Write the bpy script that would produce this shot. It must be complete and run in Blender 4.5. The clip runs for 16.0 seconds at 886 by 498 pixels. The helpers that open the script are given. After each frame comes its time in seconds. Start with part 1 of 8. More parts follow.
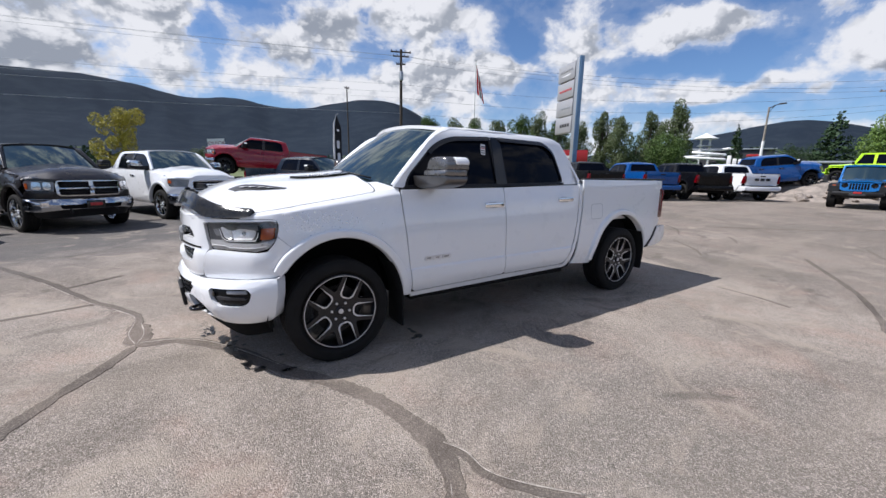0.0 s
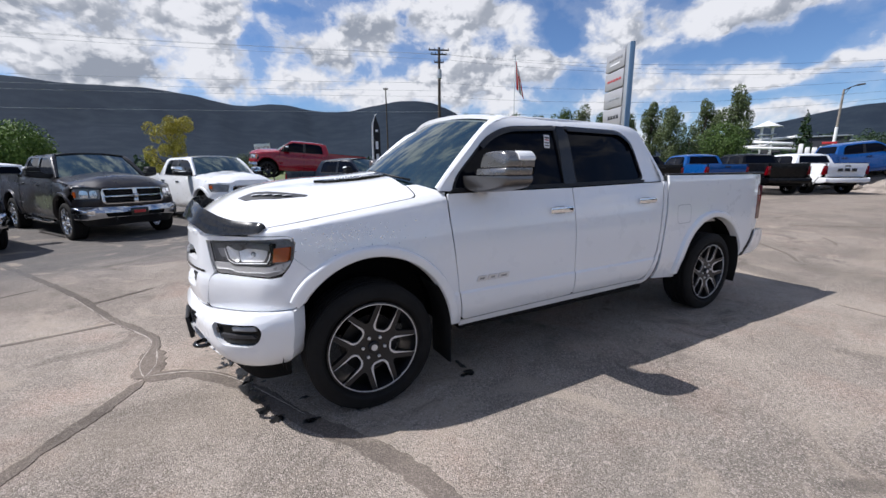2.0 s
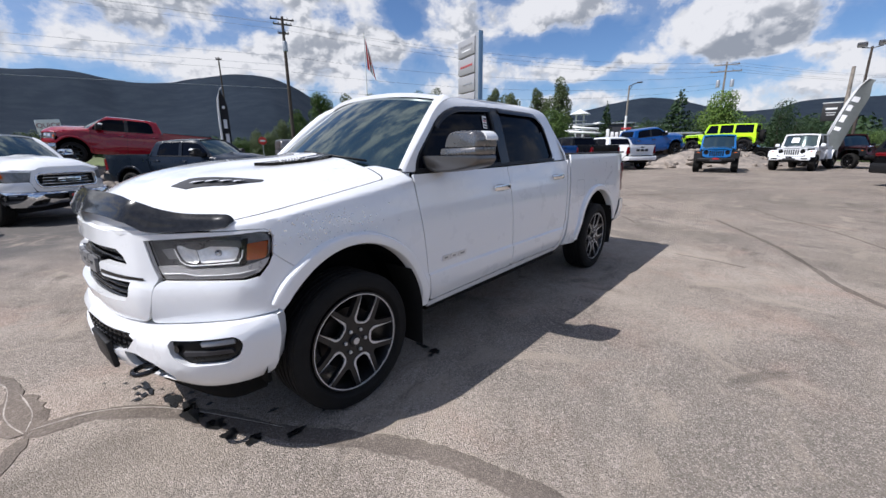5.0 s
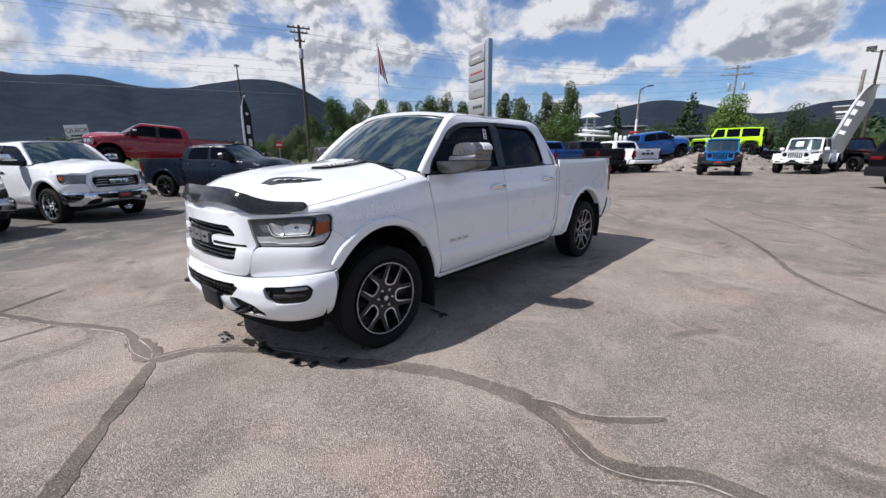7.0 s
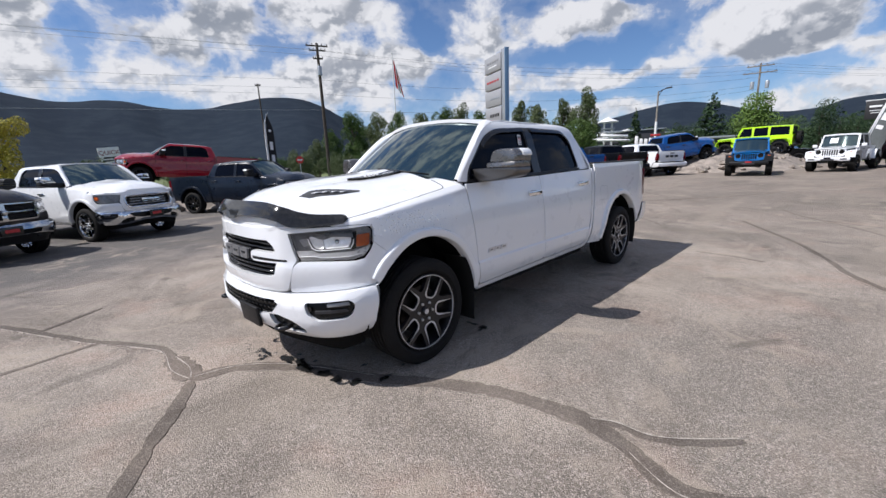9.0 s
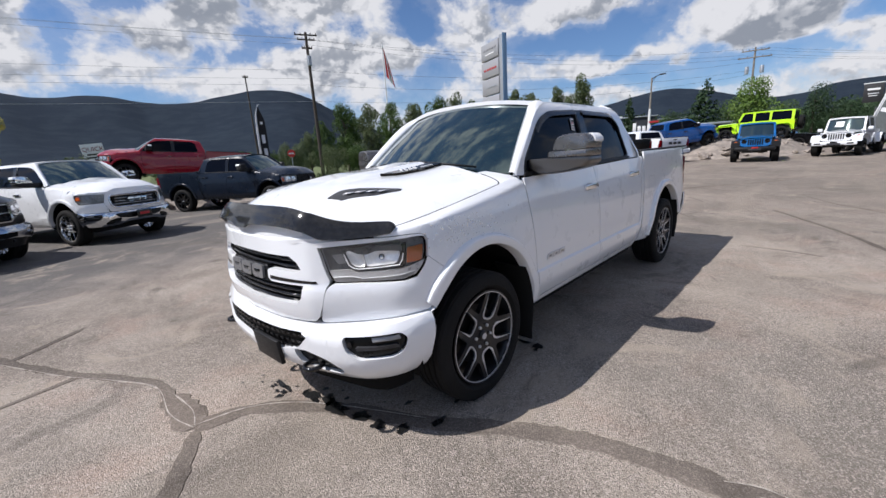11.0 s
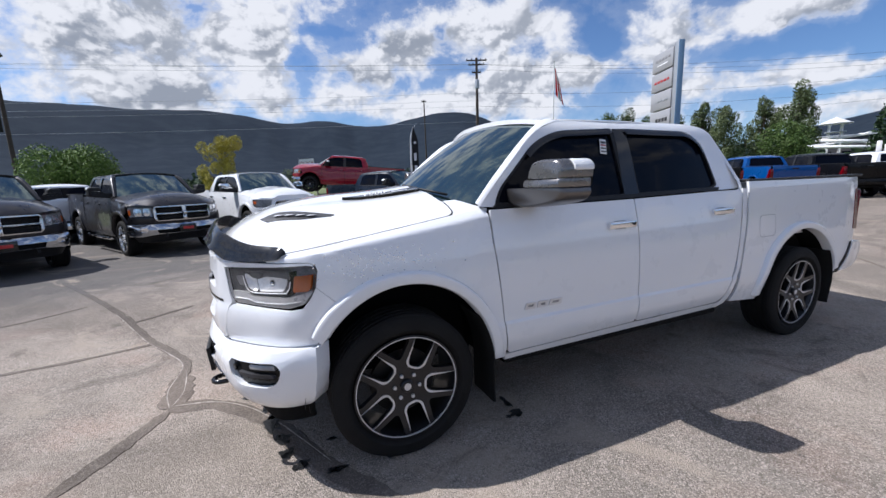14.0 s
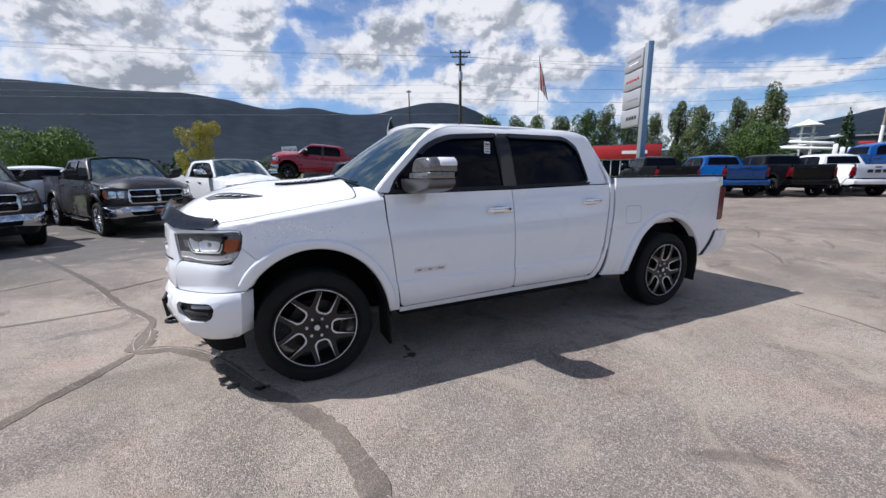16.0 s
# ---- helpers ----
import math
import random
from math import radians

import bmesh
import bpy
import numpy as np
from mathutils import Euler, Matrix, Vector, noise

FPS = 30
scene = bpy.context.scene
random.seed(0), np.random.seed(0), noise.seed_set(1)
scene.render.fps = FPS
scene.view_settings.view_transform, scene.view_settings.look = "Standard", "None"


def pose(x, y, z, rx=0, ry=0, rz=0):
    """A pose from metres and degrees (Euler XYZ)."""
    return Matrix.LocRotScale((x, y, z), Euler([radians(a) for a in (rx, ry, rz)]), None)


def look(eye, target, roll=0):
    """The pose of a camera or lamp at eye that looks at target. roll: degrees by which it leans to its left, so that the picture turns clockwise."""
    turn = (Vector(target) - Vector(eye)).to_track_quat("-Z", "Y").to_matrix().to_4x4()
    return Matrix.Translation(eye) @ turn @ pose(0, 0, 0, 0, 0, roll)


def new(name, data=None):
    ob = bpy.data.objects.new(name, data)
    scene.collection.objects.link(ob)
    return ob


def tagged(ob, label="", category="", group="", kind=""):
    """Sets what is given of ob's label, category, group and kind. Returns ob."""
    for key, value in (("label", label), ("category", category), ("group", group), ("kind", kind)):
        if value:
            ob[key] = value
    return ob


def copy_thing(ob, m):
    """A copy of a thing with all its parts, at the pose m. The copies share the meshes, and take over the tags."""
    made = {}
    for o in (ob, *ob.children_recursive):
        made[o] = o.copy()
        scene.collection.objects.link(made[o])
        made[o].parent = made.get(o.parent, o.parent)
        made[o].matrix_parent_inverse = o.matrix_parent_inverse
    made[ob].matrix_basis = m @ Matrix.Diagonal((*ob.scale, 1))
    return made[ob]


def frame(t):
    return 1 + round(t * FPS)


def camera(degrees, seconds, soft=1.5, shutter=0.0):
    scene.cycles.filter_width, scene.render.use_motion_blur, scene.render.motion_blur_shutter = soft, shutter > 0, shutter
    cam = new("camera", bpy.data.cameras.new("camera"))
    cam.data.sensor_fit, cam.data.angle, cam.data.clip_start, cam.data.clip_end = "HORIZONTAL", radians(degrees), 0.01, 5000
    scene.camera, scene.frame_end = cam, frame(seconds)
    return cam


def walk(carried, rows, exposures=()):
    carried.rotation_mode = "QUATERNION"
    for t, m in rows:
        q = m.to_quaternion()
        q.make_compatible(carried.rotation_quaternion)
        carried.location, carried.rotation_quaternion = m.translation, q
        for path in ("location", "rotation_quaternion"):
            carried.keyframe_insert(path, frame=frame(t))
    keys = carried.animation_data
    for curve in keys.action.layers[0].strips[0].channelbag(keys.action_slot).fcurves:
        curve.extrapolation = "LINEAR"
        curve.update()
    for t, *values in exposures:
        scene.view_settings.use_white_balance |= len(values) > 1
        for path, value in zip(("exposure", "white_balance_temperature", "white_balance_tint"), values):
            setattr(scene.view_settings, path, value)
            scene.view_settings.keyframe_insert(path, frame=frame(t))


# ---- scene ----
cam = camera(96.0, 16.0)
PATH = [
    (0, (-1.02, -3.809, 1.481), (0.094, -2.194, 1.093), 1.1),
    (0.5, (-0.901, -3.644, 1.484), (0.165, -2.001, 1.08), 0.8),
    (1, (-0.749, -3.503, 1.478), (0.223, -1.804, 1.063), -0.4),
    (1.5, (-0.656, -3.359, 1.492), (0.238, -1.617, 1.085), -1.2),
    (2, (-0.737, -3.18, 1.48), (0.211, -1.464, 1.085), -0.4),
    (2.5, (-0.853, -2.998, 1.477), (0.201, -1.35, 1.063), -0.0),
    (3, (-0.855, -2.805, 1.475), (0.317, -1.246, 1.029), -0.2),
    (3.5, (-0.825, -2.632, 1.473), (0.478, -1.189, 1.003), -0.3),
    (4, (-0.946, -2.605, 1.469), (0.476, -1.285, 0.982), -0.3),
    (4.2, (-1.009, -2.605, 1.459), (0.45, -1.326, 0.974), -0.2),
    (6.3, (-1.719, -3.152, 1.503), (-0.26, -1.873, 1.019), -1.2),
    (6.5, (-1.785, -3.197, 1.494), (-0.333, -1.908, 1.014), -1.1),
    (7, (-1.884, -3.295, 1.506), (-0.449, -1.984, 1.036), -0.7),
    (7.5, (-1.935, -3.489, 1.514), (-0.513, -2.159, 1.055), -0.4),
    (8, (-1.958, -3.52, 1.521), (-0.547, -2.175, 1.075), -0.6),
    (8.5, (-1.961, -3.316, 1.519), (-0.562, -1.953, 1.087), -1.3),
    (9, (-1.919, -3.088, 1.493), (-0.537, -1.705, 1.072), -2.6),
    (9.2, (-1.863, -2.973, 1.48), (-0.488, -1.581, 1.063), -3.3),
    (11.3, (-1.748, -2.369, 1.51), (-0.342, -1.026, 1.04), -3.8),
    (11.5, (-1.66, -2.442, 1.483), (-0.239, -1.11, 1.028), -4.1),
    (12, (-1.417, -2.554, 1.468), (0.06, -1.295, 0.985), -2.8),
    (12.5, (-1.131, -2.551, 1.481), (0.407, -1.353, 1.032), -0.6),
    (13, (-0.84, -2.53, 1.489), (0.383, -0.994, 1.112), -2.3),
    (13.5, (-0.633, -2.645, 1.498), (0.292, -0.904, 1.159), -3.5),
    (14, (-0.593, -2.886, 1.499), (0.185, -1.076, 1.155), -1.9),
    (14.5, (-0.549, -3.098, 1.523), (0.21, -1.281, 1.17), -0.6),
    (15, (-0.403, -3.371, 1.484), (0.382, -1.569, 1.112), -0.4),
    (15.5, (-0.316, -3.576, 1.503), (0.498, -1.791, 1.117), -0.4),
    (16, (-0.329, -3.779, 1.495), (0.508, -2.004, 1.107), -0.5),
]
walk(cam, [(t, look(eye, target, roll)) for t, eye, target, roll in PATH], [(0.0, 0.25, 6140, 13), (4.2, 0.25, 6140, 13), (6.3, 0.18, 6210, 13), (9.2, 0.17, 6210, 13), (11.3, 0.12, 6230, 13), (12.5, 0.18, 6150, 13), (14.0, 0.27, 6010, 13), (16.0, 0.27, 6070, 13)])

# ---- world, sun ----
SUN_TO = Vector((-1.018, 0.59, 1.56)).normalized()
sun_data = bpy.data.lights.new("sun", "SUN")
sun_data.energy, sun_data.angle, sun_data.color = 5.0, radians(0.53), (1.0, 0.96, 0.9)
sun = new("sun", sun_data)
sun.matrix_world = look(SUN_TO * 60, (0, 0, 0))
world = bpy.data.worlds.new("sky")
scene.world = world
world.use_nodes = True


class Nodes:
    """A short way to write node trees."""

    def __init__(self, tree):
        self.t = tree
        tree.nodes.clear()

    def put(self, kind, values=None, **props):
        n = self.t.nodes.new(kind)
        for k, v in props.items():
            if k == "operation":
                n.operation = v
            elif k == "blend_type":
                n.blend_type = v
            elif k == "data_type":
                n.data_type = v
            elif k == "noise_dimensions":
                n.noise_dimensions = v
            elif k == "feature":
                n.feature = v
            elif k == "clamp":
                n.use_clamp = v
        for k, v in (values or {}).items():
            if isinstance(v, bpy.types.NodeSocket):
                self.t.links.new(v, n.inputs[k])
            else:
                n.inputs[k].default_value = v
        return n

    def math(self, op, a, b=0.0, c=0.0, clamp=False):
        return self.put("ShaderNodeMath", {0: a, 1: b, 2: c}, operation=op, clamp=clamp).outputs[0]

    def noise(self, vec, scale, detail=4.0, rough=0.5, distort=0.0):
        return self.put("ShaderNodeTexNoise", {"Vector": vec, "Scale": scale, "Detail": detail, "Roughness": rough, "Distortion": distort}).outputs["Fac"]

    def ramp(self, fac, lo, hi, a=0.0, b=1.0):
        n = self.put("ShaderNodeMapRange", {"Value": fac, "From Min": lo, "From Max": hi, "To Min": a, "To Max": b})
        n.interpolation_type = "SMOOTHSTEP"
        return n.outputs[0]

    def mix(self, fac, a, b):
        n = self.put("ShaderNodeMix", {0: fac, 6: a, 7: b}, data_type="RGBA")
        return n.outputs[2]


def build_sky():
    n = Nodes(world.node_tree)
    sky = n.put("ShaderNodeTexSky")
    sky.sky_type, sky.sun_disc = "NISHITA", False
    sky.sun_elevation = math.asin(SUN_TO.z)
    sky.sun_rotation = math.atan2(SUN_TO.x, SUN_TO.y)
    sky.altitude, sky.air_density, sky.dust_density, sky.ozone_density = 400, 1.0, 0.6, 1.5
    co = n.put("ShaderNodeTexCoord").outputs["Generated"]
    s = n.put("ShaderNodeSeparateXYZ", {0: co}).outputs
    deg = 180.0 / math.pi
    az = n.math("MULTIPLY", n.math("ARCTAN2", s[1], s[0]), deg)
    el = n.math("MULTIPLY", n.math("ARCSINE", s[2]), deg)
    p = n.put("ShaderNodeCombineXYZ", {0: s[0], 1: s[1], 2: n.math("MULTIPLY", s[2], 1.35)}).outputs[0]
    # the clouds' outlines wander about the plan of the banks
    wx = n.math("MULTIPLY", n.math("SUBTRACT", n.noise(p, 7.0, 4.0, 0.55), 0.5), 9.0)
    shift = n.put("ShaderNodeVectorMath", {0: p, 1: (5.3, 2.7, 1.1)}, operation="ADD").outputs[0]
    wy = n.math("MULTIPLY", n.math("SUBTRACT", n.noise(shift, 8.0, 4.0, 0.55), 0.5), 4.2)
    at = n.put("ShaderNodeCombineXYZ", {0: n.math("ADD", az, wx), 1: n.math("ADD", el, wy), 2: 0.0}).outputs[0]

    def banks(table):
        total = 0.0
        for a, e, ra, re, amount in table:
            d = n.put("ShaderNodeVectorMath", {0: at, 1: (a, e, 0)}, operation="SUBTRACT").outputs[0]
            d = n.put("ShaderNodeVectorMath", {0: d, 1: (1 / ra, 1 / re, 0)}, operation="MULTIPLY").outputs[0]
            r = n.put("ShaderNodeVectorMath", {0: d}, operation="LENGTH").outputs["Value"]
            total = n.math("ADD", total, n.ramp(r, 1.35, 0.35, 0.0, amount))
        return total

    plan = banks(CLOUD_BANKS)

    def density(move, detail):
        v = n.put("ShaderNodeVectorMath", {0: p, 1: (3.1 + move[0], 0.4 + move[1], move[2])}, operation="ADD").outputs[0]
        big = n.noise(v, 3.2, 2.5, 0.5)
        puff = n.noise(v, 9.5, detail, 0.60, 0.15)
        return n.math("ADD", n.math("MULTIPLY", big, 0.75), n.math("MULTIPLY", puff, 1.15))

    base = density((0, 0, 0), 8.0)
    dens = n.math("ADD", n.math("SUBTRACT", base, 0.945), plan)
    veil = n.math("MULTIPLY", n.ramp(dens, -0.20, 0.02), 0.13)
    cover = n.math("MAXIMUM", n.ramp(dens, -0.05, 0.20), veil)
    # sides turned to the sun stay white, under sides and thick cores turn grey
    coarse = density((0, 0, 0), 3.5)
    lee = n.math("SUBTRACT", density((-0.022, 0.012, 0.05), 3.5), coarse)
    fine = n.math("SUBTRACT", density((-0.006, 0.004, 0.014), 7.0), base)
    under = n.math("ADD", n.ramp(lee, -0.13, 0.15, 0.0, 0.78), n.ramp(fine, -0.06, 0.07, -0.28, 0.42))
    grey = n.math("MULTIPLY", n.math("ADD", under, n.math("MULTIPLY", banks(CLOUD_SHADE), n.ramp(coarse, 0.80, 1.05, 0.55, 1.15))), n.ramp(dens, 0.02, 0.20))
    grey = n.ramp(grey, -0.02, 1.50, 0.0, 1.0)
    tone = n.mix(grey, (1.0, 1.0, 1.0, 1), (0.38, 0.415, 0.47, 1))
    tint = n.put("ShaderNodeMix", {0: 1.0, 6: sky.outputs[0], 7: (0.80, 0.97, 1.18, 1)}, data_type="RGBA", blend_type="MULTIPLY").outputs[2]
    clear = n.put("ShaderNodeBackground", {0: tint, 1: SKY_STRENGTH})
    cloud = n.put("ShaderNodeBackground", {0: tone, 1: CLOUD_STRENGTH})
    both = n.put("ShaderNodeMixShader", {0: cover, 1: clear.outputs[0], 2: cloud.outputs[0]})
    n.put("ShaderNodeOutputWorld", {0: both.outputs[0]})


SKY_STRENGTH, CLOUD_STRENGTH = 0.080, 0.70
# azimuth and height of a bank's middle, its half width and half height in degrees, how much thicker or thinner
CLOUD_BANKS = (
    # banks from -58 to -135 are unseen, added to shape light on the truck's side
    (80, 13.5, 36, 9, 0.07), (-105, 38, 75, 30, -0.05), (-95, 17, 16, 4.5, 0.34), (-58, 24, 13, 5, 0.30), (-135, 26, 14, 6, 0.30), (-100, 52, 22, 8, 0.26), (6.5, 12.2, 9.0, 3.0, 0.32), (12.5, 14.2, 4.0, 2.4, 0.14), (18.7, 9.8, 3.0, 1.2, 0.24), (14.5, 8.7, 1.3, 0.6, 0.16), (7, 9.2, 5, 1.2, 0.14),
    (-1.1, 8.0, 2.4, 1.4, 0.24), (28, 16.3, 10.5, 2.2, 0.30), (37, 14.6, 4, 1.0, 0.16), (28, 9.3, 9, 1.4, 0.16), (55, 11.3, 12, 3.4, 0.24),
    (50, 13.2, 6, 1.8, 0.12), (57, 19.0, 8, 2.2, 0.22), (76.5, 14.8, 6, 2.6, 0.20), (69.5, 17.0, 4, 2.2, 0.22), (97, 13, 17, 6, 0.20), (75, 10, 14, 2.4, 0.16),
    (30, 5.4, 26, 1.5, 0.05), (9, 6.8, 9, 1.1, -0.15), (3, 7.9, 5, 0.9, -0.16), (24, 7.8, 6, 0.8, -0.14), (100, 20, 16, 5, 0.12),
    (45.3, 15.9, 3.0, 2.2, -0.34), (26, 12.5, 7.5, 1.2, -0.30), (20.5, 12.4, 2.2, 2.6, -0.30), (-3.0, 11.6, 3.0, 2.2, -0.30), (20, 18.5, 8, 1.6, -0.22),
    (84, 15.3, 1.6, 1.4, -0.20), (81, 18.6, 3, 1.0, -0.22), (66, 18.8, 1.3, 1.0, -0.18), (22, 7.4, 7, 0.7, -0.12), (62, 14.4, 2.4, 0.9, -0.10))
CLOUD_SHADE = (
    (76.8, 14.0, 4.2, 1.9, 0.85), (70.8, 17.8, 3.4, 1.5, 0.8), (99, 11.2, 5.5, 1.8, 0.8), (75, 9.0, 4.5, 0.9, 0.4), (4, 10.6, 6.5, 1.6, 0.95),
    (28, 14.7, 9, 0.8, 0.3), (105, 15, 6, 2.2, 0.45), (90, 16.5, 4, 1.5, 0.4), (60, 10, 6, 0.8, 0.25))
build_sky()

# ---- materials ----
def material(name):
    m = bpy.data.materials.new(name)
    m.use_nodes = True
    n = Nodes(m.node_tree)
    b = n.put("ShaderNodeBsdfPrincipled")
    n.put("ShaderNodeOutputMaterial", {0: b.outputs[0]})
    return m, n, b


def rgb(r, g, b):
    return (r, g, b, 1.0)


def plain(name, color, rough=0.5, metal=0.0, coat=0.0, vary=0.12, scale=14.0, bump=0.0, bump_scale=120.0, spec=0.5, coat_rough=0.04):
    """A surface with a slight mottling in colour and roughness at two scales."""
    m, n, b = material(name)
    co = n.put("ShaderNodeTexCoord").outputs["Object"]
    a = n.noise(co, scale, 3.0, 0.6)
    f = n.noise(co, scale * 9, 3.0, 0.6)
    k = n.math("ADD", n.math("MULTIPLY", a, 0.6), n.math("MULTIPLY", f, 0.4))
    c0 = tuple(max(0.0, v * (1 - vary)) for v in color) + (1.0,)
    c1 = tuple(min(1.0, v * (1 + vary)) for v in color) + (1.0,)
    n.t.links.new(n.mix(n.ramp(k, 0.35, 0.65), c0, c1), b.inputs["Base Color"])
    n.t.links.new(n.ramp(k, 0.3, 0.7, max(0.02, rough * 0.85), min(1.0, rough * 1.15)), b.inputs["Roughness"])
    b.inputs["Metallic"].default_value = metal
    b.inputs["Specular IOR Level"].default_value = spec
    b.inputs["Coat Weight"].default_value = coat
    b.inputs["Coat Roughness"].default_value = coat_rough
    if bump:
        h = n.put("ShaderNodeBump", {"Strength": bump, "Distance": 0.004, "Height": n.noise(co, bump_scale, 4.0, 0.65)})
        n.t.links.new(h.outputs[0], b.inputs["Normal"])
    return m


def car_paint(name, color, flake=0.0, coat=1.0, ior=1.5):
    """Lacquered paint: a pigment coat with a hint of orange peel and road film low on the body."""
    m, n, b = material(name)
    co = n.put("ShaderNodeTexCoord").outputs["Object"]
    film = n.ramp(n.noise(co, 3.0, 5.0, 0.6), 0.45, 0.75, 0.0, 0.035)
    dust = rgb(*(0.85 * c + 0.02 for c in color))
    n.t.links.new(n.mix(film, rgb(*color), dust), b.inputs["Base Color"])
    n.t.links.new(n.ramp(n.noise(co, 6.0, 4.0, 0.6), 0.3, 0.7, 0.26, 0.36), b.inputs["Roughness"])
    b.inputs["Metallic"].default_value = flake
    b.inputs["Specular IOR Level"].default_value = 0.2
    b.inputs["Coat Weight"].default_value = coat
    b.inputs["Coat Roughness"].default_value = 0.03
    b.inputs["Coat IOR"].default_value = ior
    peel = n.put("ShaderNodeBump", {"Strength": 0.03, "Distance": 0.002, "Height": n.noise(co, 160.0, 2.0, 0.5)})
    n.t.links.new(peel.outputs[0], b.inputs["Coat Normal"])
    return m


def glass(name, tint, rough=0.0, trans=1.0):
    m, n, b = material(name)
    b.inputs["Base Color"].default_value = rgb(*tint)
    b.inputs["Transmission Weight"].default_value = trans
    b.inputs["Roughness"].default_value = rough
    b.inputs["IOR"].default_value = 1.45
    return m


def asphalt_material(name, base, warm, cool, chips=1.0):
    """Worn asphalt: bound stone chips of mixed colour, broad pale and dark patches, dust."""
    m, n, b = material(name)
    co = n.put("ShaderNodeTexCoord").outputs["Object"]
    stones = n.put("ShaderNodeTexVoronoi", {"Vector": co, "Scale": 160.0, "Randomness": 1.0})
    chip = n.put("ShaderNodeSeparateColor", {0: stones.outputs["Color"]}).outputs[0]
    pebble = n.put("ShaderNodeTexVoronoi", {"Vector": co, "Scale": 52.0, "Randomness": 1.0})
    peb = n.put("ShaderNodeSeparateColor", {0: pebble.outputs["Color"]}).outputs[1]
    grain = n.noise(co, 210.0, 3.0, 0.7)
    blotch = n.noise(co, 0.55, 5.0, 0.62, 0.4)
    blotch2 = n.noise(co, 1.3, 5.0, 0.6, 0.5)
    blotch3 = n.noise(co, 0.23, 4.0, 0.6, 0.6)
    dark = rgb(*(0.66 * c for c in base))
    pale = rgb(*(1.32 * c for c in base))
    c = n.mix(n.ramp(blotch, 0.36, 0.64), dark, pale)
    c = n.mix(n.math("MULTIPLY", n.ramp(blotch2, 0.5, 0.70), 0.6), c, rgb(*warm))
    c = n.mix(n.math("MULTIPLY", n.ramp(blotch3, 0.5, 0.66), 0.6), c, rgb(*cool))
    c = n.mix(n.ramp(chip, 0.60, 1.0, 0.0, 0.62 * chips), c, rgb(0.62, 0.52, 0.455))
    c = n.mix(n.ramp(chip, 0.34, 0.0, 0.0, 0.60 * chips), c, rgb(*(0.28 * v for v in base)))
    c = n.mix(n.ramp(peb, 0.90, 1.0, 0.0, 0.35 * chips), c, rgb(0.55, 0.46, 0.42))
    c = n.mix(n.math("MULTIPLY", n.ramp(grain, 0.4, 0.75), 0.40), c, rgb(*(0.36 * v for v in base)))
    # pits where stones are lost, and drifts of pale grit
    away = n.put("ShaderNodeVectorMath", {0: co, 1: (7.3, 3.9, 0.0)}, operation="ADD").outputs[0]
    worn_at = n.noise(co, 2.1, 4.0, 0.65, 0.3)
    pits = n.math("MULTIPLY", n.ramp(n.noise(co, 75.0, 2.0, 0.6), 0.55, 0.66), n.ramp(worn_at, 0.36, 0.62, 0.25, 0.75 * chips))
    c = n.mix(pits, c, rgb(*(0.30 * v for v in base)))
    grit_at = n.noise(away, 3.3, 5.0, 0.7, 0.5)
    grit = n.math("MULTIPLY", n.ramp(n.noise(away, 62.0, 3.0, 0.7), 0.55, 0.68), n.ramp(grit_at, 0.48, 0.68, 0.12, 0.95 * chips))
    c = n.mix(grit, c, rgb(0.64, 0.555, 0.475))
    # the stretch by the far row was laid later: darker, cooler, with an uneven edge
    xyz = n.put("ShaderNodeSeparateXYZ", {0: co}).outputs
    side = n.math("ADD", n.math("MULTIPLY", xyz[1], 0.88), n.math("MULTIPLY", xyz[0], -0.47))
    edge = n.math("ADD", side, n.math("MULTIPLY", n.math("SUBTRACT", blotch2, 0.5), 5.0))
    c = n.mix(n.ramp(edge, 3.2, 6.6, 0.0, 0.85), c, rgb(0.095, 0.092, 0.092))
    worn = n.math("ADD", xyz[0], n.math("MULTIPLY", n.math("SUBTRACT", blotch3, 0.5), 14.0))
    c = n.mix(n.ramp(worn, 5.0, 11.0, 0.0, 0.55), c, rgb(0.172, 0.144, 0.120))
    far_patch = n.noise(away, 0.42, 5.0, 0.66, 0.8)
    c = n.mix(n.math("MULTIPLY", n.ramp(far_patch, 0.52, 0.66), 0.45), c, rgb(*(0.46 * v for v in base)))
    sand = n.noise(away, 1.15, 5.0, 0.68, 1.2)
    c = n.mix(n.math("MULTIPLY", n.ramp(sand, 0.55, 0.68), 0.60 * chips), c, rgb(0.375, 0.315, 0.255))
    rubbed = n.noise(co, 0.85, 5.0, 0.70, 1.6)
    c = n.mix(n.math("MULTIPLY", n.ramp(rubbed, 0.57, 0.68), 0.55 * chips), c, rgb(0.098, 0.084, 0.073))
    # wind-blown dust in faint streaks
    st = n.put("ShaderNodeMapping", {0: co, 2: (0, 0, 0.5), 3: (0.12, 0.9, 1.0)})
    streak = n.ramp(n.noise(st.outputs[0], 1.0, 5.0, 0.6), 0.52, 0.72, 0.0, 0.45 * chips)
    c = n.mix(streak, c, rgb(0.31, 0.265, 0.215))
    n.t.links.new(c, b.inputs["Base Color"])
    n.t.links.new(n.ramp(chip, 0.2, 0.9, 0.95, 0.72), b.inputs["Roughness"])
    b.inputs["Specular IOR Level"].default_value = 0.2
    hgt = n.math("ADD", n.math("MULTIPLY", stones.outputs["Distance"], -0.8), n.math("MULTIPLY", grain, 0.5))
    bump = n.put("ShaderNodeBump", {"Strength": 0.9 * min(1.0, chips + 0.2), "Distance": 0.008, "Height": hgt})
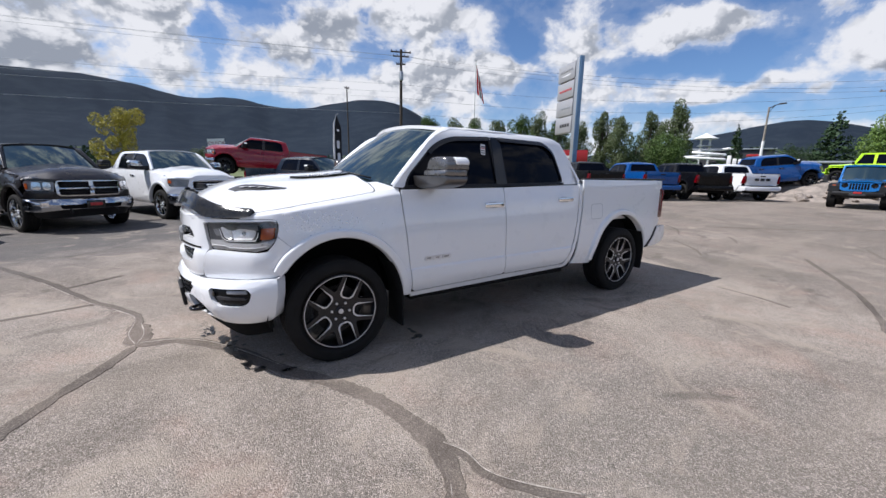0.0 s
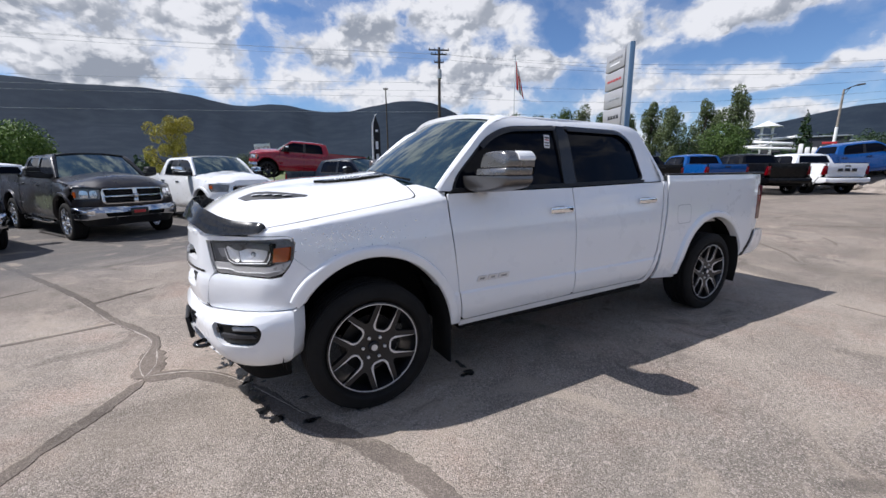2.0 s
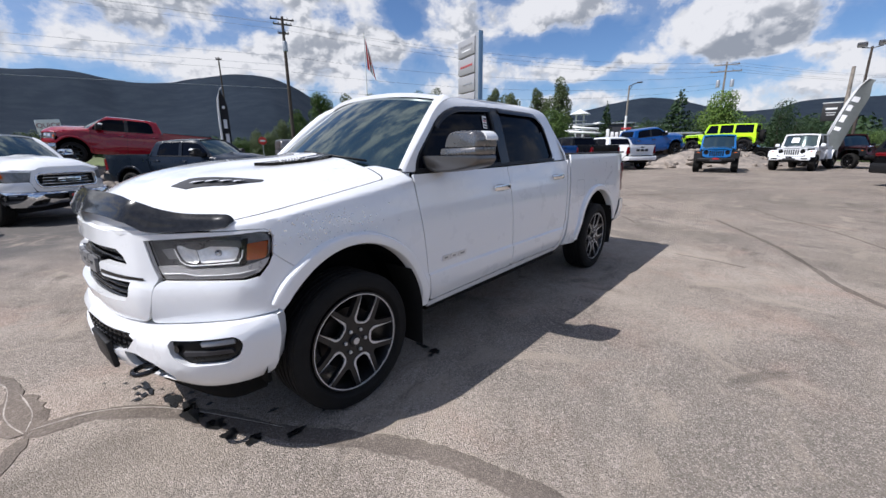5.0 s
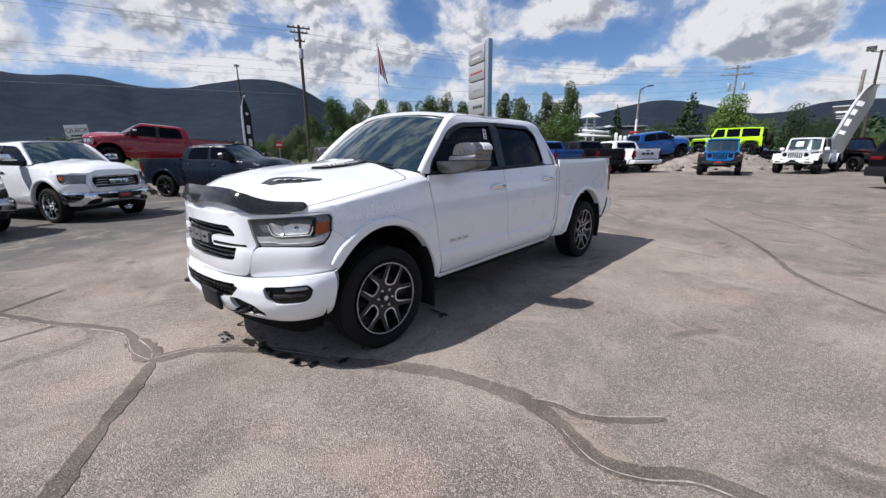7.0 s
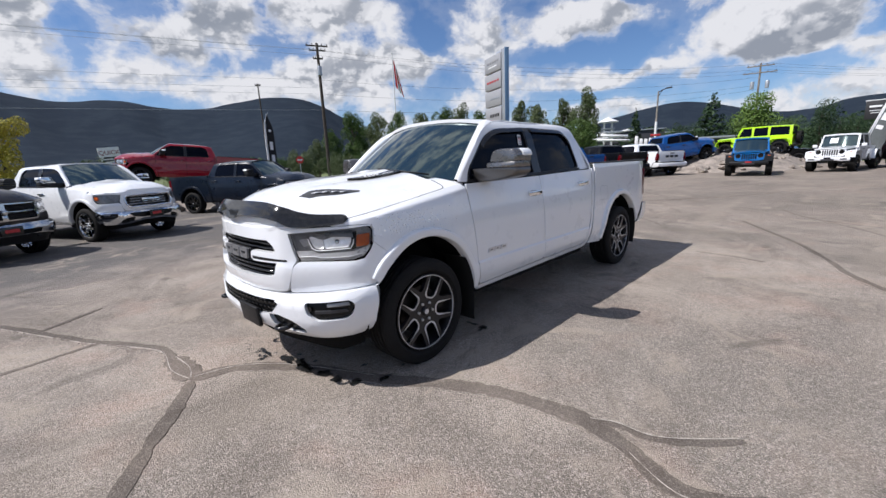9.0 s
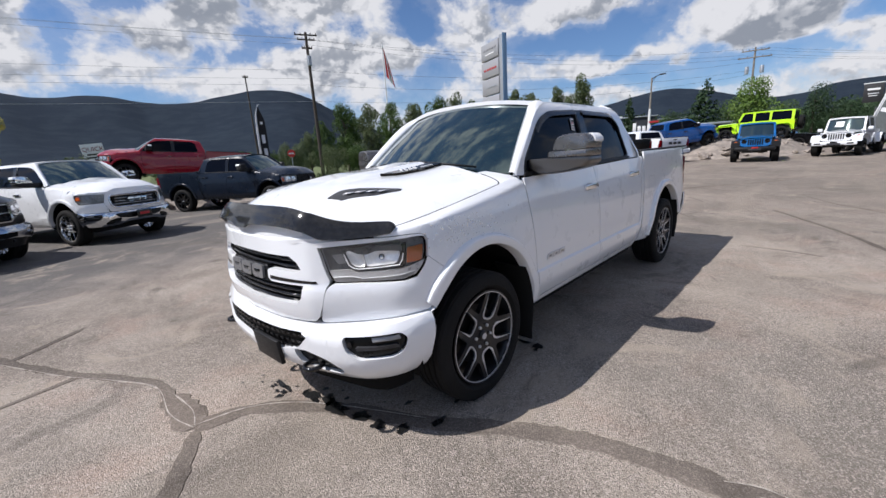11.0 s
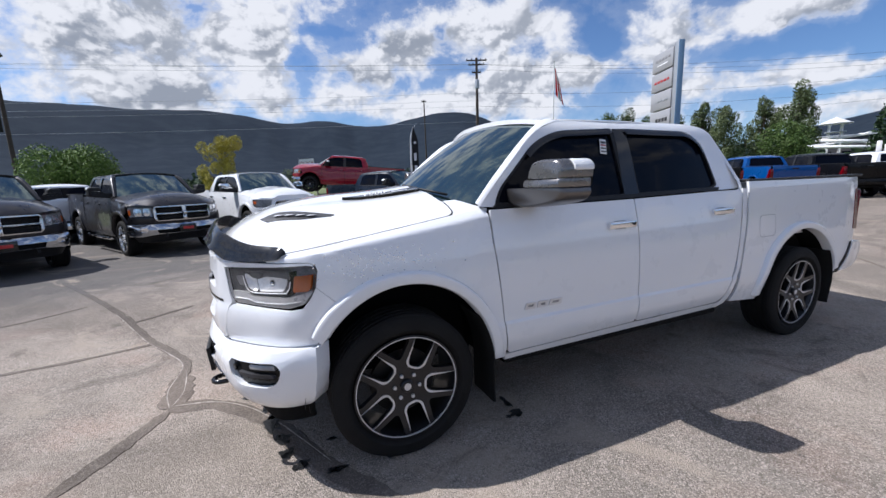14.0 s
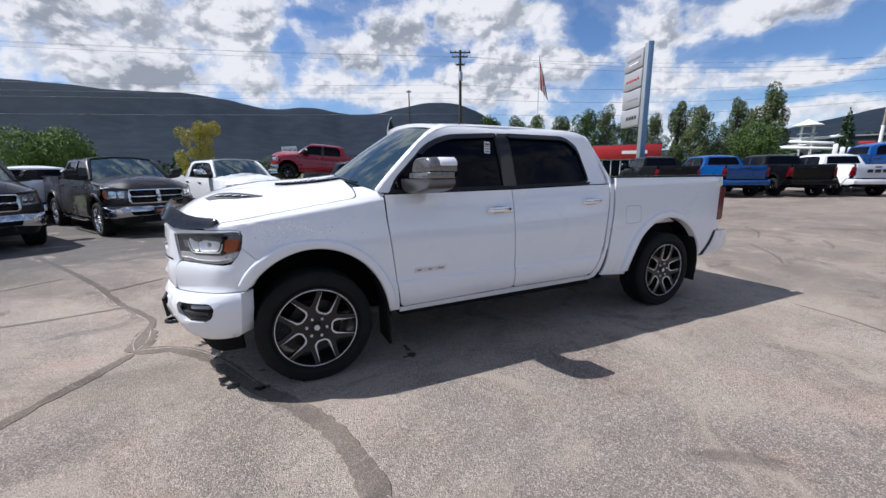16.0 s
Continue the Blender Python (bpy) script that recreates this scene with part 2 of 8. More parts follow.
    n.t.links.new(bump.outputs[0], b.inputs["Normal"])
    return m


def leaf_material(name, a, b_, dry):
    m, n, b = material(name)
    r = n.put("ShaderNodeNewGeometry").outputs["Random Per Island"]
    c = n.mix(r, rgb(*a), rgb(*b_))
    co = n.put("ShaderNodeTexCoord").outputs["Object"]
    c = n.mix(n.ramp(n.noise(co, 0.9, 3.0, 0.6), 0.5, 0.75, 0.0, 0.6), c, rgb(*dry))
    n.t.links.new(c, b.inputs["Base Color"])
    b.inputs["Roughness"].default_value = 0.6
    b.inputs["Specular IOR Level"].default_value = 0.25
    return m


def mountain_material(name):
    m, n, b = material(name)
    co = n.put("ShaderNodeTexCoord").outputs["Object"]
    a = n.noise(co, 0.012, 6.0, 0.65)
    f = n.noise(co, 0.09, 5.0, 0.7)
    # near-black blue: cloud shadow and distance haze put into the forest colour
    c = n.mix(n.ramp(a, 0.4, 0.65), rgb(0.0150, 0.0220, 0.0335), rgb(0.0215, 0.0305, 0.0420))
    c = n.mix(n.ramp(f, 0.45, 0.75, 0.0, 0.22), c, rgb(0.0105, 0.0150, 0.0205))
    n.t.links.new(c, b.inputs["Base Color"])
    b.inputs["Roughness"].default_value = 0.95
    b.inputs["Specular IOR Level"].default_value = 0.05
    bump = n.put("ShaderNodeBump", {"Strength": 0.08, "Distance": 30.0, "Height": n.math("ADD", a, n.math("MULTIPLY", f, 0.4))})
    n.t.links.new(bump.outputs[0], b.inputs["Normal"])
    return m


WHITE_PAINT = car_paint("white_paint", (0.80, 0.81, 0.825), ior=1.65)
GREY_PAINT = car_paint("charcoal_paint", (0.022, 0.020, 0.022), 0.2, 0.55)
BLACK_PAINT = car_paint("black_paint", (0.003, 0.003, 0.004), 0.0, 0.22, 1.4)
NAVY_PAINT = car_paint("navy_paint", (0.004, 0.008, 0.017), 0.0, 0.5, 1.4)
RED_PAINT = car_paint("red_paint", (0.25, 0.003, 0.014))
BLUE_PAINT = car_paint("blue_paint", (0.002, 0.064, 0.25), 0.1, 0.7)
SKY_BLUE_PAINT = car_paint("bright_blue_paint", (0.005, 0.125, 0.38), 0.1)
LIME_PAINT = car_paint("lime_paint", (0.52, 0.86, 0.02))
MAROON_PAINT = car_paint("maroon_paint", (0.055, 0.012, 0.014), 0.3)
GLOSS_BLACK = plain("gloss_black_plastic", (0.008, 0.008, 0.009), 0.12, vary=0.3)
TRIM_BLACK = plain("black_trim_plastic", (0.010, 0.010, 0.011), 0.5, vary=0.25, bump=0.25, bump_scale=300, spec=0.3)
LINER = plain("wheel_liner", (0.006, 0.006, 0.006), 0.9, vary=0.3, bump=0.4, spec=0.15)
PIT = plain("dark_opening", (0.005, 0.005, 0.005), 0.3, vary=0.3, spec=0.25)
LAMP_SMOKE = plain("smoked_lamp_housing", (0.27, 0.272, 0.28), 0.35, 0.2, vary=0.35, scale=5)
SMOKE_DARK = plain("dark_lamp_bezel", (0.125, 0.126, 0.130), 0.3, 0.2, vary=0.2, scale=5)
BUMPER_CHROME = plain("bumper_chrome", (0.50, 0.51, 0.53), 0.13, 1.0, vary=0.06)
GUIDE = plain("light_guide", (0.80, 0.81, 0.82), 0.25, vary=0.03)
LENS_BALL = plain("projector_lens", (0.42, 0.44, 0.47), 0.05, 0.9)
STRIP = plain("lamp_silver_trim", (0.47, 0.47, 0.48), 0.3, 0.4, vary=0.05, scale=4)
BEAD = plain("water_bead", (0.92, 0.93, 0.95), 0.04, 1.0, vary=0.02)
CHROME = plain("chrome", (0.78, 0.79, 0.80), 0.08, 1.0, vary=0.04)
SATIN_SILVER = plain("machined_aluminium", (0.66, 0.66, 0.67), 0.38, 0.55, vary=0.06)
DARK_WHEEL = plain("charcoal_wheel_paint", (0.016, 0.016, 0.018), 0.35, 0.2, coat=0.3, vary=0.15, spec=0.3)
BRAKE_STEEL = plain("brake_steel", (0.040, 0.038, 0.037), 0.5, 0.9, vary=0.2)
TYRE = plain("tyre_rubber", (0.0110, 0.0106, 0.0102), 0.8, vary=0.4, scale=9, bump=0.5, bump_scale=220, spec=0.22)
DARK_GLASS = plain("tinted_glass", (0.0025, 0.0035, 0.0075), 0.015, vary=0.1, spec=0.09)
SCREEN_GLASS = plain("windscreen_glass", (0.007, 0.015, 0.016), 0.012, vary=0.15, spec=1.0)
SCREEN_GLASS.node_tree.nodes["Principled BSDF"].inputs["IOR"].default_value = 1.75
SCREEN_GLASS.node_tree.nodes["Principled BSDF"].inputs["Specular Tint"].default_value = (0.80, 1.0, 1.0, 1)
LENS_CLEAR = glass("clear_lens", (0.97, 0.98, 1.0))
AMBER = plain("amber_lens", (0.50, 0.10, 0.012), 0.15, coat=1.0)
RED_LENS = plain("red_lens", (0.12, 0.0015, 0.004), 0.2, coat=0.2, spec=0.35)
LAMP_SILVER = plain("lamp_reflector", (0.75, 0.76, 0.78), 0.12, 1.0)
BOWL = plain("lamp_bowl", (0.88, 0.89, 0.91), 0.18, 0.35, vary=0.15, scale=9)
BADGE_GREY = plain("badge_grey", (0.30, 0.30, 0.31), 0.3, 0.6, vary=0.08)
BEZEL = plain("grey_bezel", (0.30, 0.30, 0.305), 0.35, 0.4)
ASPHALT = asphalt_material("worn_asphalt", (0.290, 0.250, 0.210), (0.40, 0.282, 0.225), (0.205, 0.188, 0.163))
TAR = asphalt_material("tar_sealant", (0.134, 0.112, 0.094), (0.165, 0.130, 0.105), (0.105, 0.092, 0.080), 0.25)
CRACK = plain("dusty_crack", (0.36, 0.32, 0.28), 0.95, vary=0.4, scale=20)
FLAP = plain("flap_rubber", (0.008, 0.008, 0.008), 0.7, vary=0.3, spec=0.25)
OIL = plain("oil_stain", (0.012, 0.012, 0.012), 0.3, vary=0.3, bump=0.5, bump_scale=150)
GRASS = plain("grass", (0.10, 0.125, 0.04), 0.9, vary=0.45, scale=0.8, bump=0.8, bump_scale=6)
ROCK = plain("rubble", (0.25, 0.215, 0.185), 0.9, vary=0.35, scale=2.5, bump=0.8, bump_scale=18)
MOUNTAIN = mountain_material("slope_shade_and_haze")
BARK = plain("bark", (0.09, 0.07, 0.055), 0.9, vary=0.4, scale=6, bump=0.8, bump_scale=40)
LEAF_GREEN = leaf_material("leaves_green", (0.030, 0.062, 0.014), (0.085, 0.140, 0.030), (0.11, 0.15, 0.045))
LEAF_BRIGHT = leaf_material("leaves_bright", (0.06, 0.115, 0.022), (0.15, 0.23, 0.045), (0.14, 0.19, 0.05))
LEAF_DARK = leaf_material("leaves_dark", (0.016, 0.038, 0.016), (0.040, 0.070, 0.028), (0.05, 0.075, 0.035))
LEAF_YELLOW = leaf_material("leaves_yellow", (0.351, 0.324, 0.041), (0.42, 0.36, 0.05), (0.30, 0.26, 0.05))
LEAF_SAGE = leaf_material("leaves_sage", (0.055, 0.080, 0.034), (0.140, 0.172, 0.074), (0.15, 0.17, 0.080))
POLE_WOOD = plain("pole_wood", (0.055, 0.043, 0.036), 0.9, vary=0.3, scale=5, bump=0.6, bump_scale=30)
PALE_WOOD = plain("weathered_pole_wood", (0.24, 0.21, 0.18), 0.9, vary=0.3, scale=5, bump=0.6, bump_scale=30)
STEEL = plain("painted_steel", (0.42, 0.44, 0.46), 0.4, 0.6, vary=0.1)
DARK_STEEL = plain("dark_steel", (0.05, 0.05, 0.055), 0.5, 0.4, vary=0.2)
SIGN_GREY = plain("sign_panel_grey", (0.40, 0.40, 0.41), 0.35, 0.3, vary=0.05)
SIGN_WHITE = plain("sign_white", (0.78, 0.78, 0.78), 0.45, vary=0.06)
SIGN_BLUE = plain("sign_blue_side", (0.16, 0.27, 0.40), 0.35, 0.2, vary=0.08)
SIGN_RED = plain("sign_red", (0.40, 0.020, 0.022), 0.4, vary=0.08)
INK = plain("dark_print", (0.02, 0.02, 0.022), 0.6, vary=0.1)
CLOTH_WHITE = plain("white_cloth", (0.72, 0.72, 0.73), 0.85, vary=0.08)
CLOTH_BLACK = plain("black_cloth", (0.008, 0.008, 0.010), 0.85, vary=0.2)
CLOTH_GREY = plain("grey_cloth", (0.105, 0.115, 0.115), 0.85, vary=0.15)
CLOTH_RED = plain("red_cloth", (0.60, 0.02, 0.03), 0.8, vary=0.1)
STOP_RED = plain("stop_sign_red", (0.6, 0.03, 0.03), 0.4)
INTERIOR = plain("cabin_trim", (0.03, 0.03, 0.032), 0.8, vary=0.2)

# ---- mesh helpers ----
def part(name, bm, mat, parent=None, label="", smooth=True, sharp=35.0):
    """Links a bmesh as one mesh object under a thing or a part."""
    me = bpy.data.meshes.new(name)
    bmesh.ops.recalc_face_normals(bm, faces=bm.faces[:]) if not smooth else None
    if smooth:
        lim = radians(sharp)
        for f in bm.faces:
            f.smooth = True
        for e in bm.edges:
            if len(e.link_faces) == 2:
                e.smooth = e.calc_face_angle(0.0) < lim
    bm.to_mesh(me)
    bm.free()
    me.materials.append(mat)
    ob = new(name, me)
    if parent:
        ob.parent = parent
    if label:
        tagged(ob, label)
    return ob


def thing(name, label, category, m=None, group="", kind=""):
    ob = new(name)
    ob.empty_display_size = 0.2
    if m is not None:
        ob.matrix_world = m
    return tagged(ob, label, category, group, kind)


def add_box(bm, c, s, bevel=0.0, m=None):
    """A box of size s round c, its edges broken by bevel."""
    r = bmesh.ops.create_cube(bm, size=1.0)
    vs = r["verts"]
    for v in vs:
        v.co = Vector((v.co.x * s[0], v.co.y * s[1], v.co.z * s[2]))
    if bevel:
        es = {e for v in vs for e in v.link_edges}
        out = bmesh.ops.bevel(bm, geom=list(es), offset=bevel, segments=2, affect="EDGES", profile=0.5)
        vs = list({v for f in out["faces"] for v in f.verts} | {v for v in vs if v.is_valid})
    mat = Matrix.Translation(c) @ (m if m is not None else Matrix())
    for v in vs:
        v.co = mat @ v.co
    return vs


def box(c, s, bevel=0.0, m=None):
    bm = bmesh.new()
    add_box(bm, c, s, bevel, m)
    return bm


def add_tube(bm, pts, radii, seg=10, caps=True):
    """A tube through points, with a radius at each."""
    pts = [Vector(p) for p in pts]
    if not isinstance(radii, (list, tuple)):
        radii = [radii] * len(pts)
    rings, up = [], None
    for i, p in enumerate(pts):
        d = (pts[min(i + 1, len(pts) - 1)] - pts[max(i - 1, 0)]).normalized()
        if up is None:
            up = Vector((0, 0, 1)) if abs(d.z) < 0.9 else Vector((1, 0, 0))
        a = d.cross(up).normalized()
        b = a.cross(d).normalized()
        up = b
        rings.append([bm.verts.new(p + radii[i] * (math.cos(t) * a + math.sin(t) * b)) for t in (2 * math.pi * k / seg for k in range(seg))])
    for r0, r1 in zip(rings, rings[1:]):
        for k in range(seg):
            bm.faces.new((r0[k], r0[(k + 1) % seg], r1[(k + 1) % seg], r1[k]))
    if caps:
        bm.faces.new(rings[0][::-1])
        bm.faces.new(rings[-1])
    return rings


def tube(pts, radii, seg=10):
    bm = bmesh.new()
    add_tube(bm, pts, radii, seg)
    bmesh.ops.recalc_face_normals(bm, faces=bm.faces[:])
    return bm


def lathe(profile, seg=48, axis="y", closed=False):
    """Turns (radius, along) pairs round the y axis."""
    bm = bmesh.new()
    rings = []
    for r, h in profile:
        if r < 1e-6:
            rings.append([bm.verts.new((0, h, 0))])
        else:
            rings.append([bm.verts.new((r * math.cos(t), h, r * math.sin(t))) for t in (2 * math.pi * k / seg for k in range(seg))])
    pairs = list(zip(rings, rings[1:])) + ([(rings[-1], rings[0])] if closed else [])
    for a, b in pairs:
        for k in range(seg):
            j = (k + 1) % seg
            if len(a) == 1 and len(b) == 1:
                continue
            if len(a) == 1:
                bm.faces.new((a[0], b[k], b[j]))
            elif len(b) == 1:
                bm.faces.new((a[k], b[0], a[j]))
            else:
                bm.faces.new((a[k], b[k], b[j], a[j]))
    bmesh.ops.recalc_face_normals(bm, faces=bm.faces[:])
    if axis == "z":
        bmesh.ops.rotate(bm, verts=bm.verts[:], cent=(0, 0, 0), matrix=Matrix.Rotation(radians(90), 3, "X"))
    return bm


def rounded(poly, r=0.02, n=4):
    """A polygon with its corners rounded; a point may carry its own radius as a third number."""
    out, k = [], len(poly)
    for i in range(k):
        p = Vector(poly[i][:2])
        a, b = Vector(poly[i - 1][:2]), Vector(poly[(i + 1) % k][:2])
        rr = poly[i][2] if len(poly[i]) > 2 else r
        da, db = a - p, b - p
        cut = min(rr, 0.45 * da.length, 0.45 * db.length)
        if cut < 1e-4:
            out.append(tuple(p))
            continue
        p0, p1 = p + da.normalized() * cut, p + db.normalized() * cut
        for j in range(n + 1):
            t = j / n
            q = (1 - t) ** 2 * p0 + 2 * t * (1 - t) * p + t * t * p1
            out.append(tuple(q))
    return out


def arc(cx, cz, r, a0, a1, n=14, rz=None):
    return [(cx + r * math.cos(radians(a0 + (a1 - a0) * i / n)), cz + (rz or r) * math.sin(radians(a0 + (a1 - a0) * i / n)), 0) for i in range(n + 1)]


def flat_panel(poly, holes=(), step=0.0, rows=()):
    """A flat sheet in the xy plane inside poly and outside the holes, cut into a grid of the given step."""
    bm = bmesh.new()
    for ring in (poly, *holes):
        vs = [bm.verts.new((p[0], p[1], 0)) for p in ring]
        for a, b in zip(vs, vs[1:] + vs[:1]):
            bm.edges.new((a, b))
    bmesh.ops.triangle_fill(bm, edges=bm.edges[:], use_beauty=True, use_dissolve=False)
    if step:
        xs, ys = [p[0] for p in poly], [p[1] for p in poly]
        for axis, lo, hi in ((0, min(xs), max(xs)), (1, min(ys), max(ys))):
            first = math.ceil(lo / step)
            cuts = [k * step for k in range(first, first + int((hi - lo) / step) + 2)] + (list(rows) if axis else [])
            for k in cuts:
                if not lo < k < hi - 1e-4:
                    continue
                co, no = [0, 0, 0], [0, 0, 0]
                co[axis], no[axis] = k + 1e-5, 1
                bmesh.ops.bisect_plane(bm, geom=bm.verts[:] + bm.edges[:] + bm.faces[:], plane_co=co, plane_no=no, dist=1e-6)
    return bm


def bend(bm, f, inward=None, depth=0.012, lip=0.0025):
    """Maps the flat sheet through f(a, b) and turns its rim inwards by depth along inward(a, b)."""
    flat = {v: (v.co.x, v.co.y) for v in bm.verts}
    for v, (a, b) in flat.items():
        v.co = Vector(f(a, b))
    bmesh.ops.remove_doubles(bm, verts=bm.verts[:], dist=1e-5)
    if inward is not None:
        rim = [e for e in bm.edges if len(e.link_faces) == 1]
        r = bmesh.ops.extrude_edge_only(bm, edges=rim)
        for v in [g for g in r["geom"] if isinstance(g, bmesh.types.BMVert)]:
            w = Vector(inward) if not callable(inward) else Vector(inward(v.co))
            v.co += w.normalized() * depth
    return bm


def facing(bm, toward):
    """Turns the sheet's faces so that they look along toward, as most of them should."""
    total = sum((f.normal * f.calc_area() for f in bm.faces), Vector())
    bm.normal_update()
    total = sum((f.normal * f.calc_area() for f in bm.faces), Vector())
    if total.dot(Vector(toward)) < 0:
        bmesh.ops.reverse_faces(bm, faces=bm.faces[:])
    return bm


def mirrored(bm):
    """The same mesh on the other side of the xz plane."""
    b2 = bm.copy()
    for v in b2.verts:
        v.co.y = -v.co.y
    bmesh.ops.reverse_faces(b2, faces=b2.faces[:])
    return b2


def spline(x, table):
    """Catmull-Rom through (x, y) pairs."""
    n = len(table)
    if x <= table[0][0]:
        return table[0][1]
    if x >= table[-1][0]:
        return table[-1][1]
    i = next(k for k in range(n - 1) if x <= table[k + 1][0])
    x0, y0 = table[i]
    x1, y1 = table[i + 1]
    h = x1 - x0

    def slope(k):
        if k == 0 or k == n - 1:
            a, b = (table[0], table[1]) if k == 0 else (table[-2], table[-1])
        else:
            a, b = table[k - 1], table[k + 1]
        return (b[1] - a[1]) / (b[0] - a[0])

    t = (x - x0) / h
    return (2 * t**3 - 3 * t**2 + 1) * y0 + (t**3 - 2 * t**2 + t) * h * slope(i) + (-2 * t**3 + 3 * t**2) * y1 + (t**3 - t**2) * h * slope(i + 1)


def smooth(a, b, x):
    t = min(1.0, max(0.0, (x - a) / (b - a)))
    return t * t * (3 - 2 * t)


def ground_z(x, y):
    """The lot rises a little towards the far rows."""
    return 0.2 * smooth(6, 23, x)


# ---- ground, mountains ----
def build_ground():
    bm = bmesh.new()
    rings = [0.0, 60.0, 140.0, 400.0, 1200.0, 4200.0]
    prev = None
    for r in rings:
        if r == 0:
            prev = [bm.verts.new((0, 0, -0.35))]
            continue
        ring = [bm.verts.new((r * math.cos(2 * math.pi * k / 48), r * math.sin(2 * math.pi * k / 48), -0.35)) for k in range(48)]
        for k in range(48):
            j = (k + 1) % 48
            bm.faces.new((prev[0], ring[k], ring[j]) if len(prev) == 1 else (prev[k], ring[k], ring[j], prev[j]))
        prev = ring
    tagged(part("ground", bm, GRASS), "dry green meadow reaching to the foot of the hills", "ground", kind="structure")
    # the paved lot, one sheet with a kerb-like edge
    xs = [-40, -20] + [x * 0.5 for x in range(-30, 70)] + [36, 40, 44]
    ys = [-45, -30, -20, -12, -8, -5, -2, 0, 2, 5, 8, 11, 14, 16.5, 18]
    bm = bmesh.new()
    grid = [[bm.verts.new((x, y, ground_z(x, y))) for y in ys] for x in xs]
    for i in range(len(xs) - 1):
        for j in range(len(ys) - 1):
            bm.faces.new((grid[i][j], grid[i + 1][j], grid[i + 1][j + 1], grid[i][j + 1]))
    r = bmesh.ops.extrude_edge_only(bm, edges=[e for e in bm.edges if len(e.link_faces) == 1])
    for v in [g for g in r["geom"] if isinstance(g, bmesh.types.BMVert)]:
        v.co.z = -0.45
    tagged(part("pavement", bm, ASPHALT), "worn grey asphalt car lot with tar-sealed cracks", "asphalt", kind="structure")


RIDGE = [  # azimuth and height of the skyline in degrees
    (-180, 4.5), (-140, 4.0), (-100, 4.4), (-60, 5.0), (-30, 5.2), (-14, 4.6), (-4.7, 4.5), (-1.6, 4.6), (0.5, 4.4), (2.2, 3.9), (5, 3.8), (8.2, 4.4), (10.5, 5.0), (13, 5.6), (15.2, 5.8), (18, 5.5), (20.5, 5.0), (24, 4.3),
    (30, 2.8), (42, 2.2), (52, 3.6), (58, 6.7), (60.6, 8.0), (63.4, 8.85), (66.5, 9.0), (69, 8.6), (71, 8.15), (74, 7.5), (76, 7.4), (78.5, 7.55), (82, 8.05), (84.8, 7.9), (87, 7.8), (89, 8.05), (92, 8.55), (95.8, 9.0), (99.6, 8.9), (103, 8.75), (106, 8.85), (110, 8.75), (122, 8.4), (145, 6.5), (180, 4.5)]


def soft_ridge(az):
    return spline((az + 180) % 360 - 180, RIDGE)


def build_mountains():
    bm = bmesh.new()
    prof = ((0.34, 0.0), (0.42, 0.06), (0.5, 0.15), (0.6, 0.30), (0.7, 0.50), (0.8, 0.71), (0.9, 0.9), (1.0, 1.0), (1.1, 0.93), (1.25, 0.6))
    cols = []
    n = 720
    for i in range(n):
        az = 360.0 * i / n
        far = 3300.0
        top = math.tan(radians(soft_ridge(az))) * far
        col = []
        for d, h in prof:
            x, y = far * d * math.cos(radians(az)), far * d * math.sin(radians(az))
            spur = noise.fractal(Vector((x * 0.0016, y * 0.0016, 3.0)), 0.9, 2.1, 6)
            fine = noise.fractal(Vector((x * 0.008, y * 0.008, 7.0)), 0.8, 2.1, 4)
            z = top * h * (1 + 0.16 * spur * (1 - h) * 2) + 22 * spur * min(1, h * 2) * (0.12 if h > 0.85 else 1) + 3 * fine * min(1, 3 * h)
            col.append(bm.verts.new((x, y, z - 2.0 if h else -4.0)))
        cols.append(col)
    for i in range(n):
        a, b = cols[i], cols[(i + 1) % n]
        for k in range(len(prof) - 1):
            bm.faces.new((a[k], b[k], b[k + 1], a[k + 1]))
    bmesh.ops.recalc_face_normals(bm, faces=bm.faces[:])
    tagged(part("mountain_backdrop", bm, MOUNTAIN, sharp=180), "forested mountain range, cloud shadow and distance haze in its dark blue colour", "mountains", kind="structure")


build_ground()
build_mountains()

# ---- the pickup: its outer surfaces as functions ----
# x runs from the front axle to the rear, the driver's side is at negative y; half is the half width
WAIST = ((0.36, 0.90), (0.42, 0.935), (0.50, 0.966), (0.57, 0.974), (0.62, 0.976), (0.69, 0.976), (0.80, 0.976), (0.95, 0.970), (1.08, 0.955), (1.18, 0.936), (1.27, 0.914), (1.34, 0.894), (1.42, 0.872))
FENDER = ((0.36, 0.93), (0.42, 0.955), (0.58, 0.985), (0.74, 0.995), (0.95, 0.988), (1.08, 0.972), (1.16, 0.957), (1.23, 0.940), (1.30, 0.921), (1.36, 0.904))
BEDSIDE = ((0.36, 0.93), (0.50, 0.965), (0.64, 0.988), (0.80, 0.982), (0.95, 0.974), (1.10, 0.962), (1.25, 0.950), (1.36, 0.940), (1.43, 0.925))
NOSE_UP = ((0.0, -0.968, 0.0), (0.32, -0.950, 0.297), (0.64, -0.888, 0.532), (0.80, -0.832, 0.620), (1.13, -0.686, 0.786), (1.33, -0.576, 0.890), (1.53, -0.446, 0.958), (1.70, -0.300, 0.988), (2.0, 0.0, 0.988))
NOSE_LOW = ((0.0, -1.006, 0.0), (0.33, -0.983, 0.302), (0.61, -0.930, 0.503), (0.98, -0.835, 0.755), (1.20, -0.745, 0.878), (1.36, -0.640, 0.953), (1.52, -0.510, 0.990), (1.64, -0.400, 1.000), (2.0, 0.0, 1.0))
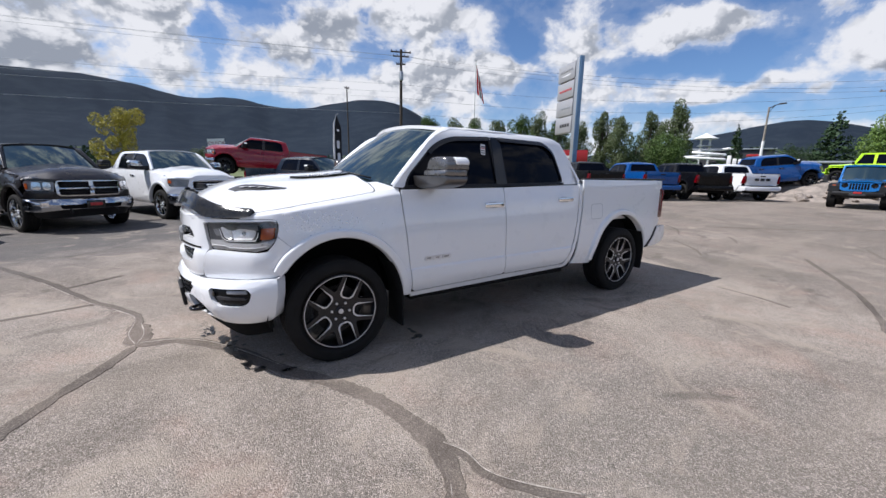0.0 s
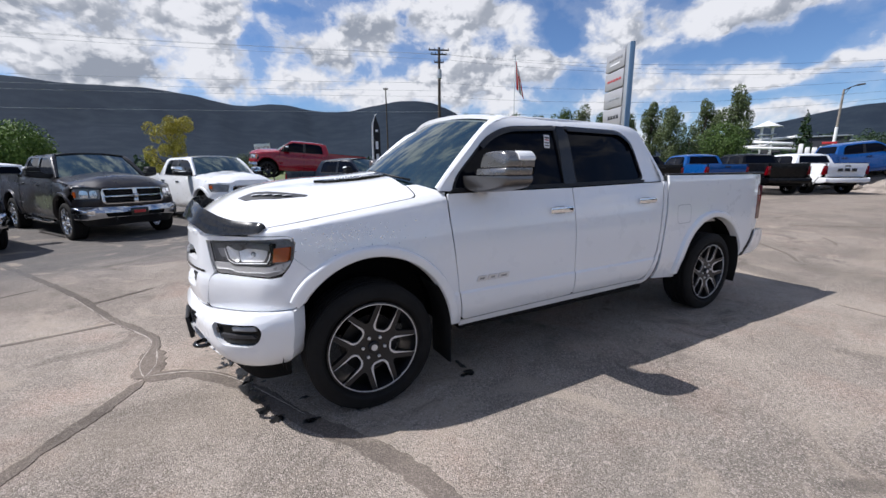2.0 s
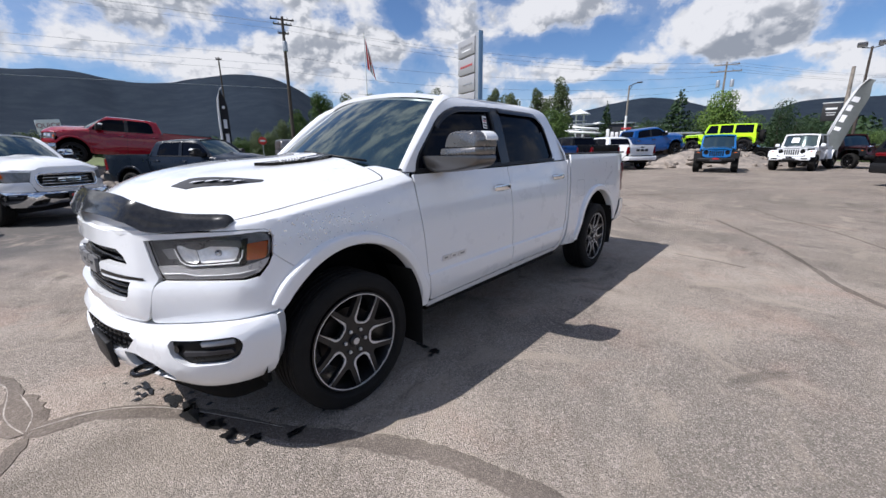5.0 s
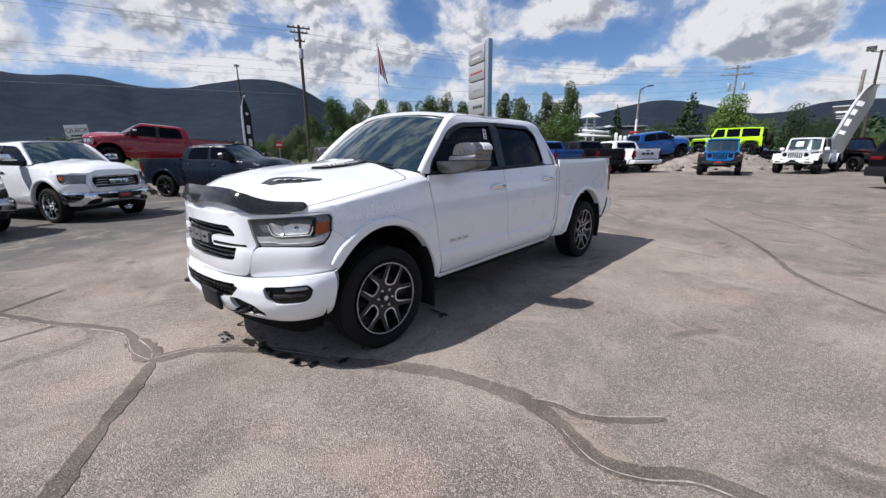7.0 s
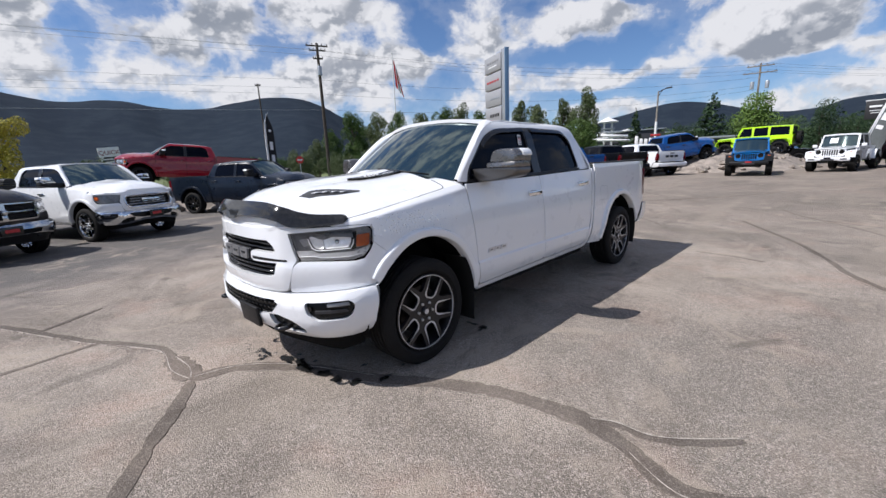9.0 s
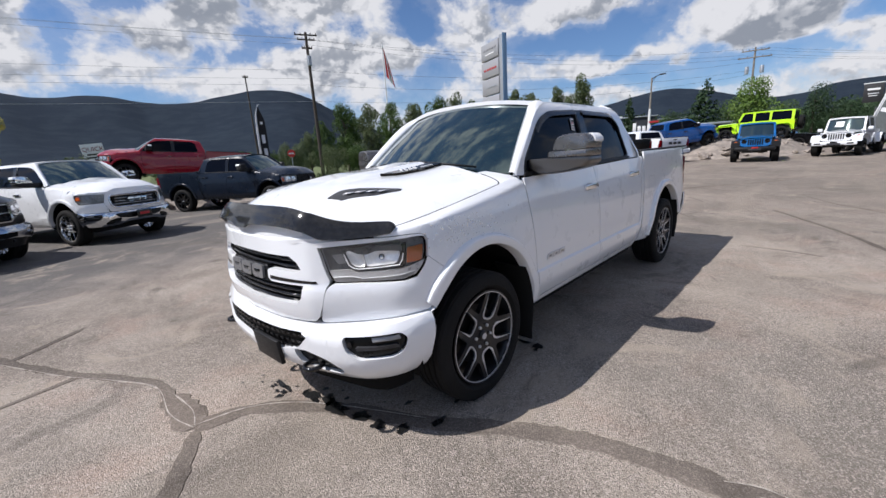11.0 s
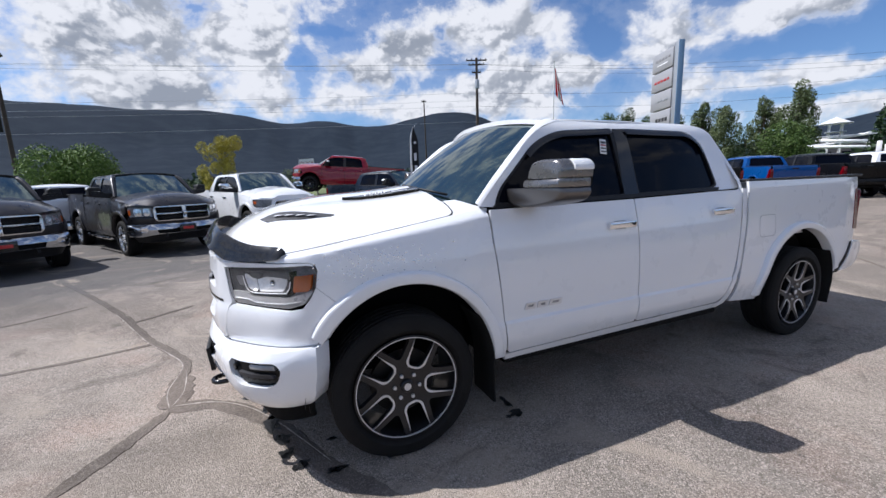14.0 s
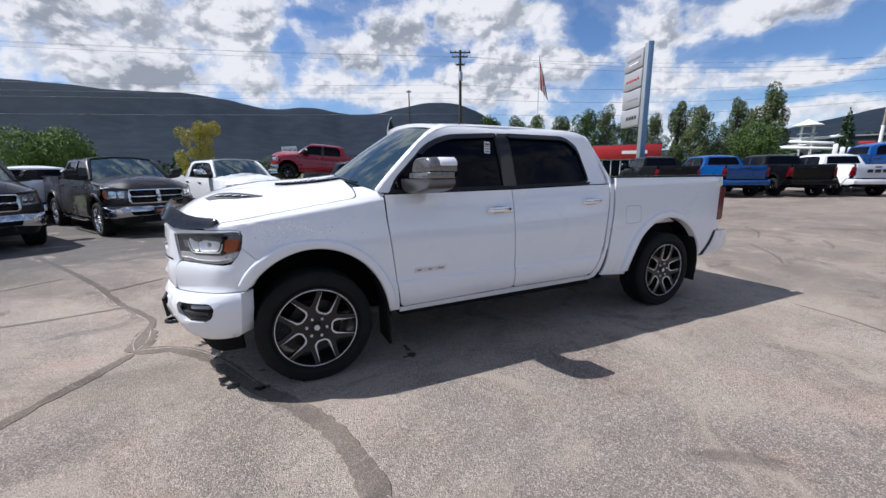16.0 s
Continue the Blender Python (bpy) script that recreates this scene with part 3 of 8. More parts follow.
SEAM = ((0.0, 0.6965), (0.8, 0.6985), (1.1, 0.7020), (1.3, 0.7125), (1.55, 0.730), (1.7, 0.7315))
SHAPE_UP = ((0.69, -0.014), (0.705, -0.006), (0.735, 0.005), (0.79, 0.013), (0.85, 0.016), (0.885, 0.010), (0.909, 0.0), (1.2, 0.0))
SHAPE_LOW = ((0.39, -0.060), (0.43, -0.024), (0.49, 0.0), (0.58, 0.010), (0.65, 0.011), (0.685, 0.002), (0.705, -0.007), (0.722, -0.020), (0.73, -0.030))
FRONT_ARCH, REAR_ARCH, ARCH_Z = 0.012, 3.652, 0.42
ARCHES = {FRONT_ARCH: (0.517, 0.552), REAR_ARCH: (0.545, 0.552)}  # half length and height of the openings


def half(x, z):
    """Half width of the body side at x, z."""
    a, b, c = spline(z, FENDER), spline(z, WAIST), spline(z, BEDSIDE)
    w = a + (b - a) * smooth(0.3, 0.8, x) if x < 1.6 else b + (c - b) * smooth(2.5, 2.9, x)
    # the crease low on the doors: a narrow ledge with a swell below it
    if 0.46 < z < 0.70:
        w += 0.012 * smooth(0.46, 0.57, z) * (1 - smooth(0.650, 0.668, z)) * smooth(0.40, 0.64, x) * (1 - smooth(2.62, 2.85, x))
    w -= 0.05 * smooth(4.2, 4.75, x) ** 2
    return w


def along(table, q):
    return spline(q, [(a, b) for a, b, _ in table]), spline(q, [(a, c) for a, _, c in table])


def nose(q, z):
    """The front end, unrolled: q runs from the middle round the corner and on along the side (x = q - 2)."""
    s, q = (1 if q >= 0 else -1), abs(q)
    if q > 1.70:
        return Vector((q - 2.0, s * half(q - 2.0, z), z))
    seam = spline(q, SEAM)
    up = smooth(seam - 0.002, seam + 0.002, z)
    xu, yu = along(NOSE_UP, q)
    xl, yl = along(NOSE_LOW, q)
    lean = 0.10 * max(0.0, z - 0.95) * (1 - smooth(1.2, 1.7, q))
    tuck = 0.16 * max(0.0, 0.52 - z)
    x = (xl + tuck) + (xu + lean - xl - tuck) * up
    y = yl + (yu - yl) * up
    # outward swell of the panels over their height
    a0, b0 = along(NOSE_UP if up > 0.5 else NOSE_LOW, max(0.0, q - 0.02))
    a1, b1 = along(NOSE_UP if up > 0.5 else NOSE_LOW, q + 0.02)
    t = Vector((a1 - a0, b1 - b0)).normalized()
    o = up * spline(z, SHAPE_UP) * (1 - smooth(1.30, 1.62, q)) + (1 - up) * spline(z + 0.73 - seam if z > 0.65 else z, SHAPE_LOW)
    x, y = x - t.y * o, y + t.x * o
    k = smooth(1.0, 1.70, q)
    y += k * (half(x, z) - (half(x, 0.95) * up + half(x, 0.6) * (1 - up)))
    w = smooth(1.60, 1.70, q)
    return Vector((x + (q - 2.0 - x) * w, s * (y + (half(q - 2.0, z) - y) * w), z))


HOOD_EDGE = ((-1.1, 1.115), (-0.6, 1.163), (-0.2, 1.222), (0.34, 1.302), (0.6, 1.335))


def hood_lead(y):
    """Where the hood's front edge lies."""
    y = abs(y)
    return -0.948 + 0.068 * (y / 0.53) ** 2 if y < 0.53 else -0.88 + 0.75 * (y - 0.53) + 0.55 * (y - 0.53) ** 2


HOOD_LINE = ((-0.66, 0.788), (-0.55, 0.838), (-0.40, 0.868), (-0.20, 0.882), (0.10, 0.880), (0.30, 0.872), (0.60, 0.866))


def hood_z(x, y):
    y = abs(y)
    w = spline(x, HOOD_LINE)
    e = spline(x, HOOD_EDGE)
    t = min(1.0, max(0.0, (x - hood_lead(min(y, 0.80))) / 0.42))
    rise = (0.168 - 0.062 * smooth(-0.6, 0.3, x)) * (1 - min(1.0, y / w) ** 3.5) * (1 - (1 - t) ** 2.6)
    bulge = 0.026 * smooth(0.66, 0.42, y) * smooth(-0.88, -0.45, x) + 0.030 * smooth(0.30, 0.14, y) * smooth(-0.75, -0.15, x)
    return e + rise + bulge


def shoulder_foot(q):
    """The height at which the fender starts to turn over towards the hood."""
    x = nose(q, 1.13).x
    return max(spline(x, HOOD_EDGE) - 0.024 - 0.022 * smooth(-0.6, 0.35, x), 1.131)


def fender_at(q, z):
    """The fender's skin on the driver's side; above the shoulder's foot z runs over it to the hood's edge."""
    zb = shoulder_foot(q)
    f = nose(-q, min(z, zb))
    if z <= zb:
        return f
    d = (f - nose(-q, zb - 0.02)) / 0.02
    h = Vector((f.x, -spline(f.x, HOOD_LINE) - 0.0055, spline(f.x, HOOD_EDGE)))
    c = f + d * min(0.014, (h.z - f.z) * 0.6)
    t = min(1.0, (z - zb) / 0.10)
    return f * (1 - t) ** 2 + c * (2 * t * (1 - t)) + h * t * t


def windscreen(u, v):
    """u across (-1..1), v up (0..1)."""
    b = Vector((0.27 + 0.27 * u * u, 0.845 * u, 1.395 - 0.05 * u * u))
    t = Vector((1.01 + 0.09 * u * u, 0.655 * u, 1.895 - 0.055 * u * u))
    p = b + (t - b) * v
    p.z += 0.035 * math.sin(math.pi * v) * 0.6
    return p


GREEN = ((1.30, 0.902), (1.40, 0.868), (1.55, 0.832), (1.70, 0.790), (1.80, 0.752), (1.85, 0.712), (1.88, 0.66))


def green(x, z):
    w = spline(z, GREEN)
    return w - 0.03 * smooth(2.2, 2.85, x) * smooth(1.35, 1.8, z)


def roof_z(x, y):
    return 1.925 - 0.062 * (abs(y) / 0.70) ** 2.6 - 0.030 * ((x - 1.65) / 0.9) ** 2


def sides(name, bm, mat, parent, label=""):
    """A panel of the driver's side and its twin."""
    other = mirrored(bm)
    return part(name, bm, mat, parent, label), part(name, other, mat, parent, label)


CREASE = (0.646, 0.652, 0.656, 0.661, 0.666, 0.671)


def side_panel(poly, holes=(), step=0.06, f=half, depth=0.018):
    bm = flat_panel(poly, holes, step, CREASE if step < 0.05 else ())
    bend(bm, lambda x, z: (x, -f(x, z), z), (0, 1, 0), depth)
    return facing(bm, (0, -1, 0))


def nose_panel(poly, holes=(), step=0.05, depth=0.02, out=0.0):
    bm = flat_panel(poly, holes, step)

    def f(q, z):
        p = nose(q, z)
        if out:
            n = (nose(q + 0.02, z) - nose(q - 0.02, z)).cross(Vector((0, 0, 1)))
            p = p - n.normalized() * out
        return p

    bend(bm, f, lambda p: (0.9 - max(0, p.x + 0.6), -p.y * 0.9, 0), depth)
    return facing(bm, (-1, -0.001, 0))


def nose_out(q, z, out):
    """A point off the front surface along its plan normal."""
    n = (nose(q + 0.02, z) - nose(q - 0.02, z)).cross(Vector((0, 0, 1))).normalized()
    return nose(q, z) - n * out


def arc_pts(cx, cz, r, n=12):
    return [(cx + r * math.cos(2 * math.pi * k / n), cz + r * math.sin(2 * math.pi * k / n)) for k in range(n)]


def both_q(poly):
    """A polygon across the middle from the points of its half at positive q, listed from the top round to the bottom."""
    return list(poly) + [(-p[0],) + tuple(p[1:]) for p in reversed(poly) if abs(p[0]) > 1e-6]


def flip_q(poly):
    return [(-p[0],) + tuple(p[1:]) for p in poly]


GLASS_F, GLASS_R = [], []
ARCH_F = arc(FRONT_ARCH, ARCH_Z, ARCHES[FRONT_ARCH][0] + 0.016, 180, 0, 22, ARCHES[FRONT_ARCH][1] + 0.016)
ARCH_R_PTS = arc(REAR_ARCH, ARCH_Z, ARCHES[REAR_ARCH][0] + 0.016, 180, 0, 22, ARCHES[REAR_ARCH][1] + 0.016)


def build_shell(car, paint, fine, kind, trim):
    """The painted panels that all the pickups share."""
    st = 0.032 if fine else 0.16
    # front fender, from the headlamp to the door
    fen = [(1.708, 0.908), (1.648, 0.944), (1.554, 1.014), (1.570, 1.090), (1.560, 1.116), (1.528, 1.1295), (1.45, 1.1325), (1.20, 1.1315)]
    fen += [(1.20 + 0.06 * k, shoulder_foot(1.20 + 0.06 * k) + 0.10) for k in range(23)]
    fen += [(2.54, 1.335), (2.545, 1.15), (2.60, 0.66), (2.63, 0.43), (2.56, 0.43)]
    fen += [(2 + x, z) for x, z, _ in ARCH_F[::-1] if x > FRONT_ARCH or z > 0.914]
    bm = flat_panel(fen, (), st)
    bend(bm, fender_at, (0, 1, -0.3), 0.02)
    facing(bm, (0, -1, 0))
    sides("fender", bm, paint, car)
    # doors
    low, mid = 0.455, 1.30
    door_f = rounded([(0.555, 1.318, 0.01), (1.685, 1.325, 0.01), (1.68, low + 0.02, 0.03), (0.64, low, 0.03), (0.605, 0.66, 0.05), (0.555, 1.15, 0.05)])
    door_r = rounded([(1.693, 1.325, 0.01), (2.800, 1.345, 0.01), (2.792, 1.15, 0.2), (2.722, 0.72, 0.2), (2.60, low + 0.02, 0.08), (1.688, low + 0.02, 0.03)])
    df = sides("front_door", side_panel(door_f, (), st), paint, car)
    dr = sides("rear_door", side_panel(door_r, (), st), paint, car)
    sill = [(0.63, 0.447), (1.7, 0.467), (2.60, 0.467), (2.740, 0.72), (2.806, 1.15), (2.812, 1.352), (2.862, 1.352), (2.850, 1.10), (2.787, 0.75), (2.70, 0.50), (2.66, 0.445), (2.6, 0.425), (0.63, 0.405)]
    sides("rocker_panel", side_panel(sill, (), st), paint, car)
    # bed side with the rear arch
    bed = [(2.886, 1.405), (4.665, 1.392), (4.655, 1.29), (4.60, 1.28), (4.53, 0.90), (4.60, 0.89), (4.55, 0.79), (4.47, 0.775), (4.24, 0.49)] + [(x, z) for x, z, _ in ARCH_R_PTS[::-1]] + [(2.735, 0.455), (2.770, 0.55), (2.818, 0.80), (2.874, 1.10)]
    sides("bed_side", side_panel(bed, (), st), paint, car)
    # cab frame round the side windows
    frame_out = rounded([(0.50, 1.338, 0.01), (0.60, 1.44, 0.2), (0.93, 1.765, 0.25), (1.15, 1.846, 0.3), (1.7, 1.868, 0.2), (2.45, 1.855, 0.2), (2.645, 1.82, 0.10), (2.745, 1.62, 0.1), (2.86, 1.36, 0.01), (2.80, 1.352, 0.0), (0.7, 1.327, 0.0)], n=6)
    glass_f = rounded([(0.60, 1.342, 0.03), (0.655, 1.44, 0.05), (0.93, 1.700, 0.12), (1.12, 1.775, 0.12), (1.60, 1.800, 0.02), (1.64, 1.352, 0.02)], n=5)
    glass_r = rounded([(1.735, 1.354, 0.02), (1.70, 1.800, 0.02), (2.36, 1.790, 0.10), (2.50, 1.70, 0.06), (2.585, 1.388, 0.05), (2.52, 1.366, 0.03)], n=5)
    global GLASS_F, GLASS_R
    GLASS_F, GLASS_R = glass_f, glass_r
    sides("cab_frame", side_panel(frame_out, (glass_f, glass_r), st, green, 0.03), paint, car)
    for name, poly in (("front_window", glass_f), ("rear_window", glass_r)):
        bm = flat_panel(poly, (), 0.12)
        bend(bm, lambda x, z: (x, -green(x, z) + 0.012, z))
        sides(name, facing(bm, (0, -1, 0)), DARK_GLASS, car, "dark tinted side glass")
    # black frame trim round the glass
    if fine:
        for poly in (glass_f, glass_r):
            c = Vector((sum(p[0] for p in poly) / len(poly), sum(p[1] for p in poly) / len(poly)))
            inner = [tuple(c + (Vector(p) - c) * 0.955) for p in poly]
            bm = flat_panel([tuple(c + (Vector(p) - c) * 1.012) for p in poly], (inner,), 0.12)
            bend(bm, lambda x, z: (x, -green(x, z) - 0.004, z), (0, 1, 0), 0.016)
            sides("window_trim", facing(bm, (0, -1, 0)), TRIM_BLACK, car)
    belt = [(0.575, 1.326), (1.64, 1.334), (2.58, 1.350), (2.60, 1.372), (1.64, 1.358), (0.605, 1.350)]
    bm = flat_panel(belt, (), 0.12)
    bend(bm, lambda x, z: (x, -green(x, z) - 0.009, z), (0, 1, 0), 0.03)
    sides("belt_moulding", facing(bm, (0, -1, 0)), TRIM_BLACK, car)
    pil = [(1.612, 1.35), (1.612, 1.802), (1.722, 1.802), (1.745, 1.352)]
    bm = flat_panel(pil, (), 0.12)
    bend(bm, lambda x, z: (x, -green(x, z) - 0.006, z), (0, 1, 0), 0.02)
    sides("door_pillar", facing(bm, (0, -1, 0)), GLOSS_BLACK, car)
    # roof, windscreen, back wall
    edge = [(0.985 + 0.09 * (y / 0.655) ** 2, y) for y in (i * 0.075 for i in range(-9, 10))]
    poly = edge + [(1.15, 0.705), (1.7, 0.712), (2.45, 0.70), (2.60, 0.66), (2.64, 0.4), (2.65, 0.0), (2.64, -0.4), (2.60, -0.66), (2.45, -0.70), (1.7, -0.712), (1.15, -0.705)]
    bm = flat_panel(poly, (), 0.09 if fine else 0.25)
    bend(bm, lambda x, y: (x, y, roof_z(x, y) - 0.06 * smooth(2.45, 2.66, x) ** 2), (0, 0, -1), 0.03)
    part("roof", facing(bm, (0, 0, 1)), paint, car)
    bm = flat_panel([(-1, 0), (1, 0), (1, 1), (-1, 1)], (), 0.125)
    bend(bm, windscreen, (1, 0, -0.4), 0.006)
    part("windscreen", facing(bm, (-1, 0, 0.5)), SCREEN_GLASS, car, "raked windscreen reflecting the clouds")
    for s in (1, -1):
        bm = bmesh.new()
        prev = None
        for i in range(15):
            t = i / 14
            a = windscreen(0.965, t) + Vector((-0.008, 0, 0.006))
            z = 1.335 + 0.516 * t
            x = spline(z, [(1.335, 0.498), (1.44, 0.598), (1.60, 0.762), (1.74, 0.92), (1.80, 1.01), (1.851, 1.17)])
            b = Vector((x, green(x, z) + 0.001, z))
            mid = (a + b) / 2 + Vector((-0.018, 0.012, 0.016))
            row = [bm.verts.new((p.x, s * p.y, p.z)) for p in (a + Vector((0.02, 0, -0.02)), a, a * 0.7 + b * 0.3 + Vector((-0.014, 0.006, 0.012)), mid, a * 0.3 + b * 0.7 + Vector((-0.012, 0.012, 0.012)), b)]
            if prev:
                for k in range(len(row) - 1):
                    bm.faces.new((prev[k], prev[k + 1], row[k + 1], row[k]))
            prev = row
        part("windscreen_pillar", facing(bm, (-1, s * 0.5, 0.5)), paint, car, sharp=60)
    back = rounded([(-0.70, 1.80, 0.06), (0.70, 1.80, 0.06), (0.90, 1.36, 0.02), (0.93, 0.7, 0.02), (-0.93, 0.7, 0.02), (-0.90, 1.36, 0.02)])
    hole = rounded([(-0.62, 1.76), (0.62, 1.76), (0.72, 1.42), (-0.72, 1.42)], 0.05)
    bm = flat_panel(back, (hole,), 0.2)
    bend(bm, lambda y, z: (2.685 + 0.165 * smooth(1.85, 1.35, z), y, z + 0.02), (-1, 0, 0), 0.04)
    part("cab_back", facing(bm, (1, 0, 0)), paint, car)
    bm = flat_panel(hole, (), 0.2)
    bend(bm, lambda y, z: (2.675 + 0.165 * smooth(1.85, 1.35, z), y, z + 0.02), (-1, 0, 0), 0.006)
    part("back_window", facing(bm, (1, 0, 0)), DARK_GLASS, car, "dark rear cab window")
    # hood
    lead = [(hood_lead(y), y) for y in (i * 0.08 for i in range(-10, 11))]
    rail = [(x, spline(x, HOOD_LINE)) for x in (-0.60, -0.52, -0.44, -0.34, -0.20, -0.05, 0.10, 0.22)]
    rear = rounded([(0.22, spline(0.22, HOOD_LINE), 0.0), (0.350, 0.869, 0.055), (0.362, 0.72, 0.03), (0.335, 0.40, 0.0), (0.315, 0.0, 0.0)], n=6)[1:-1]
    side_r = rail[:-1] + rear
    poly = lead + side_r + [(0.315, 0.0)] + [(x, -y) for x, y in side_r[::-1]]
    bm = flat_panel(poly, (), 0.045 if fine else 0.15)
    bend(bm, lambda x, y: (x, y, hood_z(x, y)), (0, 0, -1), 0.02)
    part("hood", facing(bm, (0, 0, 1)), paint, car)
    if fine:
        # thin black tube along the hood's edge draws the shade in the gap
        for s in (1, -1):
            run = [(x, s * (y + 0.003), hood_z(x, y) - 0.0005) for x, y in [(x0, spline(x0, HOOD_LINE)) for x0 in [-0.64 + 0.04 * k for k in range(24)] if x0 < 0.29] + [p for p in rear if p[1] > 0.70 and p[0] > 0.29]]
            part("hood_gap_shade", tube(run, 0.0032, 6), LINER, car)
    for s in (1, -1):
        cap = rounded([(0.22, spline(0.22, HOOD_LINE) + 0.004, 0.0), (0.3565, 0.8745, 0.058), (0.3685, 0.72, 0.0)], n=6)[1:]
        cap += [(0.372, 0.66), (0.44, 0.68), (0.50, 0.80), (0.54, 0.845), (0.555, 0.872), (0.34, 0.8765)]
        bm = flat_panel([(x, s * y) for x, y in cap], (), 0.05)
        bend(bm, lambda x, y: (x, y, hood_z(x, y) - 0.002), (0, 0, -1), 0.02)
        part("cowl_corner", facing(bm, (0, 0, 1)), paint, car)
    bm = flat_panel([(0.33, -0.66), (0.30, 0.0), (0.33, 0.66), (0.6, 0.72), (0.6, -0.72)], (), 0.14)
    bend(bm, lambda x, y: (x, y, 1.385 - 0.05 * (y / 0.84) ** 2 - 0.028), (0, 0, -1), 0.02)
    part("cowl", facing(bm, (0, 0, 1)), TRIM_BLACK, car)
    # dark hull behind the panel gaps, cabin and wheel housings
    for nm, c, d in (("cabin_floor", (1.65, 0, 0.88), (2.2, 1.80, 0.90)), ("bed_frame", (3.75, 0, 0.80), (1.80, 1.50, 0.22)), ("engine_bay", (-0.18, 0, 0.82), (1.15, 1.08, 0.60)), ("inner_fender", (0.0, 0, 1.03), (0.9, 1.62, 0.15)),
                     ("radiator_support", (-0.62, 0, 0.74), (0.32, 1.10, 0.62)), ("bulkhead", (0.42, 0, 1.10), (0.5, 1.66, 0.3)), ("rear_frame", (3.70, 0, 0.50), (1.9, 1.0, 0.2))):
        part(nm, box(c, d, 0.04), LINER, car)
    for s in (1, -1):
        for cx, (rx, rz) in ARCHES.items():
            bm = bmesh.new()
            prev = None
            for i in range(19):
                a = math.pi * i / 18
                z = ARCH_Z + (rz + 0.022) * math.sin(a) if 0 < i < 18 else ARCH_Z - 0.02
                row = [bm.verts.new((cx + (rx + 0.022) * math.cos(a), s * y, z)) for y in (0.965, 0.55)]
                if prev:
                    bm.faces.new((prev[0], row[0], row[1], prev[1]))
                prev = row
            part("wheel_housing", bm, LINER, car)
        part("inner_wheel_wall", box((0.03, s * 0.53, 0.70), (1.12, 0.05, 0.72), 0.02), LINER, car)
    build_flares(car, paint, 30 if fine else 12)
    # bed: rail caps, inner walls, floor, tailgate
    for s in (1, -1):
        bm = bmesh.new()
        add_box(bm, (3.785, s * 0.885, 1.410), (1.76, 0.085, 0.02), 0.006)
        part("bed_rail_cap", bm, TRIM_BLACK, car)
        bm = box((3.775, s * 0.82, 1.15), (1.72, 0.03, 0.50), 0.008)
        part("bed_inner_wall", bm, paint if fine else LINER, car)
    part("bed_floor", box((3.775, 0, 0.92), (1.73, 1.64, 0.04), 0.01), LINER, car)
    part("bed_front_wall", box((2.92, 0, 1.16), (0.03, 1.66, 0.50), 0.008), paint, car)
    gate = rounded([(-0.80, 1.385), (0.80, 1.385), (0.80, 0.80), (-0.80, 0.80)], 0.02)
    bm = flat_panel(gate, (), 0.2)
    bend(bm, lambda y, z: (4.665 + 0.05 * smooth(0.85, 1.25, z) - 0.02 * smooth(1.25, 1.39, z), y, z), (-1, 0, 0), 0.06)
    tail = part("tailgate", facing(bm, (1, 0, 0)), paint, car)
    part("tailgate_handle", box((4.724, 0, 1.27), (0.012, 0.24, 0.05), 0.004), GLOSS_BLACK, tail)
    for s in (1, -1):
        lamp = rounded([(4.535, 0.905), (4.61, 1.285), (4.68, 1.275), (4.655, 0.895)], 0.02)
        bm = flat_panel(lamp, (), 0.06)
        bend(bm, lambda x, z: (x, s * (half(x, z) + 0.004), z), (0, -s, 0), 0.1)
        part("tail_lamp", facing(bm, (0, s, 0)), RED_LENS, car, "tall red tail lamp")
        part("tail_lamp_rear", box((4.69, s * 0.855, 1.085), (0.03, 0.13, 0.37), 0.012), RED_LENS, car)
        end = rounded([(4.315, 0.515), (4.515, 0.775), (4.80, 0.765), (4.85, 0.70), (4.83, 0.56), (4.6, 0.515)], 0.03)
        bm = flat_panel(end, (), 0.05)
        bend(bm, lambda x, z: (x, s * (half(x, z) + 0.012 - 0.35 * max(0.0, x - 4.70) ** 1.2), z), (0, -s, 0), 0.10)
        part("bumper_corner", facing(bm, (0, s, 0)), paint if kind == "new" else trim, car)
        strip = [(4.245, 0.505), (4.315, 0.505), (4.52, 0.785), (4.475, 0.785)]
        bm = flat_panel(strip, (), 0.06)
        bend(bm, lambda x, z: (x, s * (half(x, z) + 0.006), z), (0, -s, 0), 0.08)
        part("bumper_trim", facing(bm, (0, s, 0)), TRIM_BLACK, car)
    part("rear_bumper", box((4.77, 0, 0.645), (0.16, 1.66, 0.22), 0.04), paint if paint is WHITE_PAINT and kind == "new" else trim, car)
    part("bumper_step", box((4.745, 0, 0.752), (0.17, 1.3, 0.012), 0.004), TRIM_BLACK, car)
    return df, dr


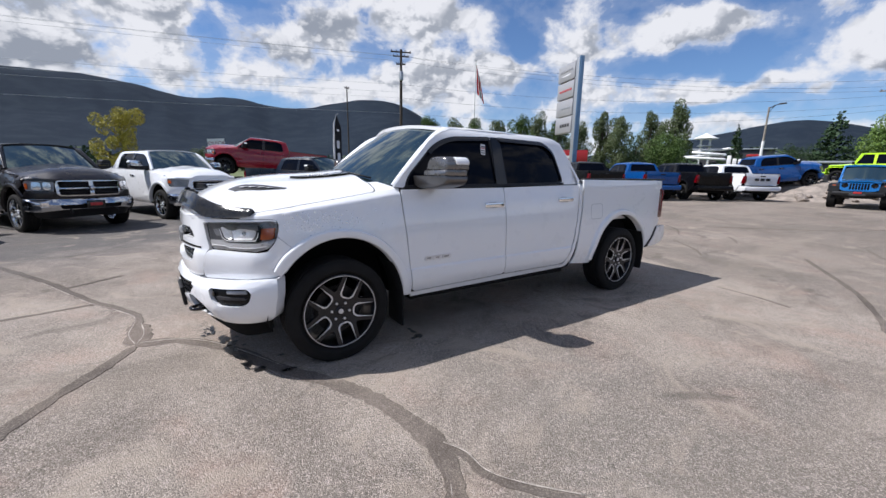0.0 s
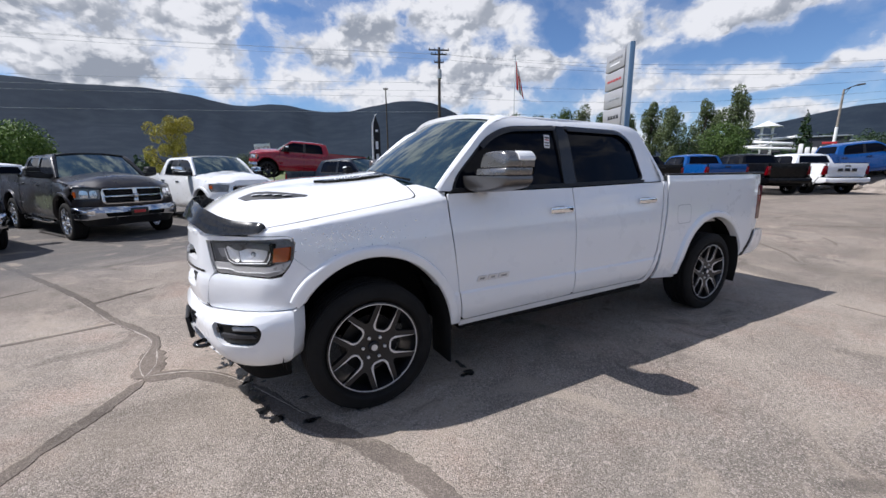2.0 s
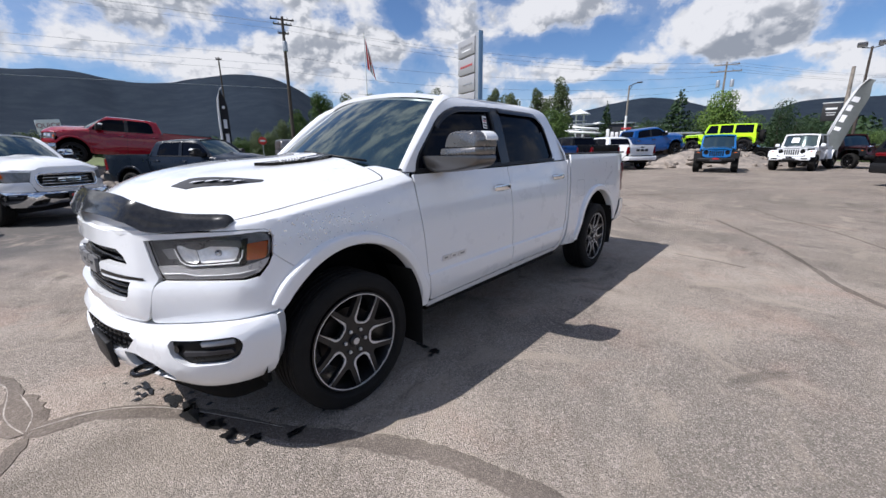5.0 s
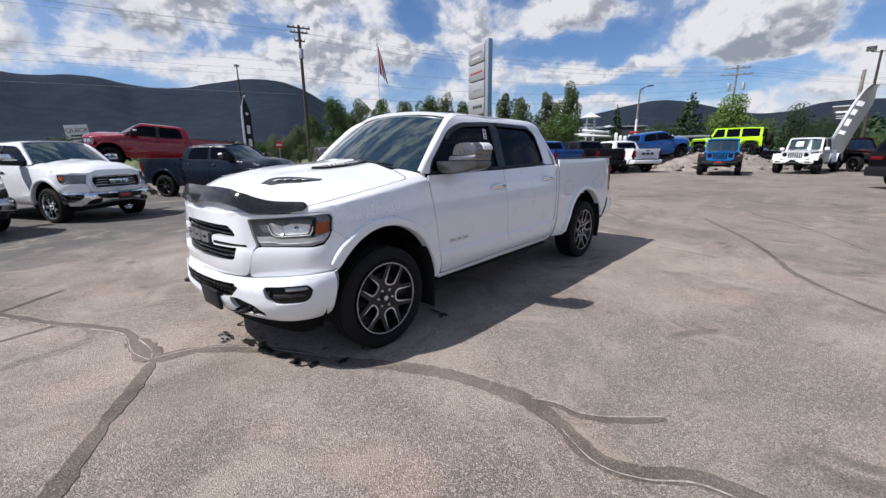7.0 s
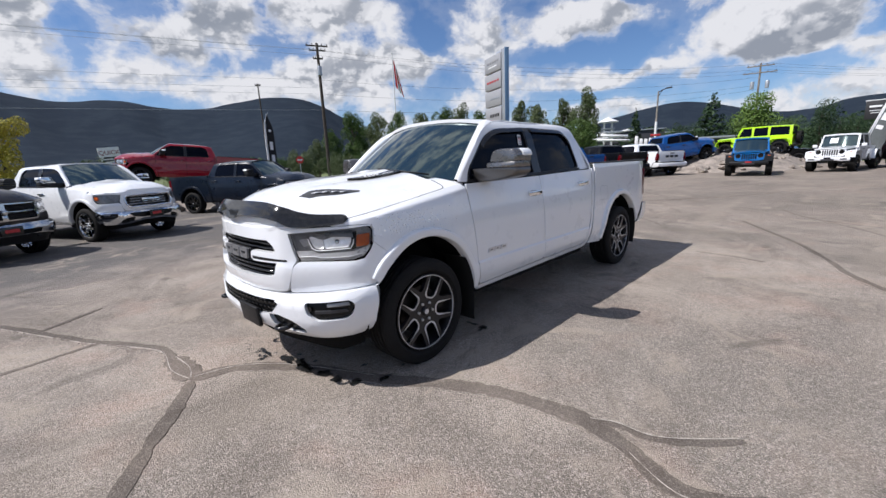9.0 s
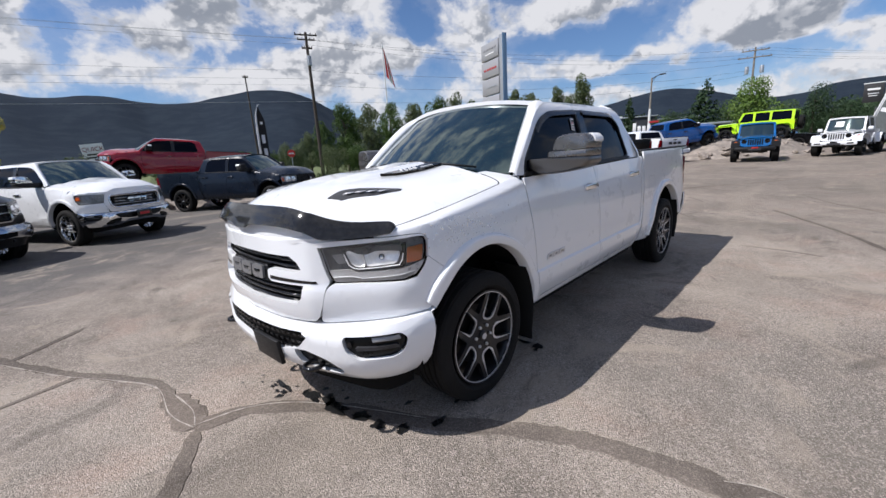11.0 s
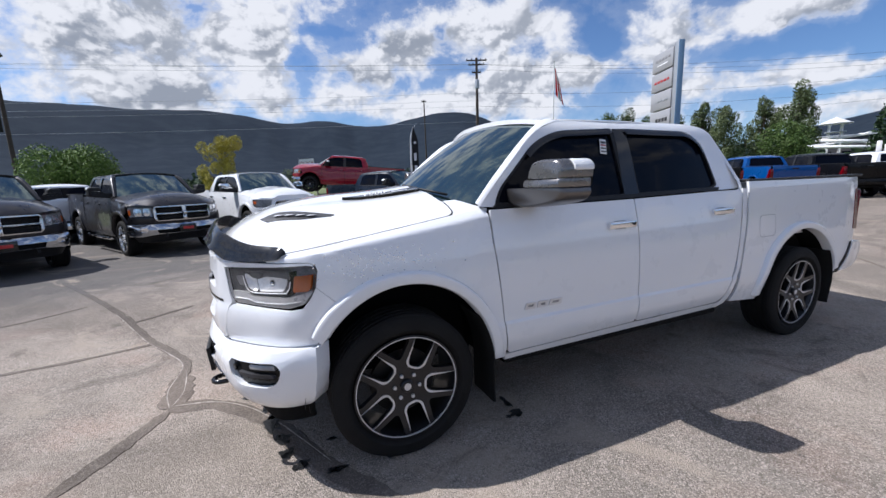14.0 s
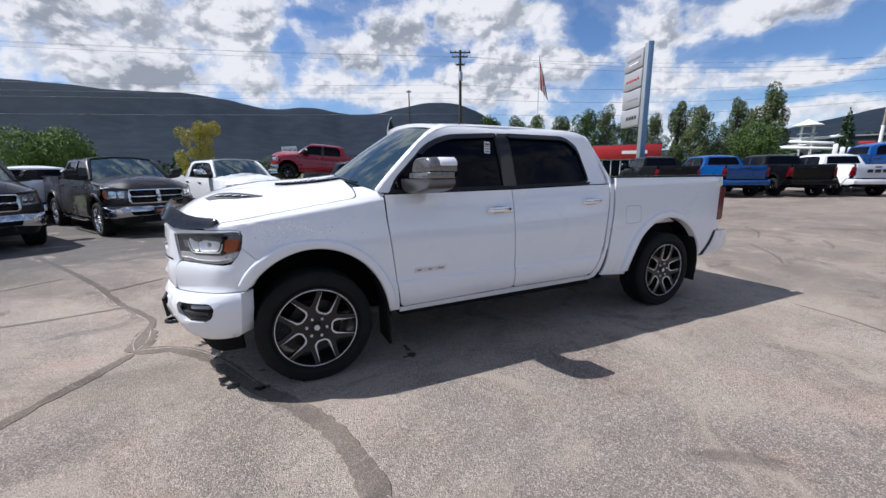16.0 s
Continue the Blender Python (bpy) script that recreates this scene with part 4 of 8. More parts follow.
def build_nose_old(car, paint, chrome):
    """The front of the older pickups: crossed grille, broad lamps, bright bumper."""
    st = 0.12
    bright = BUMPER_CHROME if chrome else TRIM_BLACK
    holes = []
    for s in (1, -1):
        for z0, z1, q1 in ((0.962, 1.092, 0.655), (0.806, 0.936, 0.645)):
            h = rounded([(s * 0.04, z1), (s * (q1 - 0.02), z1), (s * q1, z1 - 0.03), (s * (q1 - 0.03), z0), (s * 0.04, z0)], 0.015)
            holes.append(h)
    outer = rounded(both_q([(0.0, 1.118, 0), (0.66, 1.112), (0.72, 1.04), (0.695, 0.84), (0.63, 0.785), (0.0, 0.782, 0)]), 0.04)
    grille = part("grille", nose_panel(outer, holes, st, 0.05, 0.012), bright, car, "chrome cross-bar grille" if chrome else "black cross-bar grille")
    part("grille_mesh", nose_panel([(-0.68, 0.80), (0.68, 0.80), (0.68, 1.10), (-0.68, 1.10)], (), 0.2, 0.0, -0.05), LINER, grille)
    for z in (0.828, 0.856, 0.884, 0.912, 0.984, 1.012, 1.040, 1.068):
        bm = bmesh.new()
        add_tube(bm, [nose(q, z) + Vector((0.03, 0, 0)) for q in (-0.63, -0.3, 0, 0.3, 0.63)], 0.007, 6)
        part("grille_bar", bm, GLOSS_BLACK if chrome else DARK_STEEL, grille)
    bm = bmesh.new()
    bmesh.ops.create_uvsphere(bm, u_segments=14, v_segments=8, radius=0.055, matrix=Matrix.Translation((-1.025, 0, 0.95)) @ Matrix.Diagonal((0.4, 0.8, 1.0, 1)))
    part("emblem", bm, bright if chrome else SATIN_SILVER, grille)
    for s in (1, -1):
        def at(poly):
            return poly if s > 0 else flip_q(poly)
        lamp_poly = rounded(at([(0.76, 1.085), (1.10, 1.10), (1.47, 1.11), (1.53, 1.07), (1.46, 0.90), (0.78, 0.885)]), 0.03)
        lamp = part("headlamp", nose_panel(lamp_poly, (), 0.1, 0.02, -0.04), LAMP_SMOKE, car, "headlamp with bright reflectors")
        for a, b in ((0.83, 1.03), (1.07, 1.29)):
            part("reflector", nose_panel(rounded(at([(a, 1.07), (b, 1.075), (b, 0.92), (a, 0.915)]), 0.06), (), 0.1, 0.02, -0.02), LAMP_SILVER, lamp)
        part("side_marker", nose_panel(rounded(at([(1.39, 1.05), (1.48, 1.05), (1.45, 0.93), (1.38, 0.93)]), 0.02), (), 0.1, 0.02, -0.012), AMBER, lamp)
        lens = part("lens", nose_panel(lamp_poly, (), 0.1, 0.004, -0.002), LENS_CLEAR, lamp)
        lens.visible_shadow = False
        brow = [(0.60, 1.098), (0.66, 1.128), (1.10, 1.142), (1.46, 1.150), (1.545, 1.128), (1.50, 1.116), (1.1, 1.106), (0.67, 1.086)]
        part("lamp_brow", nose_panel(at(brow), (), st), paint, car)
        corner = [(0.735, 0.875), (0.78, 0.878), (1.47, 0.892), (1.535, 0.738), (1.2, 0.736), (0.5, 0.735), (0.0, 0.735), (0.0, 0.776), (0.62, 0.778), (0.70, 0.83)]
        part("fascia_corner", nose_panel(at(corner), (), st), paint, car)
        part("tow_hook", box((-1.02, s * 0.42, 0.45), (0.06, 0.04, 0.06), 0.012), TRIM_BLACK, car)
    part("hood_lip", nose_panel(both_q([(0.0, 1.135), (0.6, 1.13), (0.66, 1.122), (0.59, 1.100), (0.0, 1.105)]), (), st), paint, car)
    fog = rounded([(0.93, 0.65), (1.12, 0.65), (1.12, 0.56), (0.93, 0.56)], 0.03)
    top = [(0.0, 0.722), (0.85, 0.726), (1.575, 0.728)]
    low = [(1.575, 0.56), (1.545, 0.47), (1.1, 0.46), (0.75, 0.49), (0.55, 0.50), (0.0, 0.50)]
    slot = both_q([(0.0, 0.605), (0.70, 0.60), (0.66, 0.515), (0.0, 0.515)])
    bump = part("front_bumper", nose_panel(both_q(top + low), [fog, flip_q(fog), slot], st, 0.04), BUMPER_CHROME if chrome else paint, car)
    part("bumper_slot", nose_panel(slot, (), 0.2, 0.0, -0.035), LINER, bump)
    for s in (1, -1):
        part("fog_lamp", nose_panel(fog if s > 0 else flip_q(fog), (), 0.1, 0.0, -0.03), LAMP_SILVER, bump)
    part("air_dam", nose_panel(both_q([(0.0, 0.50), (0.7, 0.49), (1.50, 0.47), (1.40, 0.33), (0.8, 0.31), (0.0, 0.33)]), (), 0.15, 0.02, -0.05), TRIM_BLACK, car)
    return bump


def build_nose_new(car, paint, fine, chrome):
    """The front of the newer pickups: surround, slotted grille, corner lamps, bumper."""
    st = 0.04 if fine else 0.12
    trim = CHROME if chrome else paint
    slot = [(0.0, 1.052), (0.50, 1.047), (0.565, 1.02), (0.605, 0.985), (0.58, 0.968), (0.30, 0.972), (0.27, 0.958), (0.27, 0.918), (0.30, 0.902), (0.62, 0.900), (0.60, 0.835), (0.55, 0.806), (0.0, 0.792)]
    if chrome:
        slot = [(0.0, 1.078), (0.58, 1.070), (0.655, 1.035), (0.685, 0.965), (0.655, 0.855), (0.56, 0.790), (0.0, 0.778)]
    slot_full = [tuple(p[:2]) for p in both_q([(q, z) for q, z in slot])]
    outer = both_q([(0.0, 1.128), (0.66, 1.124), (0.745, 1.122), (0.757, 1.093), (0.80, 1.00), (0.842, 0.925), (0.836, 0.912), (0.812, 0.890), (0.796, 0.86), (0.770, 0.80), (0.728, 0.735), (0.690, 0.712), (0.60, 0.7055), (0.45, 0.7035), (0.0, 0.7005)])
    part("grille_surround", nose_panel(outer, (slot_full,), st, 0.035), paint, car, "broad surround of the grille")
    grille = thing_part("grille", car)
    if chrome:
        rim = bmesh.new()
        loop = [nose_out(q, z, 0.008) for q, z in slot_full]
        add_tube(rim, loop + loop[:2], 0.020, 6)
        part("grille_rim", rim, CHROME, grille, "chrome rim round the grille")
    for k in range(9):
        z = 0.802 + k * 0.0305
        bm = bmesh.new()
        pts = [nose(q, z) + Vector((0.045, 0, 0)) for q in (-0.62, -0.4, -0.2, 0, 0.2, 0.4, 0.62)]
        add_tube(bm, pts, 0.009, 6)
        part("grille_bar", bm, GLOSS_BLACK if not chrome or k % 2 else CHROME, grille)
    part("grille_mesh", nose_panel([(-0.66, 0.78), (0.66, 0.78), (0.66, 1.06), (-0.66, 1.06)], (), 0.2, 0.0, -0.085), LINER, grille)
    # badge: a black plate with plain raised bars
    part("badge_plate", nose_panel(rounded([(-0.25, 0.985), (0.25, 0.985), (0.25, 0.895), (-0.25, 0.895)], 0.015), (), 0.1, 0.03, -0.012), GLOSS_BLACK, grille)
    for q, w in ((-0.152, 0.066), (0.0, 0.070), (0.158, 0.074)):
        part("badge_bar", nose_panel(rounded([(q - w, 0.976), (q + w, 0.976), (q + w, 0.904), (q - w, 0.904)], 0.02), [rounded([(q - 0.6 * w, 0.952), (q + 0.6 * w, 0.952), (q + 0.4 * w, 0.928), (q - 0.4 * w, 0.928)], 0.008)], 0.1, 0.016, 0.006), CHROME if chrome else BADGE_GREY, grille)
    for s in (1, -1):
        horn = [(0.30, 0.936), (0.74, 0.925), (0.745, 0.912), (0.30, 0.916)]
        poly = horn if s > 0 else flip_q(horn)
        if not chrome:
            part("surround_slot", nose_panel(poly, (), 0.1, 0.0, 0.004), GLOSS_BLACK, car)
        # panel over the lamp, corner below it
        def at(poly, r=None):
            poly = poly if s > 0 else flip_q(poly)
            return rounded(poly, r) if r is not None else poly

        brow = [(0.7475, 1.122), (1.10, 1.1265), (1.46, 1.1275), (1.520, 1.1255), (1.545, 1.114), (1.50, 1.1185), (1.1, 1.1055), (0.759, 1.094)]
        part("lamp_brow", nose_panel(at(brow), (), st, 0.02, 0.004), paint, car)
        corner = rounded([(0.862, 0.908, 0.03), (1.10, 0.905, 0), (1.37, 0.899, 0.0), (1.462, 0.911, 0.0), (1.520, 0.962, 0.0), (1.552, 1.010, 0.0), (1.645, 0.940, 0.0), (1.702, 0.903, 0.0)] + [(2 + x, z, 0.0) for x, z, _ in ARCH_F[::-1] if x < FRONT_ARCH and 0.745 < z < 0.895] + [(1.530, 0.7322, 0.0), (1.3, 0.7150, 0), (1.1, 0.7045, 0), (0.80, 0.7012, 0), (0.735, 0.704, 0.03), (0.775, 0.80, 0.02), (0.80, 0.86, 0.02), (0.822, 0.889, 0.03)])
        part("fascia_corner", nose_panel(at(corner), (), st), paint, car, sharp=50)
        filler = [(0.74, 0.725), (1.1, 0.728), (1.3, 0.735), (1.52, 0.745), (1.52, 0.70), (1.3, 0.685), (1.1, 0.676), (0.74, 0.672)]
        part("bumper_filler", nose_panel(at([(q, max(z, spline(q, SEAM) + 0.003)) for q, z in filler]), (), 0.1, 0.0, -0.016), paint, car)
        lamp_poly = [(0.765, 1.089, 0.01), (1.10, 1.101, 0), (1.48, 1.115, 0.03), (1.556, 1.097, 0.05), (1.548, 1.025, 0.03), (1.510, 0.962, 0.04), (1.455, 0.921, 0.03), (1.36, 0.907, 0.03), (0.880, 0.912, 0.02), (0.81, 0.985, 0.02)]
        lp = at(rounded(lamp_poly))
        lamp = part("headlamp", nose_panel(lp, (), 0.06, 0.02, -0.048), LAMP_SMOKE, car, "dark headlamp housing with amber end")
        if fine:
            part("lamp_bezel", nose_panel(at([(0.785, 1.082), (1.10, 1.094), (1.37, 1.096), (1.37, 0.966), (0.845, 0.966)], 0.008), (), 0.05, 0.012, -0.040), SMOKE_DARK, lamp)
            part("inner_reflector", nose_panel(at([(0.858, 1.048), (0.935, 1.054), (0.965, 1.006), (0.905, 1.002)], 0.008), (), 0.05, 0.006, -0.033), BEZEL, lamp)
            for cup in ([(0.965, 1.066), (1.085, 1.073), (1.108, 1.030), (1.120, 0.990), (1.075, 0.982), (1.015, 0.998)], [(1.090, 1.073), (1.20, 1.079), (1.335, 1.076), (1.358, 1.040), (1.325, 0.992), (1.125, 0.984), (1.112, 1.032)]):
                loop = at(cup, 0.02)
                mq, mz = sum(p[0] for p in loop) / len(loop), sum(p[1] for p in loop) / len(loop)
                bm = bmesh.new()
                rows = [[bm.verts.new(nose_out(mq + (q - mq) * k, mz + (z - mz) * k, -0.017 - 0.020 * (1 - k * k))) for q, z in loop] for k in (1.0, 0.9, 0.72, 0.5, 0.25)]
                for r0, r1 in zip(rows, rows[1:]):
                    for a in range(len(loop)):
                        b = (a + 1) % len(loop)
                        bm.faces.new((r0[a], r0[b], r1[b], r1[a]))
                bm.faces.new(rows[-1])
                part("projector_bowl", facing(bm, (-1, s * 0.8, 0.3)), BOWL, lamp)
            rim = bmesh.new()
            add_tube(rim, [nose_out(s * q, z, -0.013) for q, z in ((0.957, 1.055), (0.972, 1.030), (0.995, 0.997), (1.028, 0.982), (1.065, 0.975), (1.20, 0.978), (1.345, 0.983), (1.368, 1.008), (1.377, 1.040))], 0.0032, 6)
            part("light_guide", rim, GUIDE, lamp, "pale light guide round the reflector")
            bm = bmesh.new()
            bmesh.ops.create_uvsphere(bm, u_segments=20, v_segments=12, radius=0.016, matrix=Matrix.Translation(nose_out(s * 1.225, 1.028, -0.034)))
            part("projector", bm, LENS_BALL, lamp)
            part("bowl_lid", nose_panel(at([(0.975, 1.078), (1.16, 1.088), (1.365, 1.086), (1.372, 1.050), (1.30, 1.058), (1.19, 1.062), (1.12, 1.046), (1.06, 1.052)], 0.006), (), 0.05, 0.012, -0.012), SMOKE_DARK, lamp)
            part("lamp_strip", nose_panel(at([(0.842, 0.975), (0.99, 0.976), (1.06, 0.958), (1.36, 0.962), (1.530, 0.995), (1.506, 0.966), (1.458, 0.928), (1.365, 0.9105), (0.886, 0.9155)], 0.006), (), 0.05, 0.02, -0.011), STRIP, lamp, "silver-grey lower trim of the lamp")
            part("lamp_step", nose_panel(at([(0.872, 0.938), (1.02, 0.938), (1.09, 0.926), (1.34, 0.929), (1.452, 0.942), (1.435, 0.926), (1.36, 0.9135), (0.888, 0.9175)], 0.006), (), 0.05, 0.004, -0.007), BEZEL, lamp)
            line = bmesh.new()
            add_tube(line, [nose_out(s * q, z, -0.006) for q, z in ((0.872, 0.942), (1.02, 0.942), (1.09, 0.930), (1.22, 0.930), (1.34, 0.933), (1.455, 0.947))], 0.0022, 6)
            part("strip_edge", line, GUIDE, lamp)
            part("lamp_divider", nose_panel(at([(1.365, 1.085), (1.40, 1.087), (1.385, 0.975), (1.35, 0.972)], 0.005), (), 0.05, 0.03, -0.018), GLOSS_BLACK, lamp)
        amber = [(1.408, 1.066), (1.530, 1.072), (1.515, 1.005), (1.498, 0.992), (1.396, 0.990)]
        part("amber_marker", nose_panel(rounded(amber if s > 0 else flip_q(amber), 0.01), (), 0.06, 0.02, -0.010), AMBER, lamp, "amber side marker")
        lens = nose_panel(lp, (), 0.04, 0.004, -0.004)
        ob = part("lens", lens, LENS_CLEAR, lamp, "clear lamp lens")
        ob.visible_shadow = False
    part("hood_lip", nose_panel(both_q([(0.0, 1.212), (0.36, 1.212), (0.50, 1.202), (0.57, 1.184), (0.63, 1.158), (0.68, 1.150), (1.0, 1.152), (1.18, 1.150), (1.19, 1.1335), (0.75, 1.127), (0.0, 1.131)]), (), st, 0.02, -0.010), paint, car)
    # bumper
    top = [(0.0, 0.6915), (0.45, 0.693), (0.85, 0.6965), (1.1, 0.6997), (1.3, 0.7098), (1.55, 0.7265, 0), (1.582, 0.722, 0)]
    low = [(1.578, 0.60), (1.560, 0.49), (1.535, 0.435), (1.50, 0.412), (1.40, 0.403), (1.10, 0.396), (0.90, 0.392), (0.74, 0.392), (0.60, 0.402), (0.46, 0.432), (0.30, 0.455), (0.0, 0.462)]
    grid_hole = rounded(both_q([(0.0, 0.657), (0.30, 0.657), (0.60, 0.655), (0.655, 0.632), (0.55, 0.562), (0.32, 0.536), (0.0, 0.530)]), 0.015)
    fog = rounded([(0.955, 0.660), (1.355, 0.672), (1.395, 0.640), (1.37, 0.575), (1.31, 0.548), (1.07, 0.542), (0.975, 0.585)], 0.03)
    tow = rounded([(0.51, 0.556), (0.63, 0.558), (0.81, 0.525), (0.915, 0.468), (0.90, 0.434), (0.72, 0.437), (0.55, 0.474)], 0.025)
    holes = [grid_hole, fog, flip_q(fog), tow, flip_q(tow)]
    bump = part("front_bumper", nose_panel(both_q([p[:2] for p in top] + low), holes, st, 0.11), trim, car)
    part("lower_grille", nose_panel(both_q([(0.0, 0.668), (0.68, 0.664), (0.60, 0.54), (0.0, 0.52)]), (), 0.1, 0.0, -0.030), PIT, bump)
    if fine:
        bm = bmesh.new()
        for q in [i * 0.045 for i in range(-10, 11)]:
            for r in range(3):
                z = 0.560 + 0.034 * r
                add_box(bm, nose(q * 1.25 + 0.026 * (r % 2), z) + Vector((0.022, 0, 0)), (0.012, 0.030, 0.014), 0.004)
        part("lower_grille_mesh", bm, GLOSS_BLACK, bump)
    for s in (1, -1):
        def at(poly, r=None):
            poly = poly if s > 0 else flip_q(poly)
            return rounded(poly, r) if r is not None else poly

        fp = at(fog)
        pocket = part("fog_lamp_pocket", nose_panel(fp, (), 0.08, 0.0, -0.028), PIT, bump)
        part("fog_lamp_bar", nose_panel(at([(1.05, 0.606), (1.33, 0.612), (1.345, 0.594), (1.06, 0.588)], 0.006), (), 0.08, 0.02, -0.010), DARK_STEEL, pocket)
        part("fog_lamp", nose_panel(at([(1.17, 0.652), (1.345, 0.657), (1.355, 0.636), (1.18, 0.632)], 0.004), (), 0.08, 0.01, -0.014), BEZEL, pocket)
        part("sensor", nose_panel(at(arc_pts(1.005, 0.618, 0.018), 0.0), (), 0.08, 0.01, -0.012), GLOSS_BLACK, pocket)
        hook = bmesh.new()
        c = nose(s * 0.66, 0.490)
        ring = [c + Vector((0.004 + 0.050 * math.cos(a), s * 0.0 + 0.045 * math.sin(a), -0.02)) for a in [2 * math.pi * k / 14 for k in range(15)]]
        add_tube(hook, ring, 0.013, 8)
        part("tow_hook", hook, GLOSS_BLACK, car, "black tow hook")
        part("tow_pocket", nose_panel(tow if s > 0 else flip_q(tow), (), 0.1, 0.0, -0.030), PIT, bump)
    if fine:
        plate = bmesh.new()
        add_box(plate, (0, 0, 0), (0.026, 0.285, 0.145), 0.008)
        m = Matrix.Translation((-0.994, -0.200, 0.512)) @ pose(0, 0, 0, 0, -6, 2)
        bmesh.ops.transform(plate, matrix=m, verts=plate.verts[:])
        part("plate_holder", plate, TRIM_BLACK, car, "empty black plate holder")
    air = nose_panel(both_q([(0.0, 0.45), (0.6, 0.47), (1.0, 0.41), (1.50, 0.42), (1.49, 0.285), (1.2, 0.275), (0.8, 0.30), (0.0, 0.34)]), (), 0.1, 0.02, -0.055)
    part("air_dam", air, LINER, car)
    for s in (1, -1):
        part("splash_shield", box((-0.49, s * 0.73, 0.54), (0.03, 0.34, 0.40), 0.01), LINER, car)
    return bump


def build_flares(car, paint, seg):
    """Body-coloured mouldings round the wheel arches."""
    sec = ((0.070, -0.004), (0.069, 0.006), (0.061, 0.027), (0.054, 0.031), (0.040, 0.031), (0.020, 0.028), (0.008, 0.022), (0.001, 0.006), (0.0, -0.05))
    for cx, front, rear in ((FRONT_ARCH, 0.742, 0.46), (REAR_ARCH, 0.46, 0.56)):
        bm = bmesh.new()
        rx, rz = ARCHES[cx]
        a0 = 180 - math.degrees(math.asin(max(0, (front - ARCH_Z)) / (rz + 0.03)))
        a1 = math.degrees(math.asin(max(0, (rear - ARCH_Z)) / (rz + 0.03)))
        prev = None
        for i in range(seg + 1):
            a = radians(a0 + (a1 - a0) * i / seg)
            row = []
            for r, o in sec:
                r *= 1 + 0.45 * max(0.0, -math.cos(a))
                x, z = cx + (rx + r) * math.cos(a), ARCH_Z + (rz + r) * math.sin(a)
                z = max(z, 0.41)
                if x < -0.2:
                    b = nose_out(-2 - x, z, o * (0.55 + 0.45 * smooth(-0.55, -0.35, x)))
                    row.append(bm.verts.new(b))
                else:
                    row.append(bm.verts.new((x, -half(x, z) - o, z)))
            if prev:
                for k in range(len(row) - 1):
                    bm.faces.new((prev[k], prev[k + 1], row[k + 1], row[k]))
            prev = row
        facing(bm, (0, -1, 0))
        other = mirrored(bm)
        part("wheel_arch_moulding", bm, paint, car, sharp=24)
        part("wheel_arch_moulding", other, paint, car, sharp=24)


def thing_part(name, parent, label=""):
    """A part that only gathers its pieces, made as a small hidden-side mesh block."""
    bm = box((-0.86, 0, 0.92), (0.03, 1.0, 0.22), 0.005)
    return part(name, bm, LINER, parent, label)

# ---- wheels ----
def tyre_mesh(r, w):
    prof = []
    ri = r * 0.712
    prof += [(ri, -w * 0.36), (ri + 0.012, -w * 0.43), (r * 0.80, -w * 0.505), (r * 0.90, -w * 0.50), (r * 0.955, -w * 0.465), (r * 0.985, -w * 0.42)]
    for k in range(5):
        a, b = -w * 0.40 + k * w * 0.165, -w * 0.40 + k * w * 0.165 + w * 0.125
        prof += [(r * 0.972 if k else r * 0.985, a), (r, a + 0.004), (r, b - 0.004), (r * 0.972, b)]
    prof += [(r * 0.985, w * 0.42), (r * 0.90, w * 0.50), (r * 0.80, w * 0.505), (ri + 0.012, w * 0.43), (ri, w * 0.36)]
    return lathe(prof, 72, closed=True)


def polar_poly(pts):
    """(radius, degrees) pairs to x, z."""
    return [(r * math.cos(radians(a)), r * math.sin(radians(a))) for r, a in pts]


def u_shape(k, grow=0.0):
    """The rounded window between a pair of spokes; k turns it."""
    a0 = 90 + 72 * k
    local = [(-0.057 - grow, 0.268 + grow), (-0.042 - grow, 0.128 - grow), (-0.026, 0.106 - grow), (0.026, 0.106 - grow), (0.042 + grow, 0.128 - grow), (0.057 + grow, 0.268 + grow)]
    c, s = math.cos(radians(a0 - 90)), math.sin(radians(a0 - 90))
    pts = rounded(local, 0.02, 4)
    return [(x * c - z * s, x * s + z * c) for x, z in pts]


def v_shape(k):
    a0 = 90 + 72 * k + 36
    local = [(-0.078, 0.246), (-0.010, 0.158), (0.010, 0.158), (0.078, 0.246), (0.042, 0.262), (-0.042, 0.262)]
    c, s = math.cos(radians(a0 - 90)), math.sin(radians(a0 - 90))
    pts = rounded(local, 0.012, 3)
    return [(x * c - z * s, x * s + z * c) for x, z in pts]


